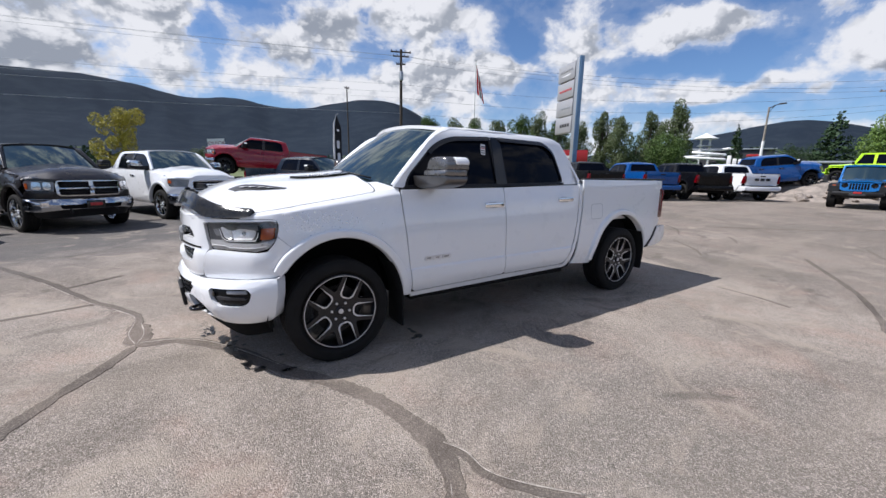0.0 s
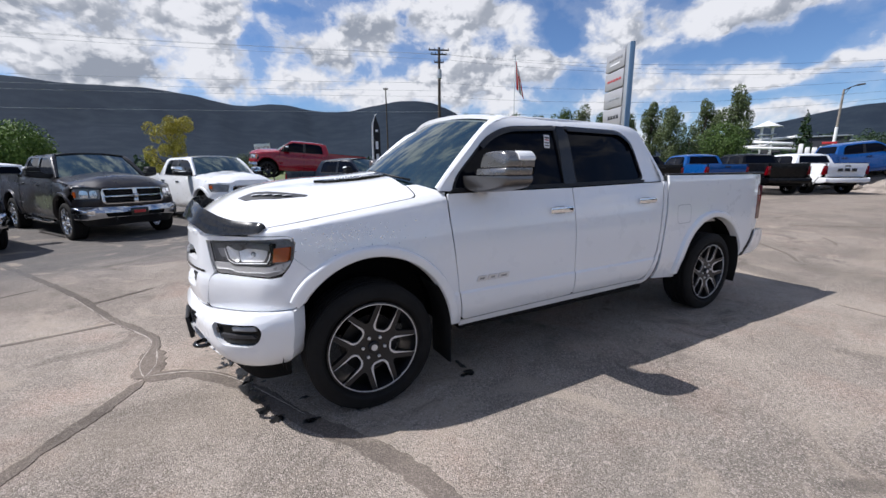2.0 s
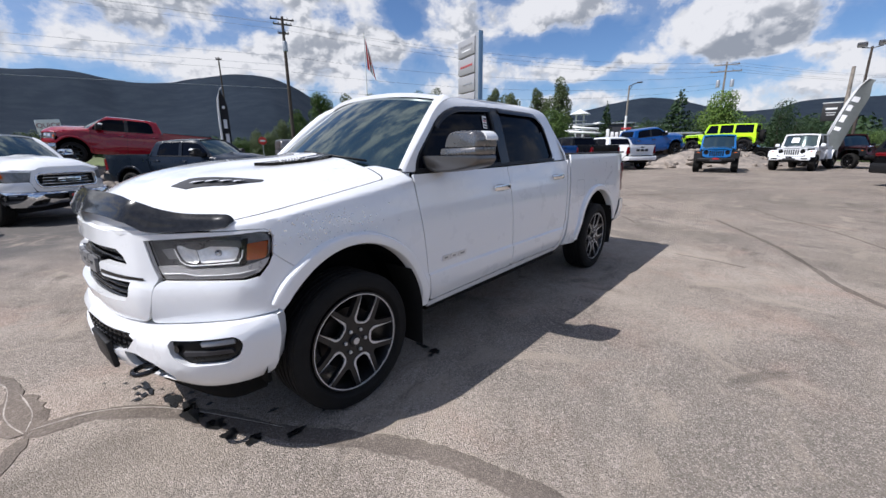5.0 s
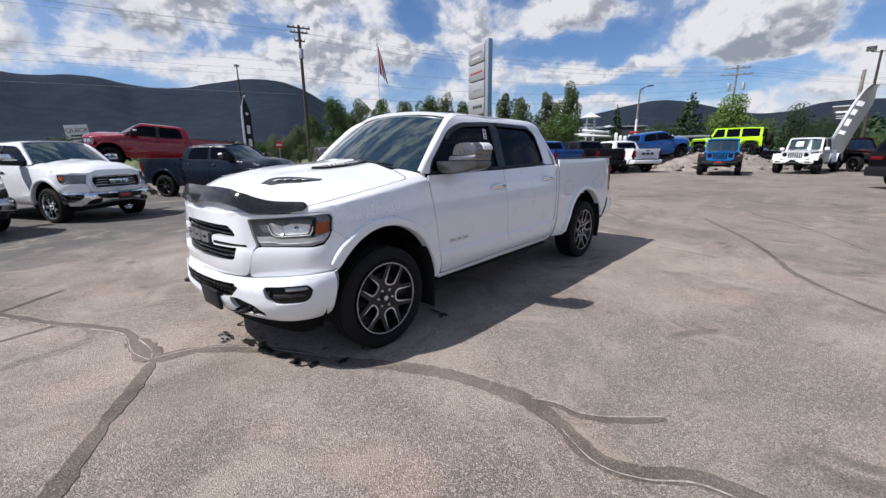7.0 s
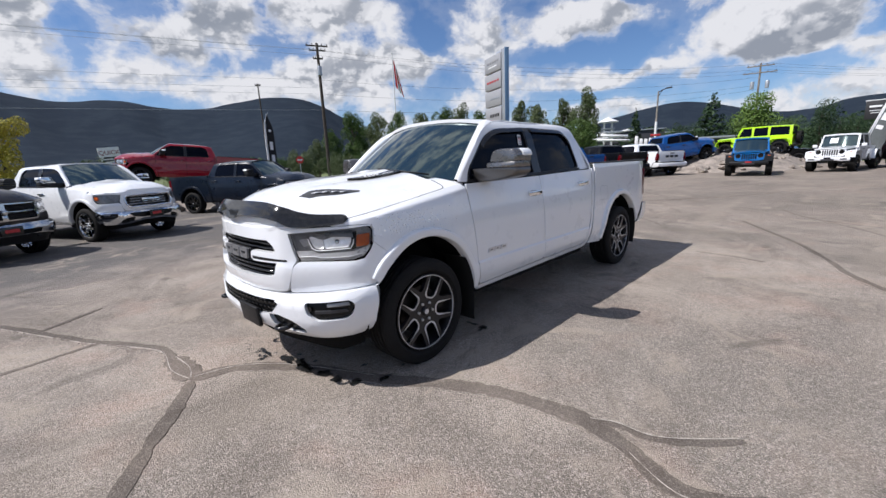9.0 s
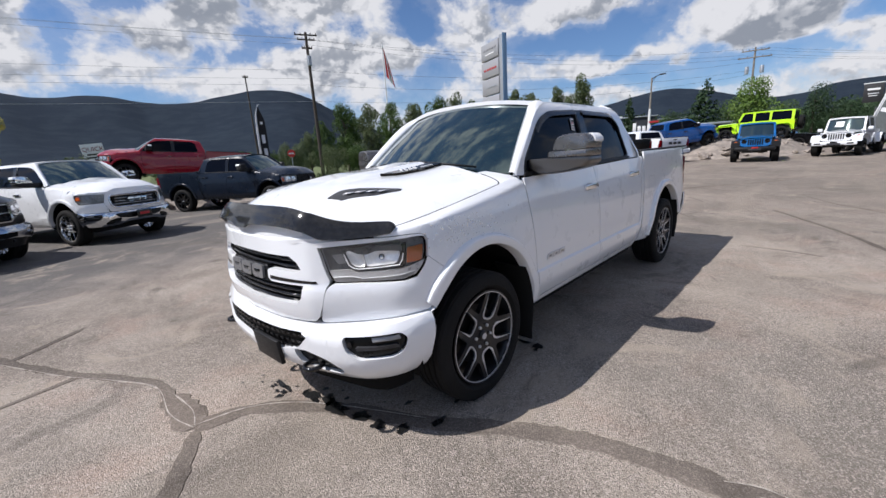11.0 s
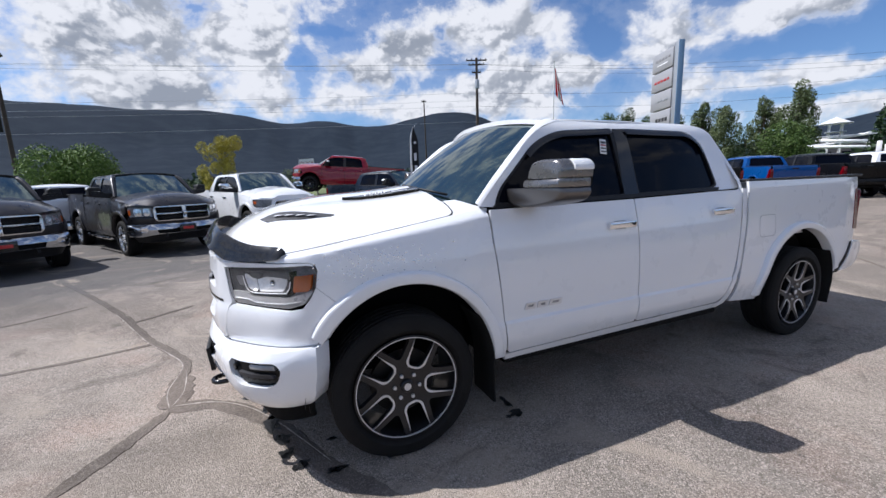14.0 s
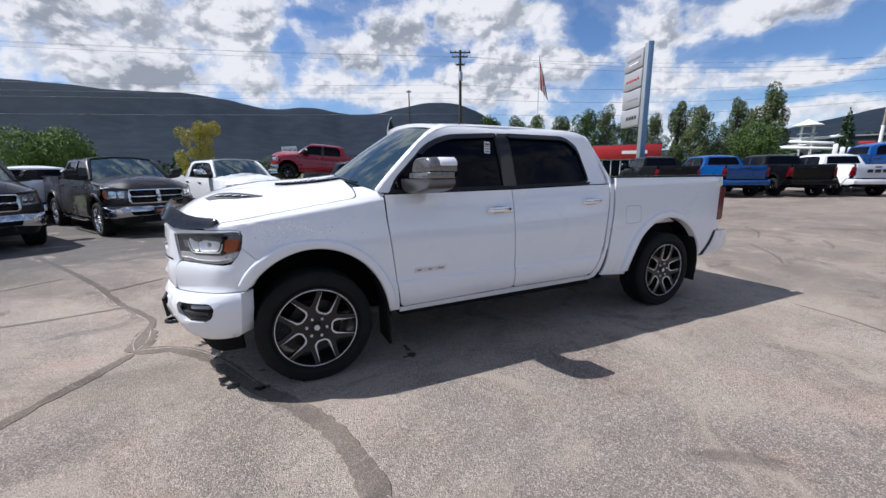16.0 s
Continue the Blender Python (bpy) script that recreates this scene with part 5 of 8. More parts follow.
def build_wheel(car, name, pos, spin=0.0, r=0.405, w=0.275, style="spoke"):
    """A wheel with its outer face at negative y; turned for the other side by the caller."""
    m = pose(*pos, 0, spin, 0) if pos[1] < 0 else pose(*pos, 0, spin, 180)
    tyre = part(name, tyre_mesh(r, w), TYRE, car, "black road tyre")
    tyre.matrix_basis = m
    rr = r * 0.712
    dark = {"spoke": DARK_WHEEL, "black": GLOSS_BLACK, "chrome": CHROME}[style]
    rail = {"spoke": SATIN_SILVER, "black": GLOSS_BLACK, "chrome": CHROME}[style]
    rim = lathe([(rr, -w * 0.43), (rr + 0.006, -w * 0.47), (rr - 0.003, -w * 0.478), (rr - 0.008, -w * 0.45), (rr - 0.022, -w * 0.30), (rr - 0.030, 0.0), (rr - 0.012, w * 0.4), (rr, w * 0.42)], 64)
    rim_ob = part("rim", rim, dark, tyre)

    def dish(x, z, o=0.0):
        d = math.hypot(x, z)
        return (x, -w * 0.455 + 0.026 * (1 - smooth(0.05, 0.26, d)) - o, z)

    k = rr / 0.272
    n_u = 5
    us = [[(x * k, z * k) for x, z in u_shape(i)] for i in range(n_u)]
    vs = [[(x * k, z * k) for x, z in v_shape(i)] for i in range(n_u)]
    outer = polar_poly([((rr - 0.004), 360 * i / 72) for i in range(72)])
    bm = flat_panel(outer, us + vs, 0.06)
    bend(bm, dish, (0, 1, 0), 0.035)
    part("wheel_face", facing(bm, (0, -1, 0)), dark, rim_ob)
    ring = polar_poly([((rr - 0.001), 360 * i / 72) for i in range(72)])
    ring_in = polar_poly([((rr - 0.009), 360 * i / 72) for i in range(72)])
    bm = flat_panel(ring, (ring_in,), 0)
    bend(bm, lambda x, z: dish(x, z, 0.005), (0, 1, 0), 0.01)
    part("rim_edge", facing(bm, (0, -1, 0)), rail, rim_ob, "machined silver edge" if style == "spoke" else "")
    for i in range(n_u):
        a = [(x * k, z * k) for x, z in u_shape(i, 0.0105)]
        b = us[i]
        rmax = rr - 0.009
        # an open U: out along the outer line, back along the inner
        a_line = u_line(a, rmax)
        b_line = u_line(b, rmax)
        bm = flat_panel(a_line + b_line[::-1], (), 0)
        bend(bm, lambda x, z: dish(x, z, 0.004), (0, 1, 0), 0.012)
        part("spoke_edge", facing(bm, (0, -1, 0)), rail, rim_ob)
    cap = part("hub_cap", lathe([(0.0, -w * 0.435 + 0.002), (0.030, -w * 0.435 + 0.003), (0.036, -w * 0.435 + 0.010), (0.036, -w * 0.30)], 28), dark if style != "chrome" else CHROME, rim_ob)
    part("cap_mark", lathe([(0.0, -w * 0.435), (0.020, -w * 0.435 + 0.0005), (0.020, -w * 0.36)], 20), SATIN_SILVER, cap)
    for i in range(6):
        a = radians(60 * i + 18)
        nut = part("lug_nut", lathe([(0.0, -w * 0.435 + 0.002), (0.010, -w * 0.435 + 0.004), (0.011, -w * 0.38)], 6), SATIN_SILVER if style != "black" else DARK_STEEL, rim_ob)
        nut.location = (0.070 * math.cos(a), 0, 0.070 * math.sin(a))
    part("brake_disc", lathe([(0.06, -0.03), (0.185, -0.03), (0.185, 0.0), (0.06, 0.0)], 40, closed=True), BRAKE_STEEL, tyre)
    part("hub", lathe([(0.0, -0.05), (0.085, -0.05), (0.10, 0.10), (0.0, 0.10)], 24), LINER, tyre)
    return tyre


def u_line(pts, rmax):
    """The part of a closed U outline that lies inside rmax, from one end to the other."""
    n = len(pts)
    start = next(j for j in range(n) if math.hypot(*pts[j]) >= rmax - 1e-9 and math.hypot(*pts[(j + 1) % n]) < rmax)
    out = []
    for j in range(1, n + 1):
        p = pts[(start + j) % n]
        if math.hypot(*p) >= rmax:
            break
        out.append(p)
    return out


# edges of the hood deflector by distance from the middle: a notch in the middle, raised over the grille, low wings
DEFLECTOR_LOW = ((0.0, 1.176), (0.07, 1.178), (0.13, 1.201), (0.37, 1.203), (0.50, 1.192), (0.56, 1.176), (0.62, 1.138), (0.70, 1.133), (0.80, 1.138), (0.87, 1.148))
DEFLECTOR_TOP = ((0.0, 1.298), (0.40, 1.292), (0.55, 1.264), (0.61, 1.238), (0.66, 1.220), (0.72, 1.208), (0.81, 1.203), (0.845, 1.201), (0.858, 1.194), (0.866, 1.180), (0.87, 1.160))
DEFLECTOR_BACK = ((0.0, -0.010), (0.50, -0.012), (0.62, -0.018), (0.87, -0.018))


# ---- mirrors, handles, flaps ----
def build_mirror(car, s, mat_cap, mat_low):
    """A tall towing mirror: cap above, dark foot sweeping out below."""
    def shell(outline, prof, lean, c=None):
        bm = bmesh.new()
        c = c or Vector((sum(p[0] for p in outline) / len(outline), sum(p[1] for p in outline) / len(outline)))
        prev = None
        for x, sc in prof:
            row = [bm.verts.new((x + lean * (p[0] - 1.0), s * (c.x + (p[0] - c.x) * sc), c.y + (p[1] - c.y) * sc)) for p in outline]
            if prev:
                for a in range(len(row)):
                    b = (a + 1) % len(row)
                    bm.faces.new((prev[a], prev[b], row[b], row[a]))
            else:
                bm.faces.new(row)
            prev = row
        bm.faces.new(prev[::-1])
        bmesh.ops.recalc_face_normals(bm, faces=bm.faces[:])
        return bm

    face = [(0.722, 0.86), (0.730, 0.935), (0.745, 0.976), (0.775, 0.997), (0.85, 1.0), (0.915, 0.99)]
    foot = rounded([(0.835, 1.362, 0.02), (0.835, 1.430, 0.012), (1.262, 1.437, 0.008), (1.270, 1.405, 0.03), (1.235, 1.366, 0.05), (1.12, 1.338, 0.05), (0.99, 1.322, 0.04), (0.89, 1.332, 0.03)], 0.03, 4)
    ob = part("mirror_foot", shell(foot, face, 0.16, Vector((1.10, 1.437))), mat_low, car)
    band = rounded([(0.985, 1.438, 0.008), (0.990, 1.478, 0.015), (1.268, 1.486, 0.012), (1.266, 1.438, 0.008)], 0.01, 3)
    part("mirror_band", shell(band, [(x - 0.006, k) for x, k in face], 0.16, Vector((1.12, 1.455))), mat_cap, ob)
    cap = rounded([(1.018, 1.484, 0.012), (1.030, 1.535, 0.035), (1.052, 1.573, 0.035), (1.10, 1.586, 0.03), (1.235, 1.583, 0.05), (1.268, 1.545, 0.04), (1.266, 1.486, 0.012)], 0.03, 6)
    part("mirror_cap", shell(cap, face + [(0.93, 0.95)], 0.16, Vector((1.12, 1.486))), mat_cap, ob)
    corner = rounded([(1.218, 1.525, 0.006), (1.216, 1.586, 0.02), (1.250, 1.580, 0.03), (1.274, 1.548, 0.02), (1.274, 1.525, 0.006)], 0.01, 3)
    part("turn_lamp", shell(corner, [(0.80, 0.9), (0.815, 1.0), (0.92, 1.0), (0.925, 0.9)], 0.16), GUIDE, ob, "pale turn lamp on the mirror corner")
    bm = flat_panel(rounded([(1.015, 1.44), (1.015, 1.56), (1.05, 1.575), (1.235, 1.57), (1.255, 1.54), (1.255, 1.44)], 0.02), (), 0)
    bend(bm, lambda y, z: (0.934 + 0.16 * (y - 1.0), s * y, z))
    part("mirror_glass", facing(bm, (1, 0, 0)), CHROME, ob)
    return ob


def build_handle(door, x, z, s, mat):
    """A flat bar on two feet over a grey patch drawn as a shaded cup."""
    y = half(x, z)
    bm = bmesh.new()
    add_box(bm, (x, s * (y + 0.030), z), (0.238, 0.022, 0.044), 0.009)
    for dx, w in ((-0.092, 0.036), (0.082, 0.052)):
        add_box(bm, (x + dx, s * (y + 0.012), z), (w, 0.034, 0.040), 0.008)
    for v in bm.verts:
        v.co.y -= s * 0.012 * (abs(v.co.x - x) / 0.112) ** 2
    bmesh.ops.recalc_face_normals(bm, faces=bm.faces[:])
    h = part("handle", bm, mat, door)
    # flat grey sheet on the door stands in for the cup's shade
    cup = flat_panel(rounded([(x - 0.07, z - 0.030), (x + 0.055, z - 0.030), (x + 0.055, z + 0.026), (x - 0.07, z + 0.026)], 0.025), (), 0)
    bend(cup, lambda a, b: (a, s * (half(a, b) + 0.0015), b))
    part("recess_shade", facing(cup, (0, s, 0)), BEZEL, door)
    if s < 0 and x < 2:
        lock = lathe([(0.0, -0.002), (0.008, -0.0015), (0.009, 0.004)], 12)
        part("keyhole", lock, GLOSS_BLACK, h).location = (x + 0.092, -(y + 0.034), z)
    return h


def build_flap(car, cx, s, top, low, w=0.25):
    """A rubber flap that follows the rear of the arch and hangs straight below it."""
    bm = bmesh.new()
    prev = None
    rx, rz = ARCHES[cx]
    for k in range(15):
        z = top + (low - top) * k / 14
        x = cx + rx * (math.sqrt(max(0.0, 1 - ((z - ARCH_Z) / rz) ** 2)) if z > ARCH_Z else 1.0) - 0.004 + 0.05 * max(0.0, ARCH_Z - z)
        y1 = 0.995 - 0.02 * smooth(0.45, 0.2, z)
        row = [bm.verts.new((x + dx, s * y, z)) for y, dx in ((y1, 0.0), (y1 - 0.012, -0.008), (y1 - w, -0.008), (y1 - w, 0.012), (y1 - 0.012, 0.012))]
        if prev:
            for a in range(5):
                b = (a + 1) % 5
                bm.faces.new((prev[a], prev[b], row[b], row[a]))
        else:
            bm.faces.new(row)
        prev = row
    bm.faces.new(prev[::-1])
    bmesh.ops.recalc_face_normals(bm, faces=bm.faces[:])
    return part("mud_flap", bm, FLAP, car, "black rubber mud flap")


# ---- the white pickup in the middle ----
def hood_patch(poly, mat, parent, name, lift=0.004, step=0.04, depth=0.01, label=""):
    bm = flat_panel(poly, (), step)
    bend(bm, lambda x, y: (x, y, hood_z(x, y) + lift), (0, 0, -1), depth)
    return part(name, facing(bm, (0, 0, 1)), mat, parent, label)


def densify(pts, step):
    out = [pts[0]]
    for p in pts[1:]:
        a = Vector(out[-1])
        d = Vector(p) - a
        k = max(1, int(d.length / step))
        out += [tuple(a + d * (i + 1) / k) for i in range(k)]
    return out


def build_hero():
    car = thing("pickup_truck", "white crew-cab pickup with black hood deflector and dark machined wheels", "pickup truck")
    df, dr = build_shell(car, WHITE_PAINT, True, "new", TRIM_BLACK)
    build_nose_new(car, WHITE_PAINT, True, False)
    for s, d0, d1 in ((-1, df[0], dr[0]), (1, df[1], dr[1])):
        build_handle(d0, 1.535, 1.166, s, HANDLE)
        build_handle(d1, 2.575, 1.192, s, HANDLE)
        build_mirror(car, s, CHROME_DUSTY, FOOT_GREY)
        build_flap(car, FRONT_ARCH, s, 0.74, 0.17)
        build_flap(car, REAR_ARCH, s, 0.74, 0.22)
    for x in (0.0, 3.672):
        for s in (-1, 1):
            build_wheel(car, "wheel", (x, s * 0.845, 0.398), 8 if x else 23)
    # hood extras
    bm = bmesh.new()
    prev = None
    for i in range(-36, 37):
        y = 0.868 * math.sin(math.pi / 2 * i / 36)
        e = abs(y)
        n = Vector((-1.0, 1.1 * y, 0)).normalized()
        back = spline(e, DEFLECTOR_BACK)
        low = Vector((hood_lead(y) + back, y, spline(e, DEFLECTOR_LOW)))
        top = Vector((hood_lead(y) + back + 0.036 + 0.016 * (1 - smooth(0.80, 0.868, e)), y, max(spline(e, DEFLECTOR_TOP), low.z + 0.012)))
        row = []
        for skin, steps in ((0.0, range(9)), (-0.006, range(8, -1, -1))):
            for k in steps:
                t = k / 8
                # the plate swells a little, and its gloss wavers
                swell = 0.011 * 4 * t * (1 - t) + 0.010 * smooth(0.22, 0.0, t) + 0.0006 * math.sin(17 * y + 3 * t) * math.sin(3.1 * t)
                row.append(bm.verts.new(low.lerp(top, t) + n * (swell + skin)))
        if prev:
            for a in range(len(row)):
                b = (a + 1) % len(row)
                bm.faces.new((prev[a], prev[b], row[b], row[a]))
        else:
            bm.faces.new(row)
        prev = row
    bm.faces.new(prev[::-1])
    bmesh.ops.recalc_face_normals(bm, faces=bm.faces[:])
    part("bug_deflector", bm, DEFLECTOR_GLOSS, car, "dark smoked plastic bug deflector on the hood edge", sharp=30)
    for s in (-1, 1):
        vent = [(-0.648, s * 0.428), (-0.560, s * 0.425), (-0.440, s * 0.495), (-0.262, s * 0.606), (-0.285, s * 0.622), (-0.450, s * 0.592), (-0.612, s * 0.516)]
        v = hood_patch(rounded(vent, 0.008), VENT_GREY, car, "hood_vent", 0.003, label="dark slatted hood vent")
        for k in range(4):
            t = 0.16 + 0.21 * k
            x, y = -0.590 + 0.255 * t, s * (0.475 + 0.125 * t)
            slat = bmesh.new()
            low = [slat.verts.new(p) for p in ((-0.045, 0.0, 0.0), (0.0, -0.024, 0.0), (0.045, 0.0, 0.0), (0.0, 0.024, 0.0))]
            tip = slat.verts.new((-0.005, s * 0.012, 0.006))
            for a in range(4):
                slat.faces.new((low[a], low[(a + 1) % 4], tip))
            slat.faces.new(low[::-1])
            bmesh.ops.recalc_face_normals(slat, faces=slat.faces[:])
            ob = part("vent_slat", slat, SATIN_SILVER, v, smooth=False)
            ob.matrix_basis = pose(x, y, hood_z(x, y) + 0.004, 0, -8, s * 42)
        side = [(-0.17, s * 0.29), (-0.09, s * 0.375), (0.10, s * 0.385), (0.33, s * 0.375), (0.34, s * 0.25), (0.10, s * 0.265)]
        sc = hood_patch(rounded(side, 0.015), GLOSS_BLACK, car, "hood_scoop_trim", 0.018, depth=0.03, label="black scoop trim with small silver bars")
        if s > 0:
            continue
        # raised numerals, then a small plate with unreadable print
        y = s * 0.352
        curve = bpy.data.curves.new("model_number", "FONT")
        curve.body, curve.size, curve.extrude, curve.shear, curve.space_character = "1500", 0.058, 0.003, 0.2, 1.35
        curve.align_x, curve.align_y = "CENTER", "CENTER"
        tmp = bpy.data.objects.new("model_number", curve)
        bm = bmesh.new()
        bm.from_mesh(tmp.to_mesh())
        tmp.to_mesh_clear()
        bpy.data.objects.remove(tmp)
        bpy.data.curves.remove(curve)
        b = part("model_number", bm, SIGN_WHITE, sc, "pale raised model number", smooth=False)
        b.matrix_basis = Matrix.Translation((0.025, y, hood_z(0.025, y) + 0.024)) @ pose(0, 0, 0, 16, -6, 0)
        b = part("badge_bar", box((0, 0, 0), (0.11, 0.018, 0.006), 0.002), SATIN_SILVER, sc)
        b.matrix_basis = pose(0.20, y, hood_z(0.20, y) + 0.022, 16, -6, 0)
    for s in (-1, 1):
        # the name on the front doors as three plain slanted shapes
        for x0, w in ((0.742, 0.080), (0.832, 0.076), (0.920, 0.092)):
            z0, z1 = 0.716, 0.754
            outer = [(x0, z0), (x0 + w, z0), (x0 + w + 0.012, z1), (x0 + 0.012, z1)]
            inner = [(x0 + 0.022, z0 + 0.012), (x0 + w - 0.018, z0 + 0.012), (x0 + w - 0.012, z1 - 0.012), (x0 + 0.028, z1 - 0.012)]
            rim = flat_panel(rounded(outer, 0.006), [rounded(inner, 0.003)], 0)
            bend(rim, lambda x, z: (x, s * (half(x, z) + 0.007), z), (0, -s, 0), 0.009)
            b = part("door_badge", facing(rim, (0, s, 0)), SATIN_SILVER, df[0] if s < 0 else df[1], "small chrome badge shapes")
            core = flat_panel(rounded(inner, 0.003), (), 0)
            bend(core, lambda x, z: (x, s * (half(x, z) + 0.0025), z))
            part("badge_core", facing(core, (0, s, 0)), BEZEL, b)
        # rain guards over the windows
        for poly in (GLASS_F, GLASS_R):
            run = [p for p in poly if p[1] > (1.50 if poly is GLASS_F else 1.62) and p[0] < (1.61 if poly is GLASS_F else 2.52)]
            run.sort(key=lambda p: p[0])
            run = densify(run, 0.04)
            bm = bmesh.new()
            prev = None
            for i, (x, z) in enumerate(run):
                a, b = run[max(i - 1, 0)], run[min(i + 1, len(run) - 1)]
                t = Vector((b[0] - a[0], b[1] - a[1])).normalized()
                n = Vector((t.y, -t.x))
                row = []
                for d, o in ((-0.006, 0.004), (0.010, 0.014), (0.034, 0.016), (0.036, 0.010)):
                    px, pz = x + n.x * d, z + n.y * d
                    row.append(bm.verts.new((px, s * (green(px, pz) + o), pz)))
                if prev:
                    for k in range(3):
                        bm.faces.new((prev[k], prev[k + 1], row[k + 1], row[k]))
                prev = row
            part("rain_guard", facing(bm, (0, s, 0)), SMOKED, car, "smoked plastic window deflector")
    # rain beads left on the front fender
    rnd = random.Random(12)
    bm = bmesh.new()
    for _ in range(150):
        x, z = rnd.gauss(-0.12, 0.17), min(1.17, rnd.gauss(1.10, 0.045))
        if not -0.46 < x < 0.42 or z < 0.96:
            continue
        r = rnd.uniform(0.0022, 0.0052)
        p = nose(-2 - x, z)
        bmesh.ops.create_icosphere(bm, subdivisions=1, radius=r, matrix=Matrix.Translation(p) @ Matrix.Diagonal((1.0, 0.5, 1.15, 1)))
    tagged(part("rain_film", bm, BEAD, car), "small rain beads scattered over the white paint", kind="stuff")
    # price tag in the front window, fuel flap, wipers, antenna mark
    tag = part("window_sticker", box((0, 0, 0), (0.055, 0.003, 0.10), 0.001), SIGN_WHITE, car, "small white paper tag behind the glass")
    tag.matrix_basis = pose(1.50, -green(1.5, 1.68) + 0.004, 1.68, -14, 6, 0)
    for k, h in enumerate((0.028, 0.010, -0.012, -0.034)):
        bar_ob = part("printed_bar", box((0, 0, 0), (0.042, 0.002, 0.009 if k else 0.014), 0.0), SIGN_RED if k == 1 else INK, tag)
        bar_ob.location = (0, -0.0024, h)
    ring = rounded([(3.02, 1.13), (3.24, 1.13), (3.24, 0.95), (3.02, 0.95)], 0.045)
    ring_in = rounded([(3.025, 1.125), (3.235, 1.125), (3.235, 0.955), (3.025, 0.955)], 0.042)
    bm = flat_panel(ring, (ring_in,), 0.06)
    bend(bm, lambda x, z: (x, -half(x, z) - 0.0012, z))
    part("fuel_door_gap", facing(bm, (0, -1, 0)), STEEL, car)
    for y0, y1 in ((-0.62, -0.05), (0.10, 0.70)):
        bm = bmesh.new()
        add_tube(bm, [windscreen(y / 0.845, 0.035 + 0.03 * k) + Vector((-0.018, 0, 0.018)) for k, y in enumerate((y0, (y0 + y1) / 2, y1))], 0.008, 6)
        part("wiper", bm, TRIM_BLACK, car)
    # cabin behind the glass
    for y in (-0.40, 0.40):
        seat = bmesh.new()
        add_box(seat, (1.50, y, 1.15), (0.16, 0.50, 0.62), 0.06)
        add_box(seat, (1.52, y, 1.56), (0.10, 0.26, 0.20), 0.04)
        part("seat", seat, INTERIOR, car)
    part("dashboard", box((0.80, 0, 1.26), (0.40, 1.5, 0.16), 0.05), INTERIOR, car)
    # running gear under the sill
    part("front_axle", tube([(0.0, -0.75, 0.38), (0.0, 0.75, 0.38)], 0.05, 10), LINER, car)
    part("rear_axle", tube([(3.672, -0.75, 0.38), (3.672, 0.75, 0.38)], 0.06, 10), LINER, car)
    for s in (-1, 1):
        part("frame_rail", box((1.9, s * 0.45, 0.46), (5.0, 0.09, 0.14), 0.02), LINER, car)
        part("running_board", box((1.64, s * 0.855, 0.388), (2.00, 0.120, 0.050), 0.02), LINER, car, "black running board under the doors")
    # two unseen blocks, added to cut the daylight under the truck
    part("gearbox_shade_block", box((1.25, 0, 0.40), (1.5, 0.42, 0.26), 0.06), LINER, car)
    part("tank_shade_block", box((2.55, -0.42, 0.42), (1.2, 0.44, 0.28), 0.06), LINER, car)
    part("exhaust", tube([(2.2, 0.35, 0.36), (3.2, 0.4, 0.36), (4.5, 0.62, 0.42)], 0.05, 10), BRAKE_STEEL, car)
    return car


HANDLE = plain("bright_handle", (0.84, 0.84, 0.85), 0.12, 0.95, vary=0.03)
VENT_GREY = plain("grey_vent_plastic", (0.045, 0.045, 0.047), 0.45, vary=0.2, bump=0.2, bump_scale=300)
DEFLECTOR_GLOSS = plain("deflector_plastic", (0.020, 0.020, 0.021), 0.13, vary=0.4, scale=6, spec=0.32, coat=0.15, coat_rough=0.05)
SMOKED = plain("smoked_plastic", (0.007, 0.007, 0.008), 0.22, vary=0.2, coat=0.35, coat_rough=0.08, spec=0.35)
CHROME_DUSTY = plain("dusty_chrome", (0.215, 0.207, 0.203), 0.28, 0.85, vary=0.02, scale=3)
FOOT_GREY = plain("dull_grey_plastic", (0.155, 0.148, 0.145), 0.32, 0.85, vary=0.02, scale=3)
build_hero()

# ---- parked pickups ----
WHEEL_CACHE = {}


def fit_wheel(car, pos, style, r=0.405, spin=0.0):
    """A wheel from the first one built of its style and size, set on another car."""
    key = (style, r)
    if key not in WHEEL_CACHE:
        WHEEL_CACHE[key] = build_wheel(car, "wheel", pos, spin, r, 0.275, style)
        return WHEEL_CACHE[key]
    m = pose(*pos, 0, spin, 0) if pos[1] < 0 else pose(*pos, 0, spin, 180)
    w = copy_thing(WHEEL_CACHE[key], m)
    w.parent = car
    return w


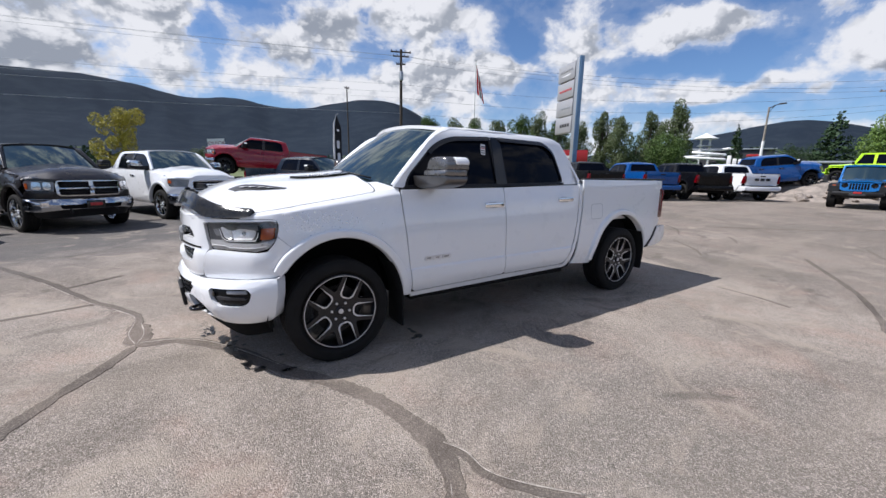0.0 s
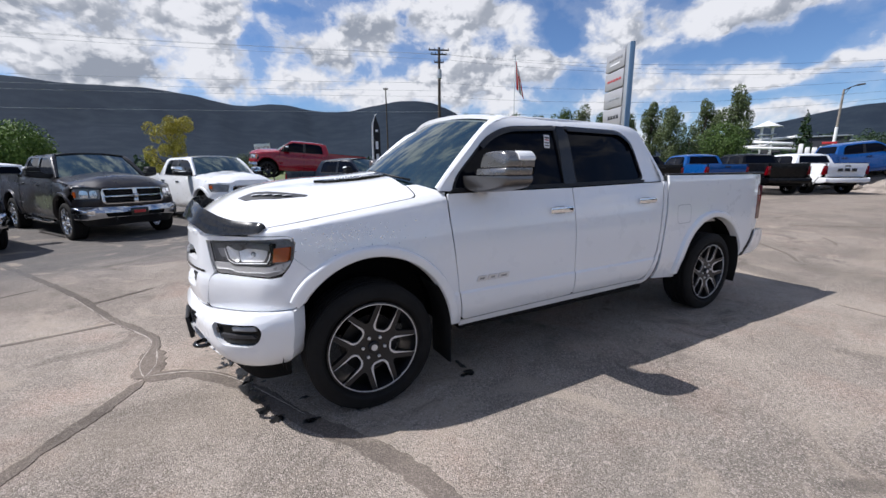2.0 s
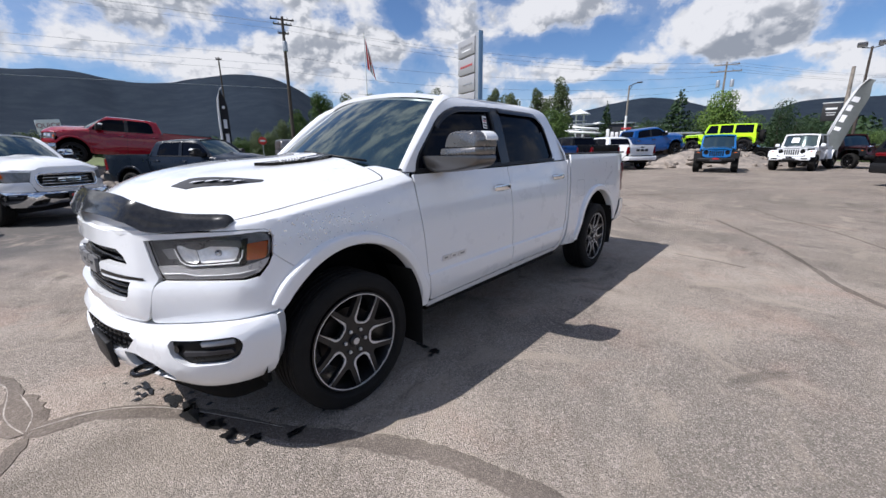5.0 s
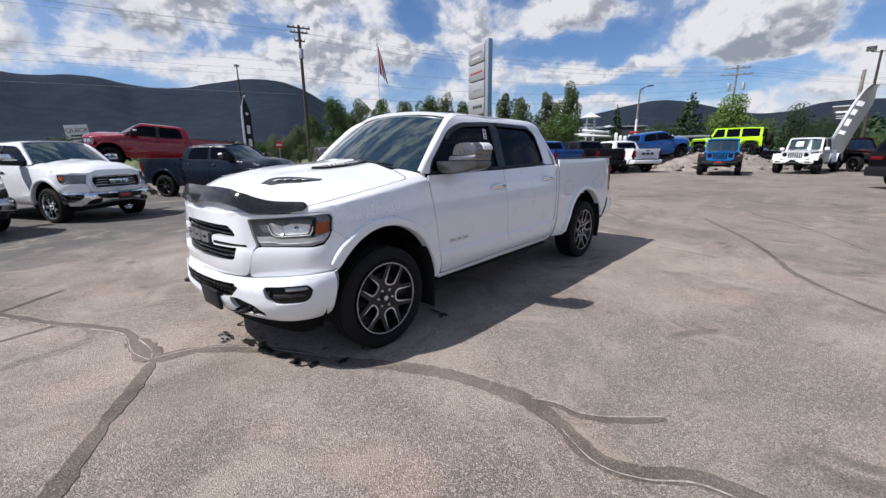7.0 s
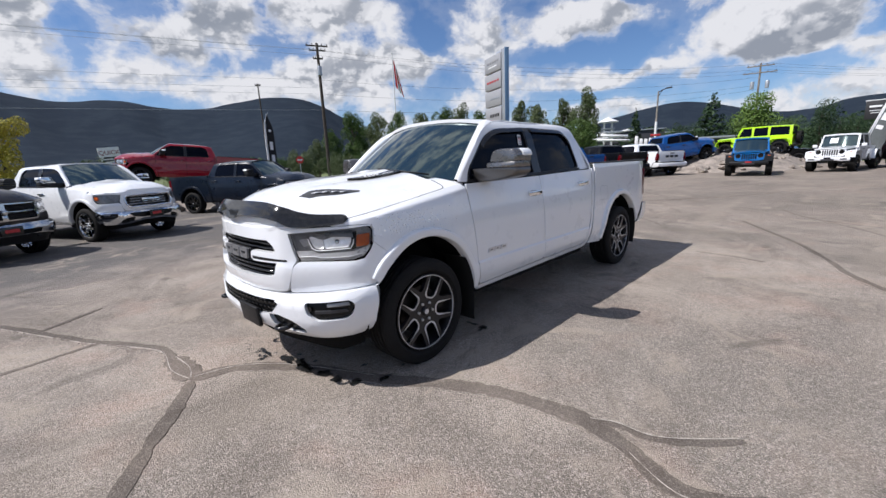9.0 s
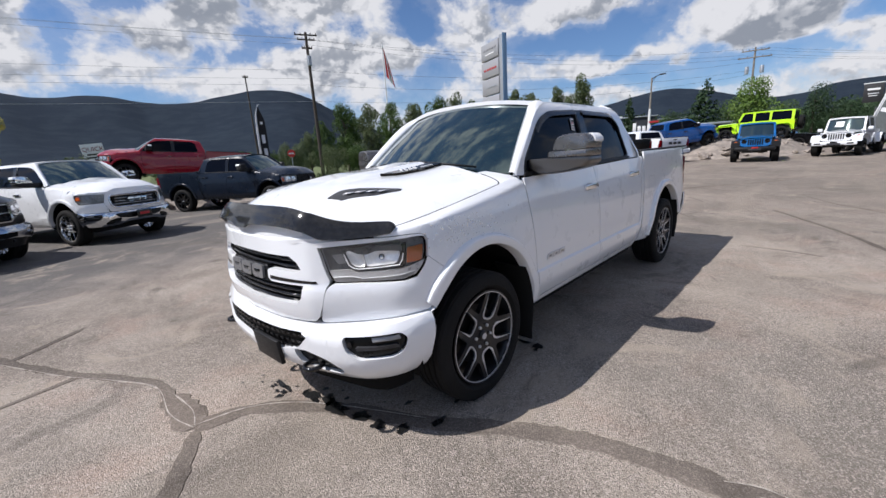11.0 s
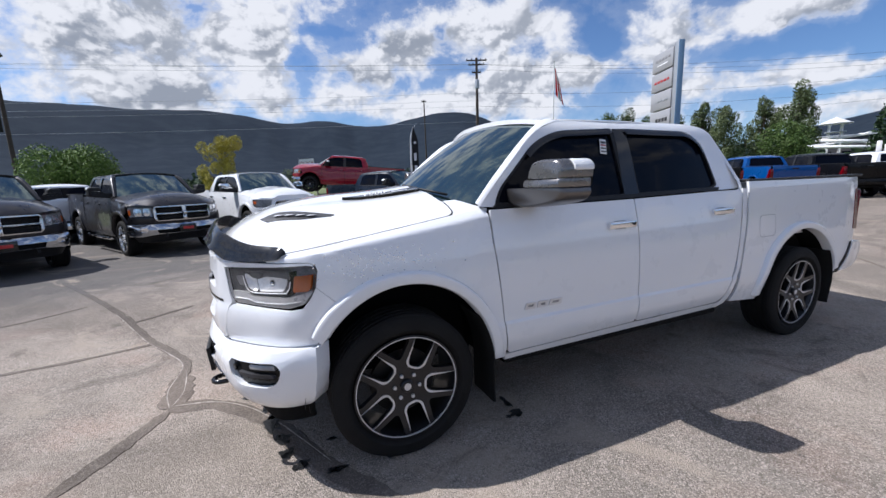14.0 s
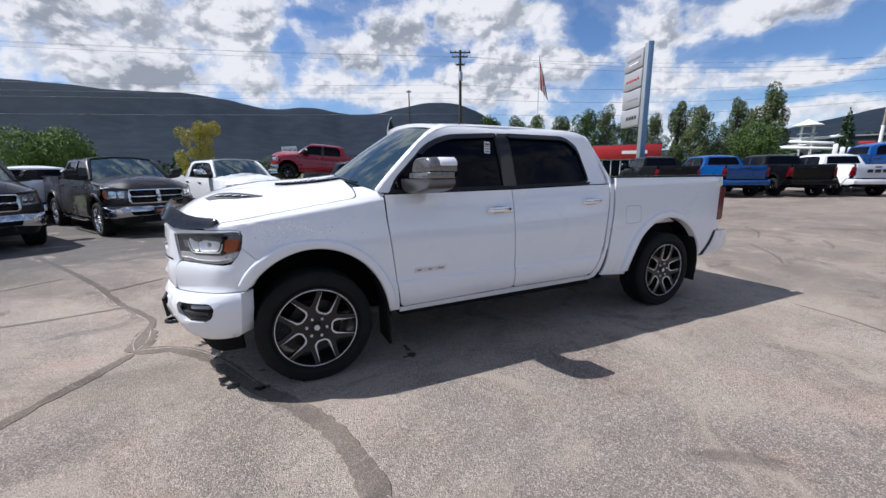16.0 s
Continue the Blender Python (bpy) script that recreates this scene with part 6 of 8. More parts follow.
def build_pickup(label, place, paint, kind="old", chrome=True, wheels="chrome", group="pickups parked on the lot", badge=False, plate=False, steps=False, chrome_tail=True):
    car = thing("pickup_truck", label, "pickup truck", place, group)
    bright = CHROME if chrome else TRIM_BLACK
    df, dr = build_shell(car, paint, False, kind, (CHROME if chrome_tail else paint) if kind == "old" else paint)
    if kind == "old":
        bump = build_nose_old(car, paint, chrome)
    else:
        bump = build_nose_new(car, paint, False, chrome)
    for s, d0, d1 in ((-1, df[0], dr[0]), (1, df[1], dr[1])):
        build_handle(d0, 1.535, 1.166, s, bright if kind == "new" else paint)
        build_handle(d1, 2.575, 1.192, s, bright if kind == "new" else paint)
        build_mirror(car, s, CHROME if kind == "new" and chrome else TRIM_BLACK, TRIM_BLACK)
        if steps:
            part("side_step", tube([(0.65, s * 0.98, 0.40), (0.75, s * 1.02, 0.37), (2.5, s * 1.02, 0.37), (2.6, s * 0.98, 0.40)], 0.035, 8), CHROME, car)
    for x in (0.0, 3.672):
        for s in (-1, 1):
            fit_wheel(car, (x, s * 0.845, 0.398), wheels, 0.405, 17 * s + 9 * x)
    if plate:
        p = part("dealer_plate", box((-1.075, 0, 0.60), (0.02, 0.34, 0.17), 0.006), GLOSS_BLACK, bump)
        part("plate_bar", box((-1.088, 0, 0.605), (0.004, 0.22, 0.06), 0.001), SIGN_RED, p)
    if badge:
        for k in range(3):
            part("tailgate_badge", box((4.722, -0.29 + 0.29 * k, 1.10), (0.012, 0.21, 0.13), 0.004), INK, car)
    return car


def car_at(x, y, deg, z=None, pitch=0.0):
    return pose(x, y, ground_z(x, y) if z is None else z, 0, 0, deg) @ pose(0, 0, 0, 0, pitch, 0)


def behind(x, y, az, back):
    """Front-axle place of a truck whose tail stands at x, y and which points along az."""
    return x + back * math.cos(radians(az)), y + back * math.sin(radians(az)), az + 180


build_pickup("charcoal pickup with chrome cross-bar grille and black dealer plate", car_at(-5.38, 7.20, 122), GREY_PAINT, plate=True)
build_pickup("dark grey pickup with chrome cross-bar grille, chrome wheels and side steps", car_at(-2.88, 8.80, 120), GREY_PAINT, plate=True, steps=True)
build_pickup("white crew-cab pickup with chrome grille and chrome bumper", car_at(-0.31, 10.08, 115), WHITE_PAINT, "new", True, "chrome", plate=True)
build_pickup("dark navy pickup with black wheels beside the rock pile", car_at(5.0, 11.95, 121), NAVY_PAINT, "old", False, "black", chrome_tail=False)
build_pickup("red crew-cab pickup displayed on a pile of boulders", car_at(1.59, 19.28, -14, 1.10, 5), RED_PAINT, "old", True, "black")
build_pickup("white pickup seen from the rear with red tail lamps", car_at(-8.0, 16.5, -62, -0.15), WHITE_PAINT, "old", True, "chrome")
x, y, a = behind(24.0, 4.0, 56, 4.7)
build_pickup("white pickup with large dark bars of lettering on the tailgate", car_at(x, y, a), WHITE_PAINT, "new", True, "black", badge=True)
x, y, a = behind(21.6, 5.2, 58, 4.7)
build_pickup("black pickup with black wheels in the angled row", car_at(x, y, a), BLACK_PAINT, "old", False, "black", chrome_tail=False)
x, y, a = behind(19.3, 6.6, 58, 4.7)
build_pickup("bright blue pickup in the angled row", car_at(x, y, a), BLUE_PAINT, "old", False, "black", chrome_tail=False)
x, y, a = behind(16.9, 8.1, 58, 4.7)
build_pickup("black pickup near the dealership sign", car_at(x, y, a), BLACK_PAINT, "old", False, "black", chrome_tail=False)
build_pickup("blue pickup parked nose-up on the gravel mound", car_at(29.5, 4.0, 140, 0.95, 6), BLUE_PAINT, "new", False, "black")


# ---- off-road jeeps ----
def extrude_strip(path, y0, y1, thick):
    """A bent sheet along (x, z) points from y0 to y1."""
    bm = bmesh.new()
    prev = None
    n = len(path)
    for i, (x, z) in enumerate(path):
        a, b = path[max(i - 1, 0)], path[min(i + 1, n - 1)]
        t = Vector((b[0] - a[0], 0, b[1] - a[1])).normalized()
        nn = Vector((-t.z, 0, t.x)) * thick
        p = Vector((x, 0, z))
        row = [bm.verts.new((p.x, y0, p.z)), bm.verts.new((p.x, y1, p.z)), bm.verts.new((p.x + nn.x * -1, y1, p.z - nn.z)), bm.verts.new((p.x - nn.x, y0, p.z - nn.z))]
        if prev:
            for k in range(4):
                bm.faces.new((prev[k], prev[(k + 1) % 4], row[(k + 1) % 4], row[k]))
        else:
            bm.faces.new(row)
        prev = row
    bm.faces.new(prev[::-1])
    bmesh.ops.recalc_face_normals(bm, faces=bm.faces[:])
    return bm


def plate_side(poly, y, thick, s, holes=(), step=0.0, lean=0.0, z0=1.15):
    bm = flat_panel(poly, holes, step)
    bend(bm, lambda x, z: (x, s * (y - lean * max(0.0, z - z0)), z), (0, -s, 0), thick)
    return facing(bm, (0, s, 0))


def build_jeep(label, place, paint, roof, bed=False, wheels="black", fender=None, group="jeeps on display"):
    car = thing("off_road_vehicle", label, "jeep", place, group)
    fender = fender or TRIM_BLACK
    wb = 3.45 if bed else 3.0
    end = wb + (0.95 if bed else 0.62)
    cab = 2.62 if bed else end - 0.05
    # grille with seven slots and two round lamps
    holes = [rounded([(y - 0.031, 1.07), (y + 0.031, 1.07), (y + 0.031, 0.80), (y - 0.031, 0.80)], 0.03) for y in [0.088 * k for k in range(-3, 4)]]
    lamps = [[(c + 0.105 * math.cos(t), 0.975 + 0.105 * math.sin(t)) for t in [2 * math.pi * k / 20 for k in range(20)]] for c in (-0.435, 0.435)]
    outline = rounded([(-0.60, 1.10), (0.60, 1.10), (0.58, 0.80), (0.44, 0.74), (-0.44, 0.74), (-0.58, 0.80)], 0.05)
    bm = flat_panel(outline, holes + lamps, 0)
    bend(bm, lambda y, z: (-0.60 + 0.05 * abs(y) + 0.10 * (z - 0.74), y, z), (1, 0, 0), 0.05)
    g = part("grille", facing(bm, (-1, 0, 0)), paint, car, "seven-slot upright grille")
    part("grille_mesh", box((-0.53, 0, 0.92), (0.02, 0.9, 0.32), 0.0), LINER, g)
    for c in (-0.435, 0.435):
        lamp = part("headlamp", lathe([(0.0, 0.02), (0.07, 0.0), (0.10, -0.02), (0.105, -0.03)], 20), GLOSS_BLACK, car, "round headlamp")
        lamp.matrix_basis = pose(-0.535, c, 0.975, 0, 0, -90)
        part("lens", lathe([(0.0, 0.024), (0.04, 0.016), (0.055, 0.002)], 16), LAMP_SILVER, lamp)
    # hood
    poly = [(-0.575, -0.60), (-0.575, 0.60), (0.50, 0.74), (0.50, -0.74)]
    bm = flat_panel(poly, (), 0.15)
    bend(bm, lambda x, y: (x, y, 1.105 + 0.075 * smooth(-0.6, 0.6, x) + 0.05 * (1 - (abs(y) / 0.75) ** 4) + 0.025 * smooth(0.45, 0.35, abs(y))), (0, 0, -1), 0.05)
    part("hood", facing(bm, (0, 0, 1)), paint, car)
    part("engine_bay", box((0.0, 0, 0.88), (1.0, 1.1, 0.42), 0.03), LINER, car)
    part("chassis", box((wb / 2, 0, 0.52), (wb + 0.9, 1.0, 0.16), 0.03), LINER, car)
    part("floor_pan", box((0.52 + (cab - 0.52) / 2, 0, 0.78), (cab - 0.55, 1.50, 0.62), 0.03), INTERIOR, car)
    for s in (1, -1):
        fl = extrude_strip([(-0.58, 0.70), (-0.56, 0.93), (-0.42, 1.03), (0.34, 1.05), (0.52, 0.90), (0.60, 0.62), (0.62, 0.50)], s * 0.58, s * 0.94, 0.035)
        part("front_fender", fl, fender if fender is not TRIM_BLACK else TRIM_BLACK, car)
        part("cowl_side", plate_side([(0.30, 0.55), (0.30, 1.16), (0.56, 1.19), (0.56, 0.55)], 0.745, 0.03, s), paint, car)
        d = part("front_door", plate_side(rounded([(0.57, 1.19), (1.50, 1.205), (1.50, 0.56), (0.62, 0.56)], 0.03), 0.77, 0.03, s), paint, car)
        part("handle", box((1.38, s * 0.785, 1.08), (0.15, 0.02, 0.04), 0.008), TRIM_BLACK, d)
        part("door_hinge", box((0.60, s * 0.785, 1.05), (0.08, 0.02, 0.05), 0.008), paint, d)
        r_end = 2.40
        d = part("rear_door", plate_side(rounded([(1.51, 1.205), (r_end, 1.21), (r_end, 0.85), (2.18, 0.56), (1.51, 0.56)], 0.03), 0.77, 0.03, s), paint, car)
        part("handle", box((2.25, s * 0.785, 1.08), (0.15, 0.02, 0.04), 0.008), TRIM_BLACK, d)
        quarter = [(r_end + 0.01, 1.21), (end, 1.20), (end, 0.60), (wb + 0.52, 0.58)] + [(x, z) for x, z, _ in arc(wb, 0.45, 0.52, 0, 180, 12)] + [(min(wb - 0.53, 2.2 if not bed else 2.9), 0.56), (r_end + 0.01, 0.85)]
        part("rear_quarter", plate_side(quarter, 0.765, 0.03, s), paint, car)
        fl = extrude_strip([(wb - 0.60, 0.55), (wb - 0.52, 0.88), (wb - 0.36, 1.02), (wb + 0.36, 1.02), (wb + 0.50, 0.90), (wb + 0.56, 0.62)], s * 0.70, s * 0.94, 0.035)
        part("rear_fender", fl, fender, car)
        # side glass and roof posts
        for a, b in ((0.70, 1.46), (1.54, 2.34)) + (() if bed else ((2.42, cab - 0.12),)):
            top = 1.76
            a2 = a + (0.26 if a < 1 else 0.02)
            part("side_window", plate_side(rounded([(a, 1.22), (a2, top), (b - 0.02, top), (b, 1.22)], 0.04), 0.755, 0.01, s, lean=0.16), DARK_GLASS, car)
        out = [(0.58, 1.205), (0.84, 1.80), (cab - 0.06, 1.80), (cab, 1.205)]
        hl = [rounded([(a + 0.01, 1.225), (a + (0.27 if a < 1 else 0.03), 1.755), (b - 0.03, 1.755), (b - 0.01, 1.225)], 0.04) for a, b in ((0.70, 1.46), (1.54, 2.34)) + (() if bed else ((2.42, cab - 0.12),))]
        part("window_frame", plate_side(out, 0.765, 0.03, s, hl, lean=0.16), roof, car)
        m_ = part("mirror", box((0.66, s * 0.93, 1.27), (0.10, 0.20, 0.16), 0.04), TRIM_BLACK if roof is not WHITE_PAINT else WHITE_PAINT, car)
        for x in (0.0, wb):
            fit_wheel(car, (x, s * 0.80, 0.41), wheels, 0.41, 31 * s + 8 * x)
        part("tail_lamp", box((end + 0.01, s * 0.66, 1.0), (0.05, 0.12, 0.20), 0.015), RED_LENS, car)
        part("turn_lamp", box((-0.50, s * 0.76, 0.965), (0.05, 0.12, 0.05), 0.015), AMBER, car)
    if fender is WHITE_PAINT:
        for s in (1, -1):
            part("bumper_wing", box((-0.79, s * 0.60, 0.62), (0.12, 0.46, 0.17), 0.05), paint, car)
            part("fog_slot", box((-0.853, s * 0.60, 0.63), (0.02, 0.24, 0.06), 0.008), TRIM_BLACK, car)
        sheet = flat_panel([(0.10, 0.35), (0.55, 0.35), (0.55, 0.78), (0.10, 0.78)], (), 0)
        bend(sheet, lambda u, v: (0.548 + 0.30 * v + 0.04 * u * u, u * (0.70 - 0.05 * v), 1.20 + 0.58 * v), (1, 0, 0), 0.004)
        part("window_sheet", facing(sheet, (-1, 0, 0.3)), SIGN_WHITE, car, "white paper sheet in the windscreen")
    # windscreen, roof
    bm = flat_panel([(-1, 0), (1, 0), (1, 1), (-1, 1)], (), 0.5)
    bend(bm, lambda u, v: (0.56 + 0.30 * v + 0.04 * u * u, u * (0.70 - 0.05 * v), 1.20 + 0.58 * v), (1, 0, 0), 0.01)
    part("windscreen", facing(bm, (-1, 0, 0.3)), SCREEN_GLASS, car)
    bm = flat_panel([(-1.08, -0.04), (1.08, -0.04), (1.08, 1.07), (-1.08, 1.07)], ([(-0.97, 0.04), (0.97, 0.04), (0.97, 0.97), (-0.97, 0.97)],), 0)
    bend(bm, lambda u, v: (0.55 + 0.30 * v + 0.04 * u * u, u * (0.70 - 0.05 * v), 1.20 + 0.58 * v), (1, 0, 0), 0.04)
    part("windscreen_frame", facing(bm, (-1, 0, 0.3)), paint, car)
    bm = flat_panel(rounded([(0.82, -0.67), (0.82, 0.67), (cab - 0.02, 0.67), (cab - 0.02, -0.67)], 0.06), (), 0.25)
    bend(bm, lambda x, y: (x, y, 1.865 - 0.03 * (abs(y) / 0.67) ** 3 - 0.02 * ((x - 1.8) / 1.2) ** 2), (0, 0, -1), 0.07)
    part("hard_top", facing(bm, (0, 0, 1)), roof, car)
    rear = rounded([(-0.66, 1.80), (0.66, 1.80), (0.76, 1.20), (0.76, 0.62), (-0.76, 0.62), (-0.76, 1.20)], 0.04)
    hole = rounded([(-0.54, 1.72), (0.54, 1.72), (0.60, 1.25), (-0.60, 1.25)], 0.04)
    bm = flat_panel(rear, (hole,), 0)
    bend(bm, lambda y, z: (cab, y, z), (-1, 0, 0), 0.05)
    part("back_panel", facing(bm, (1, 0, 0)), roof if bed else paint, car)
    bm = flat_panel(hole, (), 0)
    bend(bm, lambda y, z: (cab - 0.015, y, z), (-1, 0, 0), 0.005)
    part("back_window", facing(bm, (1, 0, 0)), DARK_GLASS, car)
    if bed:
        part("bed_floor", box(((cab + end) / 2, 0, 0.82), (end - cab, 1.46, 0.04), 0.0), LINER, car)
        part("tailgate", box((end, 0, 0.92), (0.05, 1.5, 0.56), 0.015), paint, car)
    else:
        sp = fit_wheel(car, (end + 0.20, 0.06, 1.02), wheels, 0.41, 12)
        sp.matrix_basis = pose(end + 0.17, 0.06, 1.02, 0, 0, 90)
    # bumpers
    part("front_bumper", box((-0.72, 0, 0.64), (0.20, 1.55, 0.17), 0.06), fender, car)
    part("winch_plate", box((-0.80, 0, 0.60), (0.06, 0.5, 0.10), 0.02), DARK_STEEL, car)
    part("dealer_plate", box((-0.835, 0, 0.68), (0.012, 0.26, 0.07), 0.004), SIGN_RED if paint is BLUE_PAINT or paint is SKY_BLUE_PAINT else GLOSS_BLACK, car)
    part("rear_bumper", box((end + 0.10, 0, 0.62), (0.16, 1.5, 0.16), 0.05), TRIM_BLACK, car)
    return car


build_jeep("bright blue jeep with black bumper facing the lot", car_at(23.2, 0.29, 6), SKY_BLUE_PAINT, SKY_BLUE_PAINT)
build_jeep("white jeep pickup with white fenders and short bed", car_at(26.6, -2.65, -13), WHITE_PAINT, WHITE_PAINT, bed=True, fender=WHITE_PAINT)
build_jeep("dark maroon jeep behind the white one", car_at(30.5, -5.6, 40), MAROON_PAINT, MAROON_PAINT)
build_jeep("lime green four-door jeep with spare wheel on the gravel mound", car_at(33.5, 2.9, 262, 1.08), LIME_PAINT, LIME_PAINT, wheels="black", fender=LIME_PAINT)


def build_suv(label, place, paint):
    car = thing("estate_car", label, "suv", place)
    wb, end = 3.04, 4.05

    def w(x, z):
        return (0.955 - 0.10 * smooth(0.95, 1.75, z) * 1.6 - 0.05 * smooth(0.6, 0.35, z)) - 0.08 * smooth(3.5, 4.05, x)

    low = [(-0.8, 0.40), (-0.88, 0.75), (-0.75, 0.98), (0.45, 1.10), (end - 0.25, 1.12), (end, 1.02), (end, 0.45), (wb + 0.48, 0.38)] + [(x, z) for x, z, _ in arc(wb, 0.40, 0.45, 0, 180, 12)] + [(0.47, 0.36)] + [(x, z) for x, z, _ in arc(0.0, 0.40, 0.45, 0, 180, 12)]
    for s in (1, -1):
        bm = flat_panel(low, (), 0.2)
        bend(bm, lambda x, z: (x, s * w(x, z), z), (0, -s, 0), 0.05)
        part("body_side", facing(bm, (0, s, 0)), paint, car)
        up = [(0.45, 1.10), (1.25, 1.70), (3.2, 1.74), (3.75, 1.66), (end - 0.25, 1.12)]
        wins = [rounded([(0.75, 1.14), (1.30, 1.63), (1.75, 1.66), (1.75, 1.14)], 0.05), rounded([(1.83, 1.14), (1.83, 1.66), (2.70, 1.67), (2.80, 1.14)], 0.05), rounded([(2.90, 1.14), (2.80, 1.67), (3.35, 1.62), (3.60, 1.16)], 0.05)]
        bm = flat_panel(up, wins, 0.2)
        bend(bm, lambda x, z: (x, s * w(x, z), z), (0, -s, 0), 0.03)
        part("window_frame", facing(bm, (0, s, 0)), paint, car)
        for win in wins:
            bm = flat_panel(win, (), 0.2)
            bend(bm, lambda x, z: (x, s * (w(x, z) - 0.012), z))
            part("side_window", facing(bm, (0, s, 0)), DARK_GLASS, car)
        part("tail_lamp", box((end - 0.02, s * 0.66, 0.98), (0.10, 0.42, 0.12), 0.03), RED_LENS, car)
        for x in (0.0, wb):
            fit_wheel(car, (x, s * 0.80, 0.38), "black", 0.38, 20 * s)
    bm = flat_panel([(1.2, -0.79), (1.2, 0.79), (3.78, 0.79), (3.78, -0.79)], (), 0.3)
    bend(bm, lambda x, y: (x, y, 1.765 - 0.05 * (abs(y) / 0.79) ** 3 - 0.06 * smooth(2.9, 3.8, x) - 0.05 * smooth(1.6, 1.2, x)), (0, 0, -1), 0.04)
    part("roof", facing(bm, (0, 0, 1)), paint, car)
    back = [(-0.80, 1.68), (0.80, 1.68), (0.90, 1.10), (0.88, 0.45), (-0.88, 0.45), (-0.90, 1.10)]
    glassy = rounded([(-0.70, 1.64), (0.70, 1.64), (0.76, 1.16), (-0.76, 1.16)], 0.05)
    bm = flat_panel(back, (glassy,), 0.2)
    bend(bm, lambda y, z: (end - 0.30 * smooth(1.05, 1.7, z), y, z), (-1, 0, 0), 0.05)
    part("tailgate", facing(bm, (1, 0, 0)), paint, car)
    bm = flat_panel(glassy, (), 0.2)
    bend(bm, lambda y, z: (end - 0.012 - 0.30 * smooth(1.05, 1.7, z), y, z))
    part("back_window", facing(bm, (1, 0, 0)), DARK_GLASS, car)
    part("spoiler", box((3.78, 0, 1.70), (0.22, 1.45, 0.035), 0.012), paint, car)
    part("rear_bumper", box((end + 0.03, 0, 0.55), (0.14, 1.84, 0.32), 0.06), TRIM_BLACK, car)
    bm = flat_panel([(-0.86, -0.8), (-0.86, 0.8), (0.45, 0.86), (0.45, -0.86)], (), 0.3)
    bend(bm, lambda x, y: (x, y, 0.98 + 0.12 * smooth(-0.9, 0.45, x)), (0, 0, -1), 0.1)
    part("hood", facing(bm, (0, 0, 1)), paint, car)
    bm = flat_panel([(-0.8, 0), (0.8, 0), (0.72, 1), (-0.72, 1)], (), 0.4)
    bend(bm, lambda y, v: (0.45 + 0.78 * v, y, 1.10 + 0.62 * v), (1, 0, 0), 0.01)
    part("windscreen", facing(bm, (-1, 0, 0.5)), SCREEN_GLASS, car)
    part("front_end", box((-0.82, 0, 0.70), (0.16, 1.6, 0.5), 0.08), paint, car)
    part("floor_pan", box((1.6, 0, 0.72), (4.2, 1.5, 0.5), 0.05), LINER, car)
    return car


x, y, a = behind(17.3, -5.3, -48, 4.0)
build_suv("black family suv seen from its rear corner", car_at(x, y, a), BLACK_PAINT)
x, y, a = behind(38.0, 0.2, 80, 0.0)
build_suv("black suv parked far off behind the mound", car_at(39, -0.8, 80, 0.3), BLACK_PAINT)

# ---- tar seams, stains ----
def ribbon(pts, width, z=0.004, seed=1, wobble=0.25):
    """A flat band of tar along points, its edges uneven."""
    rnd = random.Random(seed)
    pts = [Vector(p) for p in pts]
    fine = []
    for i in range(len(pts) - 1):
        p0, p1, p2, p3 = pts[max(i - 1, 0)], pts[i], pts[i + 1], pts[min(i + 2, len(pts) - 1)]
        k = max(3, int((p2 - p1).length / 0.03))
        for j in range(k):
            t = j / k
            fine.append(0.5 * ((2 * p1) + (p2 - p0) * t + (2 * p0 - 5 * p1 + 4 * p2 - p3) * t * t + (3 * p1 - p0 - 3 * p2 + p3) * t ** 3))
    fine.append(pts[-1])
    bm = bmesh.new()
    prev = None
    n = len(fine)
    for i, p in enumerate(fine):
        d = (fine[min(i + 1, n - 1)] - fine[max(i - 1, 0)]).normalized()
        nn = Vector((-d.y, d.x))
        w = width * (0.5 + wobble * (0.8 * noise.noise(Vector((p.x * 3.1, p.y * 3.1, seed))) + 0.6 * noise.noise(Vector((p.x * 17, p.y * 17, seed + 5)))))
        w *= min(1.0, 0.35 + i * 0.22, 0.35 + (n - 1 - i) * 0.22)
        l, r = p + nn * w, p - nn * w * (1 + 0.3 * noise.noise(Vector((p.x * 6, p.y * 6, seed + 9))))
        g = ground_z(p.x, p.y)
        row = [bm.verts.new((l.x, l.y, g - 0.002)), bm.verts.new((l.x * 0.9 + p.x * 0.1, l.y * 0.9 + p.y * 0.1, g + z)), bm.verts.new((r.x * 0.9 + p.x * 0.1, r.y * 0.9 + p.y * 0.1, g + z)), bm.verts.new((r.x, r.y, g - 0.002))]
        if prev:
            for k in range(3):
                bm.faces.new((prev[k], prev[k + 1], row[k + 1], row[k]))
        prev = row
    facing(bm, (0, 0, 1))
    return bm


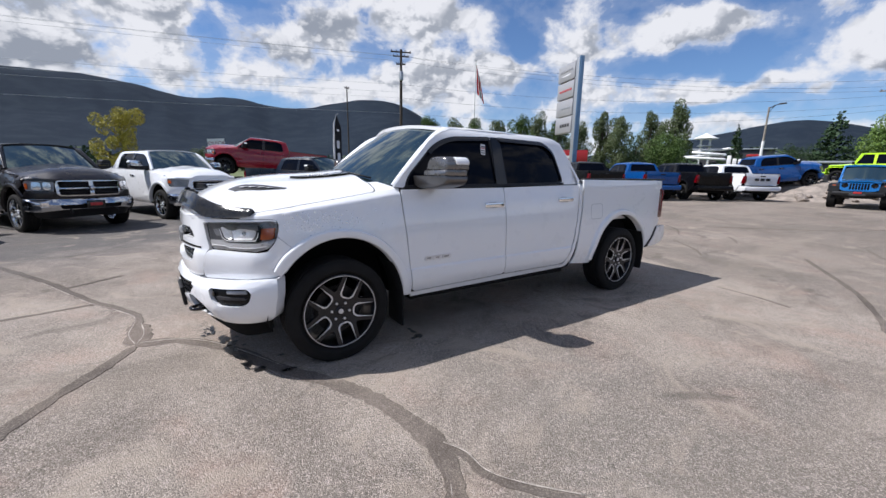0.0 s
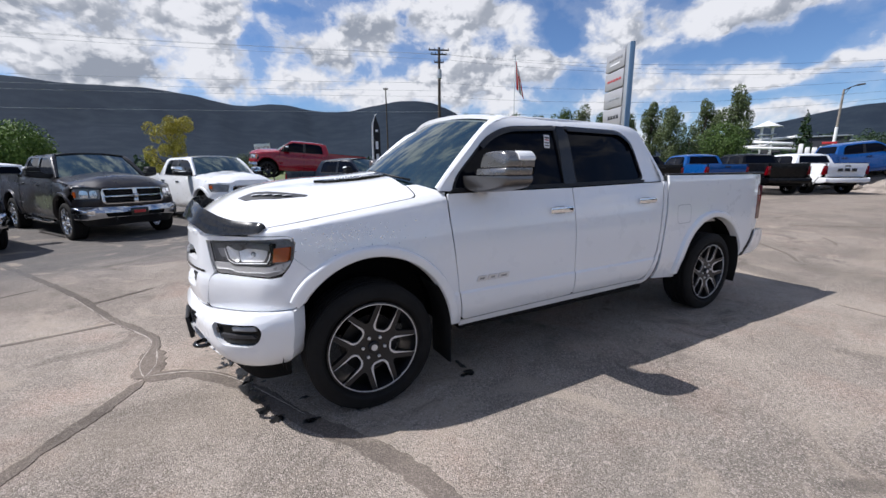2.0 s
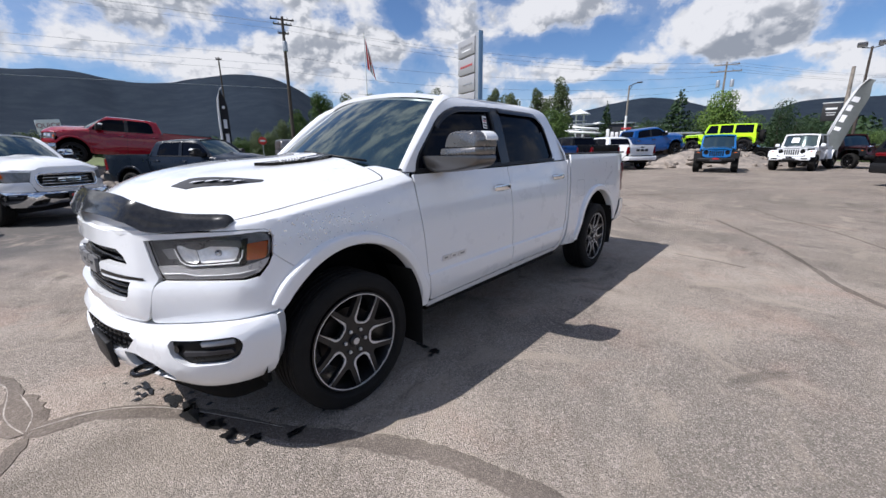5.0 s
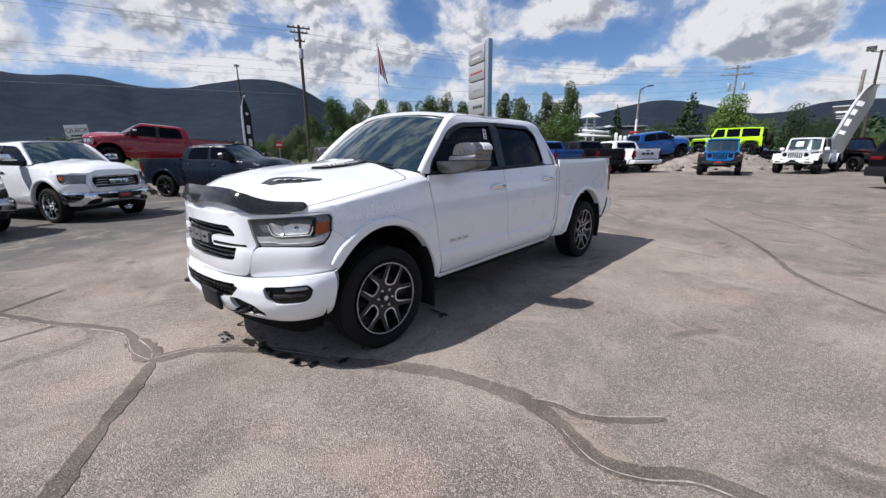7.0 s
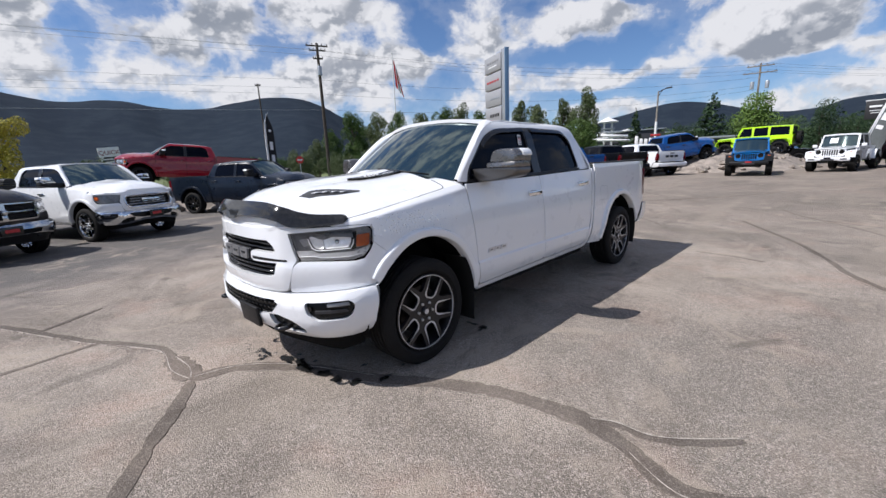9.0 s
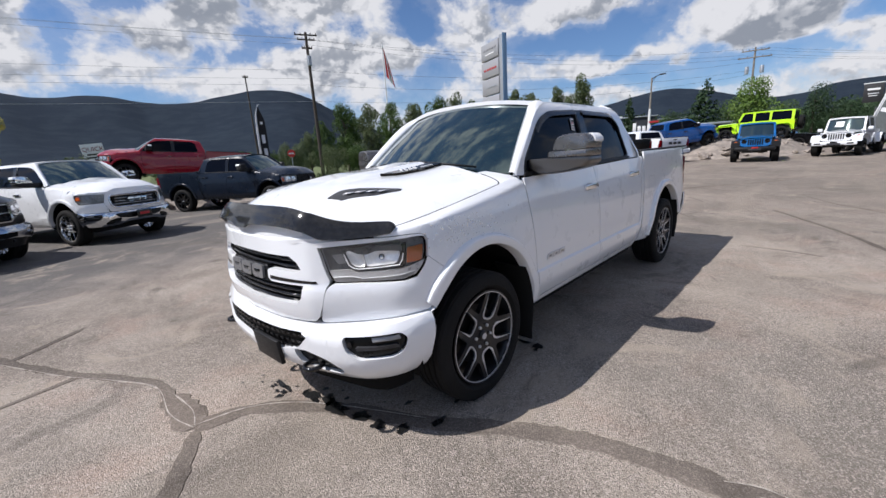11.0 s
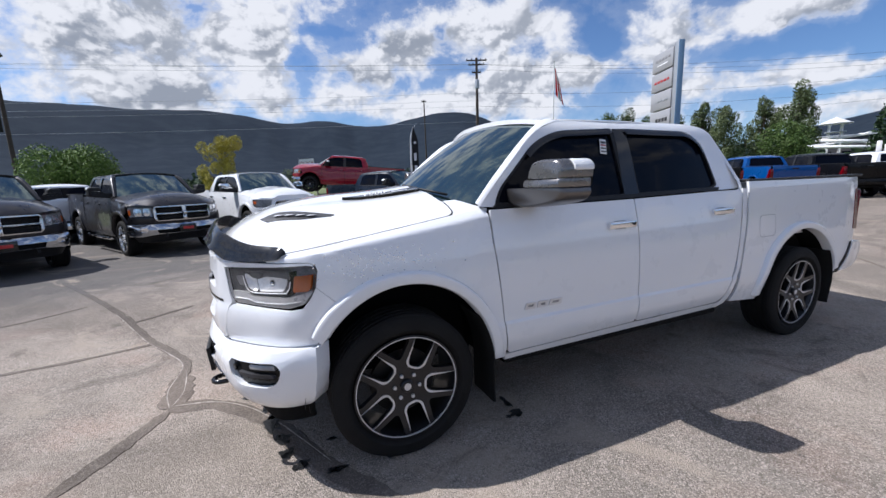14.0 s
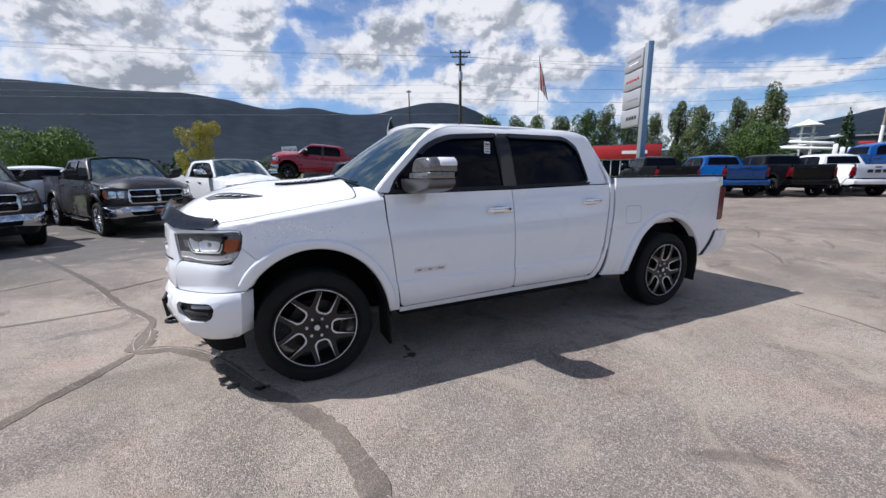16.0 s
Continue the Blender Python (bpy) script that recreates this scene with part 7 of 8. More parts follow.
SEAMS = [
    ([(-2.6, -1.95), (-2.07, -1.09), (-1.90, -0.78), (-1.68, -0.40), (-1.5, -0.11), (-1.36, 0.16)], 0.125),
    ([(-1.36, 0.20), (-1.10, 0.13), (-0.88, -0.06), (-0.69, -0.36), (-0.45, -0.85), (-0.22, -1.22), (-0.05, -1.54), (0.04, -1.88), (0.075, -2.18), (0.0, -2.46), (-0.12, -2.70), (-0.07, -2.91), (0.06, -3.09), (0.09, -3.28), (0.05, -3.7), (0.2, -4.3)], 0.150),
    ([(0.09, -2.22), (0.15, -2.35), (0.155, -2.51), (0.24, -2.66), (0.44, -2.89)], 0.075),
    ([(-1.33, 0.22), (-1.39, 0.50), (-1.37, 0.96), (-1.56, 1.35), (-1.80, 1.75), (-2.06, 2.30), (-2.40, 3.02), (-3.11, 4.31), (-3.84, 5.56)], 0.095),
    ([(-2.16, 2.50), (-1.89, 2.71), (-1.61, 2.95)], 0.07),
    ([(-3.6, 1.42), (-2.79, 1.47), (-2.5, 1.49), (-2.19, 1.54), (-1.72, 1.66)], 0.06),
    ([(-1.38, 0.20), (-1.34, 0.40), (-1.37, 0.72)], 0.22),
    ([(8.45, -1.70), (6.80, -2.52), (6.05, -2.84), (5.10, -3.15), (4.63, -3.28), (3.96, -3.62), (3.35, -4.07)], 0.085),
    ([(10.66, -2.13), (9.25, -2.79), (8.53, -3.72)], 0.06),
    ([(5.0, -1.62), (4.92, -2.10), (4.77, -2.48)], 0.035),
    ([(8.43, 0.62), (7.74, -0.11), (7.15, -0.52)], 0.06),
    ([(11.5, 1.2), (13.5, -1.0), (15.5, -2.2), (17.0, -4.5)], 0.07),
    ([(-5.5, 3.9), (-4.6, 3.3), (-3.6, 3.1), (-2.9, 3.6)], 0.05),
    ([(13.84, 2.01), (13.3, 1.45), (12.87, 1.04)], 0.06),
    ([(10.07, 0.14), (9.6, -0.18), (9.21, -0.35)], 0.05),
    ([(10.89, 2.06), (10.2, 1.40), (9.31, 0.92)], 0.05),
    ([(9.44, -2.69), (8.1, -3.5), (6.71, -4.08)], 0.055),
]


def build_seams():
    pav = bpy.data.objects["pavement"]
    for i, (pts, w) in enumerate(SEAMS):
        part("tar_seam", ribbon(pts, 0.86 * w, 0.004 + 0.0006 * (i % 4), i + 1), TAR, pav)
    for i, (k, a, b, off) in enumerate(((1, 0, 5, 0.03), (1, 9, 14, -0.03), (3, 0, 7, -0.03), (6, 0, 3, 0.03), (2, 0, 5, 0.02))):
        run = [(x + off, y + off * 0.6) for x, y in SEAMS[k][0][a:b]]
        part("crack", ribbon(run, 0.0065, 0.0068, 40 + i, 0.9), CRACK, pav)


def blot(x, y, rx, ry, seed, z=0.009):
    bm = bmesh.new()
    c = bm.verts.new((x, y, z))
    ring = []
    for k in range(28):
        a = 2 * math.pi * k / 28
        r = 0.75 + 0.55 * noise.noise(Vector((math.cos(a) * 1.6, math.sin(a) * 1.6, seed))) + 0.22 * noise.noise(Vector((math.cos(a) * 5, math.sin(a) * 5, seed + 3)))
        ring.append(bm.verts.new((x + rx * r * math.cos(a), y + ry * r * math.sin(a), z)))
    for k in range(28):
        bm.faces.new((c, ring[k], ring[(k + 1) % 28]))
    return facing(bm, (0, 0, 1))


def build_stains():
    pav = bpy.data.objects["pavement"]
    spots = [(-0.70, -0.30, 0.07, 0.14), (-0.66, -0.52, 0.06, 0.07), (-0.58, -0.80, 0.07, 0.04), (-0.40, -0.92, 0.08, 0.028), (-0.64, -0.66, 0.05, 0.06), (-0.74, -0.08, 0.05, 0.10), (-0.80, 0.20, 0.03, 0.13),
             (0.73, -0.90, 0.05, 0.05), (0.74, -0.76, 0.025, 0.09), (0.67, -0.92, 0.03, 0.02)]
    rnd = random.Random(31)
    for _ in range(26):
        t = rnd.random()
        r = rnd.uniform(0.006, 0.026) * (1.3 - 0.5 * t)
        spots.append((-0.92 + 0.75 * t + rnd.gauss(0, 0.05), 0.45 - 1.45 * t + rnd.gauss(0, 0.05), r * rnd.uniform(0.8, 1.8), r))
    for i, (x, y, rx, ry) in enumerate(spots):
        part("fluid_stain", blot(x, y, rx, ry, i * 1.7), OIL, pav)


# ---- mounds of gravel and boulders ----
def mound_h(x, y):
    a = 1.02 * smooth(5.6, 3.0, math.hypot((x - 33.0) * 0.85, (y - 3.4) * 0.95))
    b = 0.92 * smooth(3.4, 1.4, math.hypot((x - 4.0) * 0.62, y - 19.2))
    return a, b


def stone_mesh(r, seed):
    bm = bmesh.new()
    bmesh.ops.create_icosphere(bm, subdivisions=1, radius=r)
    rnd = random.Random(seed)
    s = Vector((rnd.uniform(0.8, 1.3), rnd.uniform(0.7, 1.1), rnd.uniform(0.55, 0.85)))
    for v in bm.verts:
        k = 1 + 0.35 * noise.noise(v.co / r * 1.3 + Vector((seed * 3.1, 0, 0)))
        v.co = Vector((v.co.x * s.x, v.co.y * s.y, v.co.z * s.z)) * k
    me = bpy.data.meshes.new("stone")
    for f in bm.faces:
        f.smooth = False
    bm.to_mesh(me)
    bm.free()
    me.materials.append(ROCK)
    return me


def build_mound(name, label, x0, x1, y0, y1, which, stones, size):
    bm = bmesh.new()
    nx, ny = 48, 48
    rows = []
    for i in range(nx + 1):
        row = []
        for j in range(ny + 1):
            x, y = x0 + (x1 - x0) * i / nx, y0 + (y1 - y0) * j / ny
            h = mound_h(x, y)[which]
            g = ground_z(x, y) if y < 17.5 else -0.2
            z = g + h * (1 + 0.10 * noise.noise(Vector((x * 0.9, y * 0.9, 2)))) + 0.12 * min(1, h * 2) * noise.fractal(Vector((x * 2.2, y * 2.2, 4)), 0.8, 2.0, 4) - 0.05
            row.append(bm.verts.new((x, y, z)))
        rows.append(row)
    for i in range(nx):
        for j in range(ny):
            bm.faces.new((rows[i][j], rows[i + 1][j], rows[i + 1][j + 1], rows[i][j + 1]))
    ob = tagged(part(name, bm, ROCK, sharp=180), label, "mound", kind="structure")
    rnd = random.Random(which + 5)
    kinds = [stone_mesh(1.0, k) for k in range(7)]
    done = 0
    while done < stones:
        x, y = rnd.uniform(x0, x1), rnd.uniform(y0, y1)
        h = mound_h(x, y)[which]
        if h < 0.06 or (which == 0 and x > 34.0):
            continue
        r = rnd.uniform(*size) * (1.25 if h < 0.5 else 0.8)
        st = new("boulder", rnd.choice(kinds))
        g = ground_z(x, y) if y < 17.5 else -0.2
        st.parent = ob
        st.matrix_basis = pose(x, y, g + h + 0.2 * r - 0.03, rnd.uniform(-25, 25), rnd.uniform(-25, 25), rnd.uniform(0, 360)) @ Matrix.Diagonal((r, r, r, 1))
        done += 1


# ---- plants ----
def leaf_cloud(blobs, count, size, seed, flat=0.5):
    """Many small leaf clumps on and in a set of ellipsoids (centre, radii)."""
    rng = np.random.default_rng(seed)
    vol = np.array([b[1][0] * b[1][1] * b[1][2] for b in blobs]) ** 0.67
    pick = rng.choice(len(blobs), count, p=vol / vol.sum())
    cen = np.array([b[0] for b in blobs])[pick]
    rad = np.array([b[1] for b in blobs])[pick]
    d = rng.normal(size=(count, 3))
    d /= np.linalg.norm(d, axis=1, keepdims=True)
    r = rng.uniform(0.55, 1.08, (count, 1)) ** 0.6
    p = cen + d * r * rad
    u = rng.normal(size=(count, 3))
    u /= np.linalg.norm(u, axis=1, keepdims=True)
    w = np.cross(u, d + 0.6 * rng.normal(size=(count, 3)))
    w /= np.linalg.norm(w, axis=1, keepdims=True) + 1e-9
    s = size * rng.uniform(0.6, 1.4, (count, 1))
    verts = np.stack([p - u * s * 0.5, p + w * s * flat, p + u * s * 0.5, p - w * s * flat], 1).reshape(-1, 3)
    faces = np.arange(count * 4).reshape(-1, 4)
    me = bpy.data.meshes.new("crown")
    me.from_pydata(verts.tolist(), [], faces.tolist())
    return me


def crown_part(tree, me, mat, name="crown"):
    me.materials.append(mat)
    ob = new(name, me)
    ob.parent = tree
    return ob


def build_tree(label, x, y, z, h, w, leaf, seed, form="round", leaves=1600, category="tree"):
    tree = thing("tree", label, category, pose(x, y, z))
    rnd = random.Random(seed)
    if form == "conifer":
        part("trunk", tube([(0, 0, 0), (0.05, 0, h * 0.5), (0, 0.03, h * 0.97)], [0.035 * h * 0.5, 0.02 * h * 0.5, 0.01], 7), BARK, tree)
        blobs = []
        for k in range(16):
            t = k / 15
            rr = w * 0.5 * (1 - t) ** 0.8 + 0.06
            for j in range(4):
                a = rnd.uniform(0, 6.28)
                blobs.append(((rr * 0.55 * math.cos(a), rr * 0.55 * math.sin(a), h * (0.10 + 0.88 * t) - 0.1 * rr), (rr * 0.62, rr * 0.62, 0.05 * h)))
        crown_part(tree, leaf_cloud(blobs, leaves, 0.045 * h, seed, 0.3), leaf)
        return tree
    if form == "bush":
        part("trunk", tube([(0, 0, 0), (0.1, 0, h * 0.3), (0.1, 0.1, h * 0.55)], [0.08, 0.06, 0.03], 7), BARK, tree)
        blobs = [((rnd.uniform(-0.34, 0.34) * w, rnd.uniform(-0.3, 0.3) * w, h * rnd.uniform(0.25, 0.72)), (w * rnd.uniform(0.16, 0.26), w * rnd.uniform(0.16, 0.26), h * rnd.uniform(0.16, 0.27))) for _ in range(20)]
        crown_part(tree, leaf_cloud(blobs, leaves * 5, 0.019 * max(h, w * 0.7), seed, 0.35), leaf)
        return tree
    top = 0.93 * h
    part("trunk", tube([(0, 0, 0), (0.02 * h, 0, 0.35 * h), (0.01 * h, 0.02 * h, 0.65 * h), (0, 0, top)], [0.022 * h, 0.017 * h, 0.011 * h, 0.004 * h], 8), BARK, tree)
    blobs = []
    n = {"round": 18, "poplar": 40, "sparse": 36}[form]
    for k in range(n):
        if form == "poplar":
            t = 0.22 + 0.76 * (k + rnd.random()) / n
            spread = w * 0.5 * (math.sin(min(1.0, t * 1.02) * math.pi * 0.96) ** 0.8 + 0.06)
        elif form == "sparse":
            t = 0.35 + 0.62 * rnd.random()
            spread = w * 0.5 * (1.1 - 0.4 * t)
        else:
            t = 0.30 + 0.64 * (k + rnd.random()) / n
            spread = w * 0.5 * math.sin(min(1.0, (t - 0.18) / 0.82) * math.pi) ** 0.55
        a = rnd.uniform(0, 6.28)
        q = spread * rnd.uniform(0.15, 0.80 if form == "round" else 0.95)
        c = (q * math.cos(a), q * math.sin(a), t * h)
        s = {"round": 0.215, "poplar": 0.125, "sparse": 0.105}[form] * rnd.uniform(0.65, 1.35)
        blobs.append((c, (s * w * 1.15, s * w * 1.15, s * (w + h) * 0.5)))
        if k % (3 if form == "round" else 5) == 0:
            limb = tube([(0, 0, max(0.18, t - 0.22) * h), (c[0] * 0.5, c[1] * 0.5, (t - 0.08) * h), c], [0.009 * h, 0.006 * h, 0.002 * h], 5)
            part("limb", limb, BARK, tree)
    crown_part(tree, leaf_cloud(blobs, int(leaves * {"round": 3.2, "poplar": 2.6, "sparse": 2.4}[form]), {"round": 0.030, "poplar": 0.025, "sparse": 0.019}[form] * (w + h) * 0.5, seed, 0.38), leaf)
    return tree


def polar(az, d, eye=(-1.0, -3.2)):
    return eye[0] + d * math.cos(radians(az)), eye[1] + d * math.sin(radians(az))


def plant(label, az, d, top_el, w_deg, leaf, seed, form, leaves=1600, category="tree", z=-0.35):
    x, y = polar(az, d)
    h = 1.5 + d * math.tan(radians(top_el)) - z
    return build_tree(label, x, y, z, h, d * radians(w_deg), leaf, seed, form, leaves, category)


def build_plants():
    plant("rounded green shrub beyond the parked trucks", 107.2, 22, 5.4, 10.0, LEAF_BRIGHT, 3, "bush", 9000, "shrub")
    plant("young tree with sparse yellow-green leaves", 93.8, 25, 5.5, 5.8, LEAF_YELLOW, 11, "sparse", 5200)
    # the row behind the sign
    for k, (az, el, w, d) in enumerate(((57.3, 6.9, 4.2, 62), (54.0, 6.6, 4.5, 66), (51.2, 6.8, 3.6, 60), (47.8, 6.4, 4.6, 64), (44.6, 6.9, 4.6, 58), (42.2, 7.1, 4.2, 60), (39.8, 6.2, 4.0, 63), (37.0, 5.9, 3.6, 60), (60.3, 4.6, 3.6, 60), (62.3, 3.4, 3.2, 55))):
        plant("leafy tree in the row along the road", az, d, el, w, LEAF_SAGE if k % 2 else LEAF_GREEN, 20 + k, "poplar", 4200)
    plant("tall slender poplar behind the lot", 34.2, 64, 7.3, 3.0, LEAF_SAGE, 41, "poplar", 4200)
    plant("tall slender poplar behind the lot", 32.0, 62, 6.8, 4.0, LEAF_SAGE, 42, "poplar", 4200)
    plant("tall dark tree with a ragged crown", 28.6, 66, 7.2, 3.4, LEAF_SAGE, 43, "poplar", 4200)
    plant("tall dark tree with a ragged crown", 25.9, 66, 8.0, 4.4, LEAF_SAGE, 44, "poplar", 4200)
    plant("broad green tree in front of the poplars", 26.6, 56, 4.5, 4.6, LEAF_GREEN, 45, "round", 2600)
    plant("broad green tree behind the trucks", 30.0, 70, 4.2, 3.6, LEAF_DARK, 46, "round", 1600)
    plant("small dark spruce tree far off", 19.8, 80, 5.6, 2.2, LEAF_DARK, 47, "conifer", 1700)
    plant("large dark spruce tree far off", 11.7, 92, 6.7, 4.8, LEAF_DARK, 48, "conifer", 2600)
    plant("bright green round tree beside the pole", 7.3, 55, 5.5, 4.4, LEAF_BRIGHT, 49, "round", 2800)
    plant("low green tree in the distance", 16.0, 95, 2.6, 3.5, LEAF_GREEN, 50, "round", 1200)
    plant("low dark tree in the distance", 13.4, 100, 3.0, 3.2, LEAF_DARK, 51, "round", 1200)
    plant("dark round tree in the distance", 2.2, 85, 4.1, 3.2, LEAF_DARK, 52, "round", 1500)
    plant("dark round tree in the distance", -0.6, 95, 2.9, 3.0, LEAF_DARK, 53, "round", 1200)
    plant("green shrub beside the leaning banner", -4.6, 44, 1.9, 3.6, LEAF_GREEN, 54, "bush", 2600, "shrub")
    plant("dark tree at the edge of the view", -10.5, 80, 3.6, 4.2, LEAF_DARK, 55, "round", 1500)
    for k, (az, el, w, d) in enumerate(((4.6, 3.0, 3.0, 90), (0.8, 2.6, 2.6, 84), (-2.6, 2.5, 2.8, 92), (9.3, 3.4, 3.0, 98), (14.8, 3.2, 2.6, 90), (-7.2, 2.0, 2.6, 88))):
        plant("dark green tree in the belt beyond the lot", az, d, el, w, LEAF_GREEN if k % 3 == 0 else LEAF_DARK, 90 + k, "round", 1300)
    for k, (az, el, w, d) in enumerate(((64.6, 2.9, 3.4, 46), (67.2, 2.5, 3.0, 48), (59.4, 2.6, 3.4, 44), (56.4, 2.6, 3.6, 44), (86.0, 2.6, 2.6, 40), (79, 1.6, 3, 44), (98.5, 1.0, 4, 42), (71, 1.6, 3, 46), (90.5, 1.8, 4, 46))):
        plant("wild green brush beyond the lot", az, d, el, w, LEAF_GREEN if k % 2 else LEAF_SAGE, 70 + k, "bush", 2600, "brush")
    # far woods at the foot of the hills, one mass
    blobs = []
    rnd = random.Random(9)
    for k in range(900):
        az = rnd.uniform(-30, 135)
        d = rnd.uniform(170, 420)
        x, y = polar(az, d)
        h = rnd.uniform(5, 11) * (1.25 if -12 < az < 30 else 0.8)
        blobs.append(((x, y, h * 0.4 - 1), (h * rnd.uniform(0.35, 0.7), h * rnd.uniform(0.35, 0.7), h * 0.6)))
    for k in range(260):
        az = rnd.uniform(-16, 36) if k % 4 else rnd.uniform(36, 72)
        d = rnd.uniform(105, 165)
        x, y = polar(az, d)
        h = rnd.uniform(3.2, 6.4)
        blobs.append(((x, y, h * 0.42 - 0.6), (h * rnd.uniform(0.35, 0.7), h * rnd.uniform(0.35, 0.7), h * 0.55)))
    me = leaf_cloud(blobs, 84000, 1.35, 77, 0.45)
    me.name = "far_woods"
    me.materials.append(LEAF_DARK)
    tagged(new("far_woods", me), "dark mixed woods along the foot of the hills", "forest", kind="stuff")
    # grass tufts along the far edge of the lot
    rng = np.random.default_rng(5)
    n = 9000
    az = np.radians(rng.uniform(52, 112, n))
    d = rng.uniform(25, 60, n)
    x, y = -1.0 + d * np.cos(az), -3.2 + d * np.sin(az)
    keep = (y > 18.6) | (x < -42)
    x, y = x[keep], y[keep]
    h = rng.uniform(0.15, 0.55, len(x))
    t = rng.uniform(0, np.pi, len(x))
    w = 0.10
    v = np.stack([np.stack([x - w * np.cos(t), y - w * np.sin(t), np.full_like(x, -0.36)], 1), np.stack([x + w * np.cos(t), y + w * np.sin(t), np.full_like(x, -0.36)], 1), np.stack([x + 0.12 * np.sin(t * 7), y, h - 0.35], 1)], 1).reshape(-1, 3)
    me = bpy.data.meshes.new("tall_grass")
    me.from_pydata(v.tolist(), [], np.arange(len(v)).reshape(-1, 3).tolist())
    me.materials.append(LEAF_SAGE)
    tagged(new("tall_grass", me), "tall dry grass along the edge of the lot", "grass", kind="stuff")


# ---- poles, wires, lamps ----
def pole_pos(az, d, eye):
    return eye[0] + d * math.cos(radians(az)), eye[1] + d * math.sin(radians(az))


def build_utility_pole(label, x, y, h, lean=0.0, arms=((0.97, 2.4),), cans=(), wood=None, turn=30.0, r=0.16):
    wood = wood or POLE_WOOD
    pole = thing("utility_pole", label, "utility pole", pose(x, y, -0.35, 0, lean, 0) @ pose(0, 0, 0, 0, 0, turn))
    part("shaft", tube([(0, 0, 0), (0, 0, h * 0.5), (0, 0, h)], [r, r * 0.85, r * 0.65], 10), wood, pole)
    for t, w in arms:
        arm = part("crossarm", box((0, 0.12, h * t), (w, 0.11, 0.13), 0.01), wood, pole)
        for k in (-0.46, -0.22, 0.22, 0.46):
            part("insulator", lathe([(0.0, 0.16), (0.035, 0.14), (0.05, 0.06), (0.03, 0.0)], 8, "z"), DARK_STEEL, arm).location = (k * w, 0.12, h * t + 0.06)
    for t, dx in cans:
        can = part("transformer", lathe([(0.0, 0.95), (0.20, 0.93), (0.23, 0.85), (0.23, 0.02), (0.0, 0.0)], 14, "z"), STEEL, pole)
        can.location = (dx, -0.30 if dx == 0 else 0, h * t)
    return pole


def build_flood_lamp(label, x, y, h, r=0.09):
    p = thing("light_pole", label, "light pole", pose(x, y, -0.35))
    part("shaft", tube([(0, 0, 0), (0, 0, h)], [r * 1.3, r * 0.8], 10), POLE_WOOD, p)
    part("bracket", tube([(0, -0.55, h - 0.02), (0, 0, h - 0.12), (0, 0.55, h - 0.02)], 0.035, 6), DARK_STEEL, p)
    for s in (-1, 1):
        head = part("lamp_head", box((0, 0, 0), (0.34, 0.55, 0.26), 0.03), DARK_STEEL, p)
        head.matrix_basis = pose(-0.12, s * 0.55, h + 0.16, 0, -32, 0)
        part("lamp_glass", box((-0.175, 0, 0.0), (0.01, 0.46, 0.18), 0.0), STEEL, head)
    return p


def wire(a, b, sag, r=0.010):
    a, b = Vector(a), Vector(b)
    return tube([a + (b - a) * t - Vector((0, 0, sag * 4 * t * (1 - t))) for t in [i / 16 for i in range(17)]], r, 5)


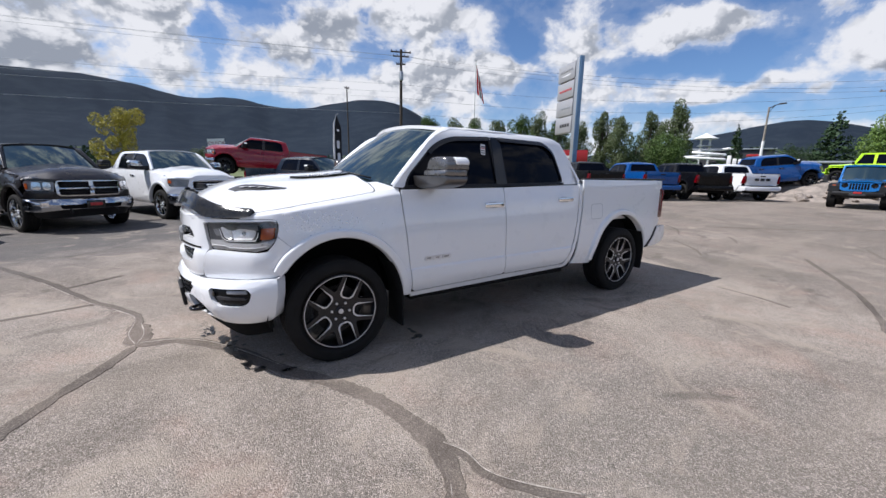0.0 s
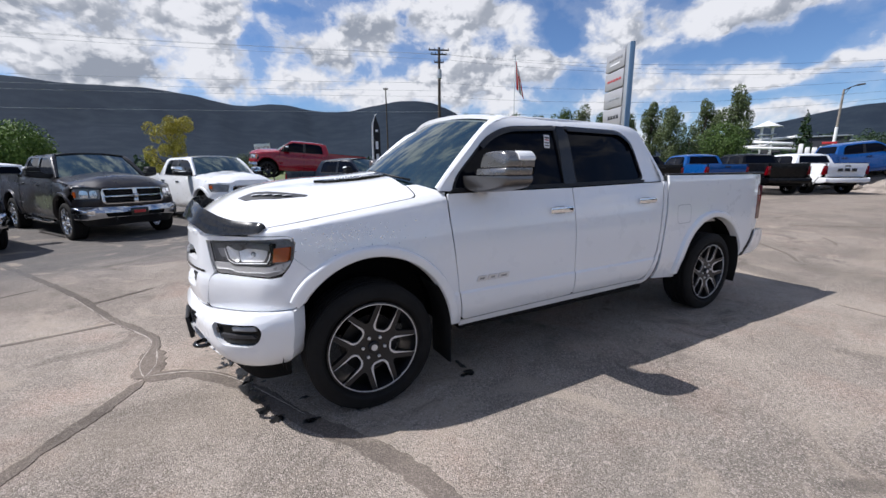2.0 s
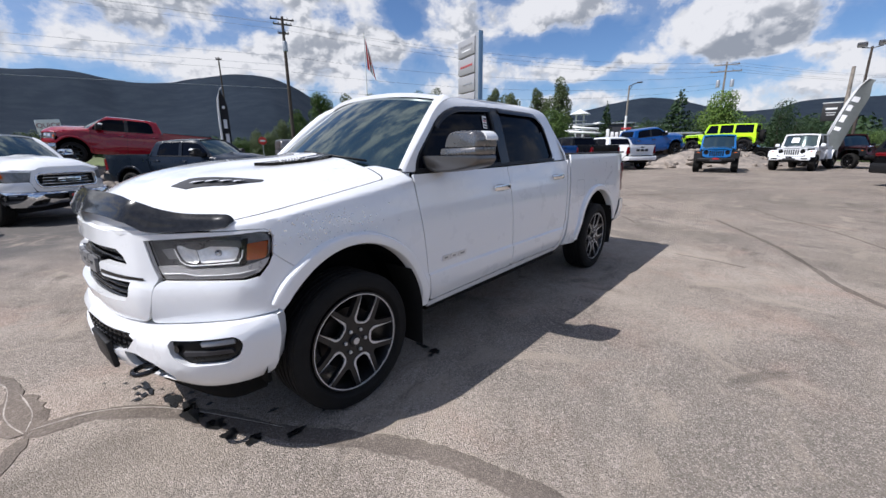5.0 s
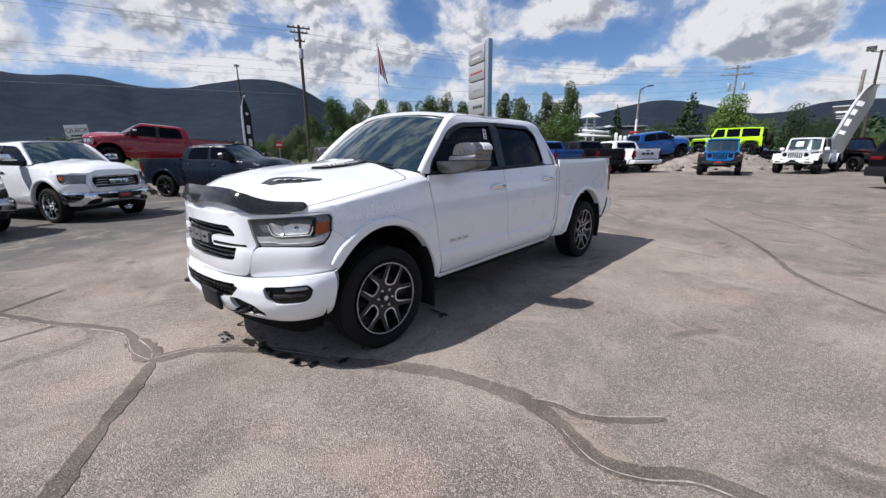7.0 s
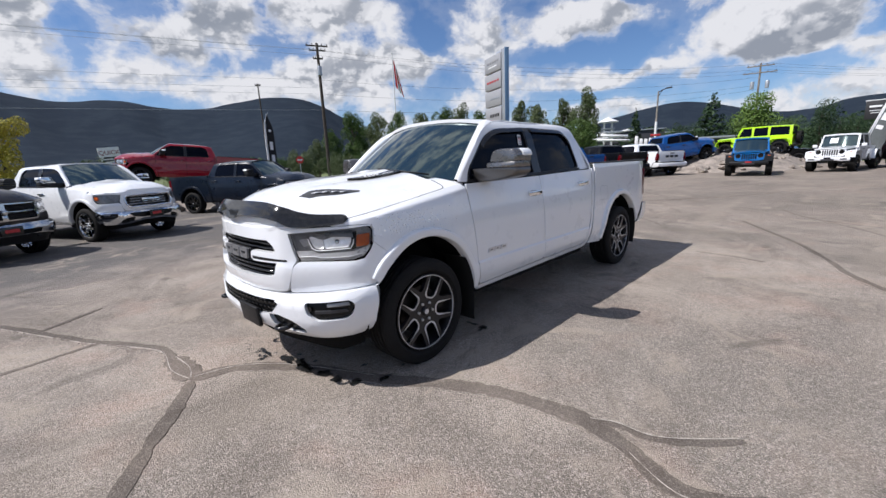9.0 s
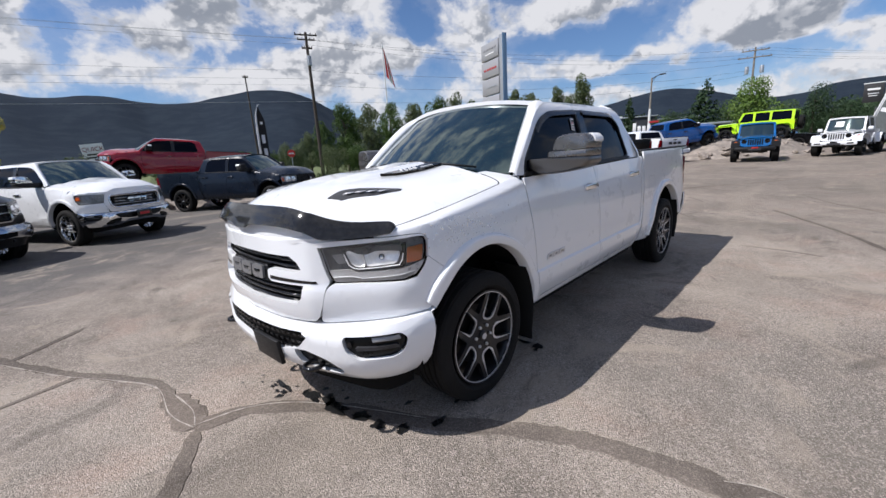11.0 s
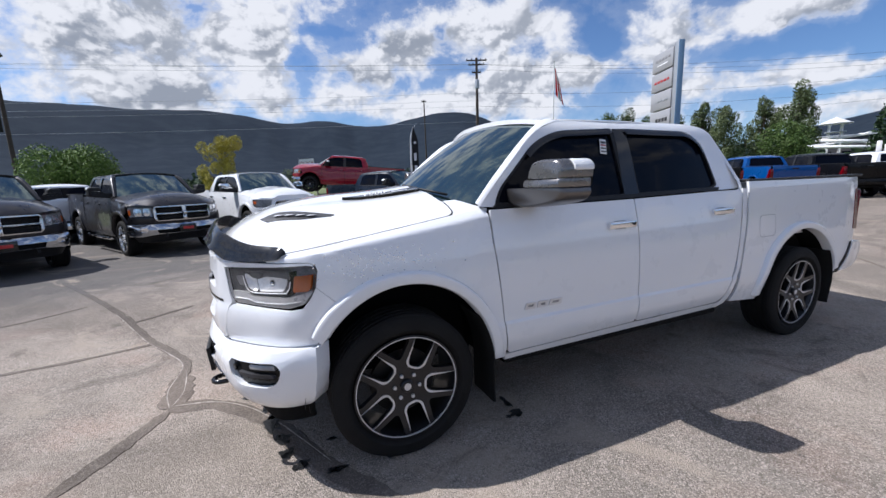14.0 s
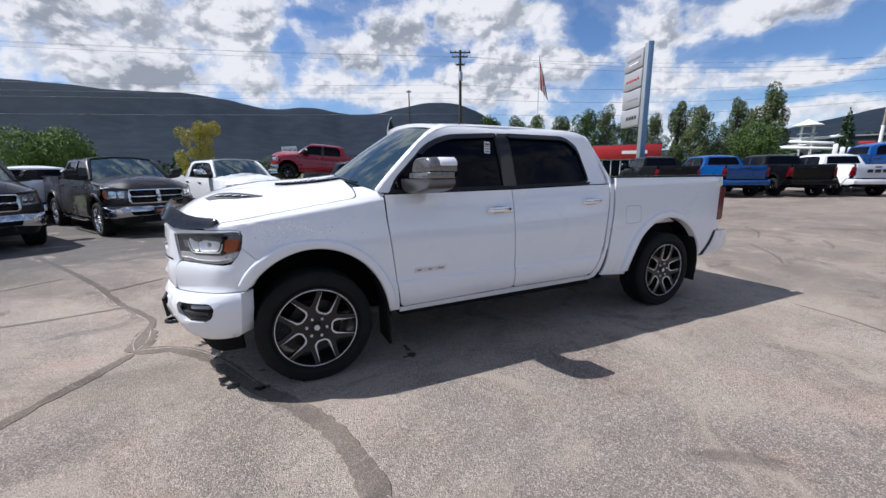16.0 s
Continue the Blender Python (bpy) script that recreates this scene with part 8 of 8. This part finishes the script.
def build_poles():
    x, y = pole_pos(60.3, 46.5, (-1.79, -3.2))
    main = build_utility_pole("dark wooden utility pole with two crossarms and a transformer", x, y, 14.5, 0.0, ((0.985, 2.2), (0.955, 1.7), (0.90, 1.0)), ((0.78, 0),), turn=-22, r=0.2)
    x2, y2 = pole_pos(67.7, 64, (-1.79, -3.2))
    small = build_utility_pole("thin dark utility pole", x2, y2, 13.7, -0.5, ((0.985, 0.7),), (), turn=-22, r=0.13)
    x3, y3 = pole_pos(7.7, 70, (-1.79, -3.2))
    right = build_utility_pole("weathered utility pole with two crossarms and transformers", x3, y3, 12.8, 0.8, ((0.97, 2.9), (0.905, 3.6)), ((0.75, -0.9), (0.75, 0.7)), PALE_WOOD, turn=105)
    x4, y4 = pole_pos(-3.15, 50, (-1.4, -2.55))
    build_utility_pole("plain weathered wooden pole", x4, y4, 8.2, 1.5, (), (), PALE_WOOD, 0, 0.19)
    x5, y5 = pole_pos(-7.0, 58, (-1.13, -2.55))
    build_utility_pole("plain dark wooden pole", x5, y5, 9.2, 2.0, (), (), POLE_WOOD, 0, 0.2)
    # wires along the road
    far_l = Vector((-95, 62, 0))
    for i, (h, dx) in enumerate(((13.5, -1.1), (13.5, 1.0), (13.0, 0.4), (10.6, 0.0), (9.8, 0.1), (9.2, 0.0), (7.6, 0.0))):
        w = tagged(part("overhead_wire", wire((x + dx * 0.3, y, h), (far_l.x, far_l.y + dx, h + (1.5 if i < 3 else -0.3)), 1.6 - 0.12 * i), STEEL_WIRE), "overhead wire strung along the road", "wire", "overhead wires")
        if i != 4:
            tagged(part("overhead_wire", wire((x + dx * 0.3, y, h), (x3, y3 + dx, 12.2 - 0.5 * i), 1.3), DARK_STEEL), "overhead wire strung between the poles", "wire", "overhead wires")
    for i in range(4):
        tagged(part("overhead_wire", wire((x3, y3 + 0.7 * (i - 1.5), 12.2 - 0.6 * (i % 2)), (120, -45, 11 - 0.6 * (i % 2)), 1.4), DARK_STEEL), "overhead wire leading away from the pole", "wire", "overhead wires")
    # street lamp with a white sleeve
    xs, ys = pole_pos(17.35, 88, (-1.79, -3.2))
    lamp = thing("street_lamp", "leaning street lamp on a pale painted pole", "street lamp", pose(xs, ys, -0.3, 0, 2.0, 0) @ pose(0, 0, 0, 0, 0, -105) @ Matrix.Scale(1.65, 4))
    part("pole", tube([(0, 0, 0), (0, 0, 7.9)], [0.13, 0.08], 10), PALE_WOOD, lamp)
    part("sleeve", tube([(0, 0, 0.05), (0, 0, 4.6)], [0.145, 0.125], 10), SIGN_WHITE, lamp)
    part("arm", tube([(0, 0, 7.80), (0.5, 0, 8.00), (0.95, 0, 8.08)], 0.045, 7), DARK_STEEL, lamp)
    part("lamp_head", box((1.2, 0, 8.08), (0.62, 0.24, 0.13), 0.04), DARK_STEEL, lamp)
    part("brace", tube([(0, 0, 7.35), (0.5, 0, 7.98)], 0.025, 6), DARK_STEEL, lamp)
    xl, yl = pole_pos(-4.1, 45, (-1.4, -2.55))
    build_flood_lamp("tall pole with twin floodlights", xl, yl, 8.8)
    xl, yl = pole_pos(112.7, 30, (-0.55, -3.1))
    lp = build_flood_lamp("tall pole with twin floodlights and a dark banner", xl, yl, 8.5)
    ban = part("banner", box((-0.45, 0.0, 6.0), (0.6, 0.02, 2.3), 0.004), CLOTH_BLACK, lp)
    ban.matrix_basis = pose(0, 0, 0, 0, 0, 12)
    for k in range(3):
        part("banner_bar", box((-0.45, -0.014, 5.35 + 0.62 * k), (0.15, 0.006, 0.26), 0.002), CLOTH_WHITE, ban)


# pale base colour puts the sun's glint on the wires along the road
STEEL_WIRE = plain("glinting_wire", (0.50, 0.51, 0.53), 0.35, 0.5)


# ---- signs, flags, buildings ----
def build_sign_tower():
    x, y = pole_pos(38.95, 26.4, (-0.33, -3.78))
    sign = thing("sign_tower", "tall dealership sign with four grey panels on a silver pillar", "sign", pose(x, y, 0.1, 0, 0, 66))
    h = 8.2
    part("pillar", box((0, 0, h / 2), (0.42, 0.26, h), 0.02), STEEL, sign)
    part("pillar_side", box((-0.224, 0, h / 2), (0.03, 0.30, h + 0.06), 0.006), SIGN_BLUE, sign)
    part("pillar_edge", box((-0.11, -0.145, h / 2), (0.10, 0.03, h + 0.02), 0.006), SIGN_WHITE, sign)
    marks = ((BEZEL, 0.9), (SIGN_RED, 1.0), (STEEL, 0.9), (INK, 0.9))
    for k in range(4):
        z = 7.57 - 1.07 * k
        p = part("panel", box((1.33, 0, z), (2.16, 0.34, 0.98), 0.03), SIGN_GREY, sign)
        for s in (-1, 1):
            for j in range(5 if k < 2 else 4):
                part("panel_mark", box((0.62 + 0.33 * j, s * 0.176, z - (0.02 if k else -0.10)), (0.24, 0.012, 0.13 if k < 3 else 0.20), 0.004), marks[k][0], p)
            if k == 0:
                part("panel_mark", box((1.30, s * 0.176, z - 0.18), (1.1, 0.012, 0.07), 0.004), SIGN_WHITE, p)
    return sign


def build_flag():
    x, y = pole_pos(50.75, 78, (-1.79, -3.2))
    f = thing("flagpole", "white flagpole with a limp red and white flag", "flag", pose(x, y, -0.3, 0, 0, -35) @ Matrix.Scale(2.30, 4))
    h = 9.25
    part("pole", tube([(0, 0, 0), (0, 0, h)], [0.06, 0.035], 10), SIGN_WHITE, f)
    part("finial", lathe([(0.0, 0.12), (0.06, 0.06), (0.0, 0.0)], 10, "z"), STEEL, f).location = (0, 0, h)
    # hanging cloth: three bands, folded
    def cloth(u, v):
        fold = 0.10 * math.sin(u * 15) * (0.35 + 0.65 * v)
        return Vector((0.05 + 0.62 * u * (0.55 + 0.45 * v) + 0.10 * v, fold, h - 0.25 - 2.1 * v - 1.15 * u * (1 - 0.25 * v)))
    for a, b, mat, nm in ((0.0, 0.27, CLOTH_RED, "red_band"), (0.27, 0.73, CLOTH_WHITE, "white_band"), (0.73, 1.0, CLOTH_RED, "red_band")):
        bm = bmesh.new()
        prev = None
        n = 12
        for i in range(n + 1):
            u = a + (b - a) * i / n
            row = [bm.verts.new(cloth(u, k / 12)) for k in range(13)]
            if prev:
                for k in range(12):
                    bm.faces.new((prev[k], prev[k + 1], row[k + 1], row[k]))
            prev = row
        part(nm, bm, mat, f, sharp=180)
    bm = bmesh.new()
    prev = None
    for i in range(7):
        u = 0.40 + 0.20 * i / 6
        row = [bm.verts.new(cloth(u, v) + Vector((0, -0.012, 0))) for v in (0.3, 0.42, 0.55, 0.68)]
        if prev:
            for k in range(3):
                bm.faces.new((prev[k], prev[k + 1], row[k + 1], row[k]))
        prev = row
    part("emblem", bm, CLOTH_RED, f)


def build_feather(label, base, lean, h, w, cloth, mark, turn, bars, tilt=0.0):
    f = thing("feather_flag", label, "banner", pose(*base, 0, lean, 0) @ pose(0, 0, 0, 0, 0, turn))
    top = [(0, 0, 0), (0, 0, h * 0.7), (0.03, 0, h * 0.88), (0.16, 0, h * 0.97), (0.42 * w + 0.1, 0, h)]
    part("pole", tube(top, [0.03, 0.025, 0.02, 0.015, 0.01], 8), SIGN_WHITE, f)

    def sheet(u, v):
        x0 = 0.03 + (0.0 if v < 0.8 else 0.35 * w * ((v - 0.8) / 0.2) ** 2)
        width = w * (1.0 if v < 0.86 else 1 - 0.55 * ((v - 0.86) / 0.14))
        return Vector((x0 + u * width, 0.06 * math.sin(3 * u + 5 * v), h * (0.09 + 0.90 * v) - 0.10 * h * u * smooth(0.8, 1.0, v) - 0.02 * u))

    def patch(u0, u1, v0, v1, o, mat, name, parent):
        bm = bmesh.new()
        prev = None
        for i in range(9):
            u = u0 + (u1 - u0) * i / 8
            row = [bm.verts.new(sheet(u, v0 + (v1 - v0) * k / 10) + Vector((0, o, 0))) for k in range(11)]
            if prev:
                for k in range(10):
                    bm.faces.new((prev[k], prev[k + 1], row[k + 1], row[k]))
            prev = row
        return part(name, bm, mat, parent, sharp=180)

    c = patch(0, 1, 0, 1, 0, cloth, "cloth", f)
    e = patch(0, 0.09, 0, 1, -0.01, CLOTH_WHITE, "edge_band", f)
    for v0, v1, u0, u1 in bars:
        for o in (-0.016, 0.016):
            patch(u0, u1, v0, v1, o, mark, "cloth_mark", c)
    return f


def build_bow_flag():
    """A feather flag bent over by its bowed pole, the cloth hanging under the bow."""
    x, y = pole_pos(-0.9, 31, (-1.13, -2.55))
    f = thing("feather_flag", "leaning grey feather flag with white lettering blocks", "banner", pose(x, y, 0.15, 0, 0, -91))
    bow = [(0.38, 0.0), (0.58, 1.0), (0.84, 2.0), (1.13, 3.0), (1.38, 3.75), (1.64, 4.3), (1.94, 4.62)]
    part("pole", tube([(a, 0, c) for a, c in bow], [0.035, 0.032, 0.028, 0.024, 0.02, 0.016, 0.012], 8), SIGN_WHITE, f)

    def at(u, v):
        k = v * (len(bow) - 1)
        a = spline(k, [(i, p[0]) for i, p in enumerate(bow)])
        c = spline(k, [(i, p[1]) for i, p in enumerate(bow)])
        w = 0.74 * smooth(0.0, 0.16, v) * (1 - 0.62 * smooth(0.66, 1.0, v))
        return Vector((a + 0.02 + u * w * 0.93, 0.06 * math.sin(4 * u + 6 * v), c - u * w * 0.34))

    def patch(u0, u1, v0, v1, o, mat, name, parent):
        bm = bmesh.new()
        prev = None
        for i in range(7):
            row = [bm.verts.new(at(u0 + (u1 - u0) * i / 6, v0 + (v1 - v0) * k / 12) + Vector((0, o, 0))) for k in range(13)]
            if prev:
                for k in range(12):
                    bm.faces.new((prev[k], prev[k + 1], row[k + 1], row[k]))
            prev = row
        return part(name, bm, mat, parent, sharp=180)

    cloth = patch(0, 1, 0.1, 1.0, 0, CLOTH_GREY, "cloth", f)
    for sd in (-1, 1):
        patch(0, 0.10, 0.1, 1.0, sd * 0.008, CLOTH_WHITE, "edge_band", f)
        for v0, v1, u0, u1 in ((0.36, 0.39, 0.16, 0.52), (0.43, 0.49, 0.18, 0.46), (0.53, 0.59, 0.18, 0.46), (0.63, 0.69, 0.16, 0.56)):
            patch(u0, u1, v0, v1, sd * 0.014, CLOTH_WHITE, "cloth_mark", cloth)


def build_signs():
    build_feather("tall black feather flag with white blocks of lettering", (6.12, 16.4, 0.0), 0, 4.15, 0.36, CLOTH_BLACK, CLOTH_WHITE, -20, ((0.24, 0.34, 0.35, 0.75), (0.40, 0.50, 0.40, 0.78), (0.56, 0.66, 0.35, 0.72), (0.78, 0.81, 0.4, 0.7)))
    build_bow_flag()
    # the board that says QUICK
    x, y = pole_pos(83.2, 60, (-1.9, -3.3))
    b = thing("sign_board", "white roadside board with dark capital letters", "sign", pose(x, y, -0.55, 0, -5, 6))
    for px in (-0.8, 0.8):
        part("post", box((px, 0.1, 1.6), (0.2, 0.2, 3.2), 0.02), PALE_WOOD, b)
    board = part("board", box((0, 0, 4.2), (1.95, 0.10, 2.5), 0.015), SIGN_WHITE, b)
    txt = bpy.data.curves.new("word", "FONT")
    txt.body, txt.size, txt.extrude, txt.align_x = "QUICK", 0.62, 0.006, "CENTER"
    tmp = new("word", txt)
    dg = bpy.context.evaluated_depsgraph_get()
    me = bpy.data.meshes.new_from_object(tmp.evaluated_get(dg))
    bpy.data.objects.remove(tmp)
    me.materials.clear()
    me.materials.append(WORD_INK)
    w = new("word", me)
    w.parent, w.matrix_basis = board, pose(0, -0.06, 4.68, 90, 0, 0)
    for k, (zz, ww) in enumerate(((4.32, 1.3), (4.0, 1.5), (3.65, 1.1), (3.3, 1.4))):
        part("printed_bar", box((0, -0.056, zz), (ww, 0.01, 0.17 if k < 2 else 0.12), 0.002), INK if k != 2 else SIGN_RED, board)
    # stop sign
    x, y = pole_pos(63.9, 42, (-1.9, -3.3))
    s = thing("stop_sign", "red octagonal road sign on a thin post", "road sign", pose(x, y, -0.35, 0, 0, -25))
    part("post", tube([(0, 0, 0), (0, 0, 3.0)], 0.035, 8), STEEL, s)
    octo = [(0.36 * math.cos(radians(22.5 + 45 * k)), 2.75 + 0.36 * math.sin(radians(22.5 + 45 * k))) for k in range(8)]
    bm = flat_panel(octo, (), 0)
    bend(bm, lambda a, c: (a, -0.045, c), (0, 1, 0), 0.01)
    face = part("sign_face", facing(bm, (0, -1, 0)), STOP_RED, s)
    part("sign_bar", box((0, -0.052, 2.75), (0.46, 0.006, 0.14), 0.0), SIGN_WHITE, face)
    # board on a post by the right-hand poles
    x, y = pole_pos(-2.2, 48, (-1.13, -2.55))
    c = thing("sign_board", "small black sign with white bars of lettering on a post", "sign", pose(x, y, 0.0, 0, 0, -98))
    part("post", box((0.3, 0, 1.5), (0.14, 0.14, 3.0), 0.02), DARK_STEEL, c)
    bd = part("board", box((0, 0, 4.15), (1.15, 0.10, 1.45), 0.02), INK, c)
    part("board_frame", box((0, 0.0, 4.90), (1.25, 0.12, 0.06), 0.01), SIGN_WHITE, bd)
    for k, (zz, ww) in enumerate(((4.42, 0.72), (4.10, 0.62), (3.92, 0.5))):
        for sd in (-1, 1):
            part("lettering_bar", box((0, sd * 0.055, zz), (ww, 0.01, 0.15 if k == 0 else 0.05), 0.002), SIGN_WHITE, bd)
    x, y = pole_pos(-8.2, 42, (-1.13, -2.55))
    c = thing("sign_board", "white roadside sign with a dark ring on posts", "sign", pose(x, y, 0.0, 0, 0, -98))
    part("post", box((0, 0.1, 1.2), (0.12, 0.12, 2.4), 0.02), DARK_STEEL, c)
    for zz, hh, ww in ((3.17, 0.24, 0.72), (2.66, 0.58, 1.10), (2.10, 0.40, 0.95)):
        part("panel", box((0, 0, zz), (ww, 0.10, hh), 0.02), SIGN_WHITE, c)
    ring = part("ring", lathe([(0.15, -0.06), (0.21, -0.06), (0.21, 0.06), (0.15, 0.06)], 24, closed=True), SIGN_BLUE, c)
    ring.location = (-0.12, 0, 2.66)
    # script sign among the trucks
    x, y = pole_pos(19.6, 40, (-0.33, -3.78))
    c = thing("sign_board", "cut-out sign with pale lettering shapes over a dark base", "sign", pose(x, y, 0.1, 0, 0, -72))
    part("base", box((0, 0, 1.35), (2.3, 0.25, 2.2), 0.05), INK, c)
    rnd = random.Random(4)
    for k in range(6):
        hh = rnd.uniform(0.45, 0.8) if k else 0.95
        part("letter_shape", box((-0.95 + 0.38 * k, -0.14, 2.42 + hh * 0.1), (0.27, 0.08, hh), 0.06), SIGN_WHITE, c)
    part("top_bar", box((0.55, -0.14, 2.98), (0.8, 0.06, 0.16), 0.03), SIGN_RED, c)


def build_buildings():
    # store with a red fascia
    x, y = pole_pos(40.6, 53, (-0.33, -3.78))
    b = thing("store_building", "low store with a red fascia and glazed front", "building", pose(x, y, -0.35, 0, 0, -50) @ Matrix.Scale(0.75, 4))
    part("wall", box((0, 3.0, 2.4), (9.6, 6.0, 4.8), 0.05), SIGN_WHITE, b)
    part("fascia", box((0, -0.12, 5.0), (9.8, 0.5, 2.1), 0.04), SIGN_RED, b)
    part("roof", box((0, 3.0, 6.1), (9.9, 6.2, 0.15), 0.03), DARK_STEEL, b)
    part("fascia_bar", box((1.2, -0.39, 4.95), (3.6, 0.03, 0.5), 0.0), SIGN_WHITE, b)
    for k in range(7):
        part("window", box((-4.1 + 1.36 * k, -0.02, 2.3), (1.2, 0.06, 3.0), 0.01), DARK_GLASS, b)
        part("mullion", box((-4.8 + 1.36 * k, -0.06, 2.3), (0.10, 0.10, 3.4), 0.01), SIGN_WHITE, b)
    # water slide far behind the trees
    x, y = pole_pos(23.3, 112, (-0.33, -3.78))
    w = thing("water_slide", "white water slide with a small pointed roof", "slide", pose(x, y, 2.3, 0, 0, -60) @ Matrix.Scale(0.8, 4))
    for a in range(4):
        part("post", box((1.6 * math.cos(radians(45 + 90 * a)), 1.6 * math.sin(radians(45 + 90 * a)), 3.1), (0.25, 0.25, 12.4), 0.02), SIGN_WHITE, w)
    part("deck", box((0, 0, 7.2), (3.6, 3.6, 0.25), 0.03), STEEL, w)
    part("roof", lathe([(0.0, 1.7), (0.3, 1.45), (3.2, 0.1), (3.2, 0.0), (0.0, 0.0)], 8, "z"), SIGN_WHITE, w).location = (0, 0, 9.2)
    for k, (r0, z0) in enumerate(((4.6, 6.6), (6.2, 5.2))):
        pts = [(r0 * math.cos(0.5 * i) + 1.5, r0 * 0.7 * math.sin(0.5 * i), z0 - 0.18 * i) for i in range(14)]
        part("slide_tube", tube(pts, 0.34, 8), SIGN_WHITE, w)
    # pale sheds
    for az, d, ww, hh, el in ((20.2, 120, 16, 3.0, 3.0), (16.6, 130, 20, 2.6, 2.5), (-6.6, 110, 12, 4.0, 0.0), (12.6, 75, 9, 1.2, 1.6)):
        x, y = pole_pos(az, d, (-1.0, -3.2))
        h = thing("shed", "long pale shed in the distance", "building", pose(x, y, -0.35, 0, 0, az - 90))
        top = el * d / 57.3 + 1.6
        part("wall", box((0, 2, top / 2), (ww, 4, top), 0.03), DARK_STEEL, h)
        part("roof", box((0, 2, top + 0.15), (ww + 0.8, 4.8, 0.3), 0.05), STEEL, h)
        for k in range(int(ww // 3)):
            part("window", box((-ww / 2 + 1.5 + 3 * k, -0.03, top * 0.55), (1.4, 0.06, min(1.2, top * 0.4)), 0.0), DARK_GLASS, h)


WORD_INK = plain("sign_lettering", (0.22, 0.02, 0.03), 0.6)
build_seams()
build_stains()
build_mound("gravel_mound", "pale gravel and rubble mound under display vehicles", 26.5, 40.5, -4.0, 11.0, 0, 150, (0.08, 0.24))
build_mound("rock_pile", "pile of grey boulders under the red pickup", -2.5, 10.0, 15.2, 23.2, 1, 90, (0.16, 0.45))
build_plants()
build_poles()
build_sign_tower()
build_flag()
build_signs()
build_buildings()
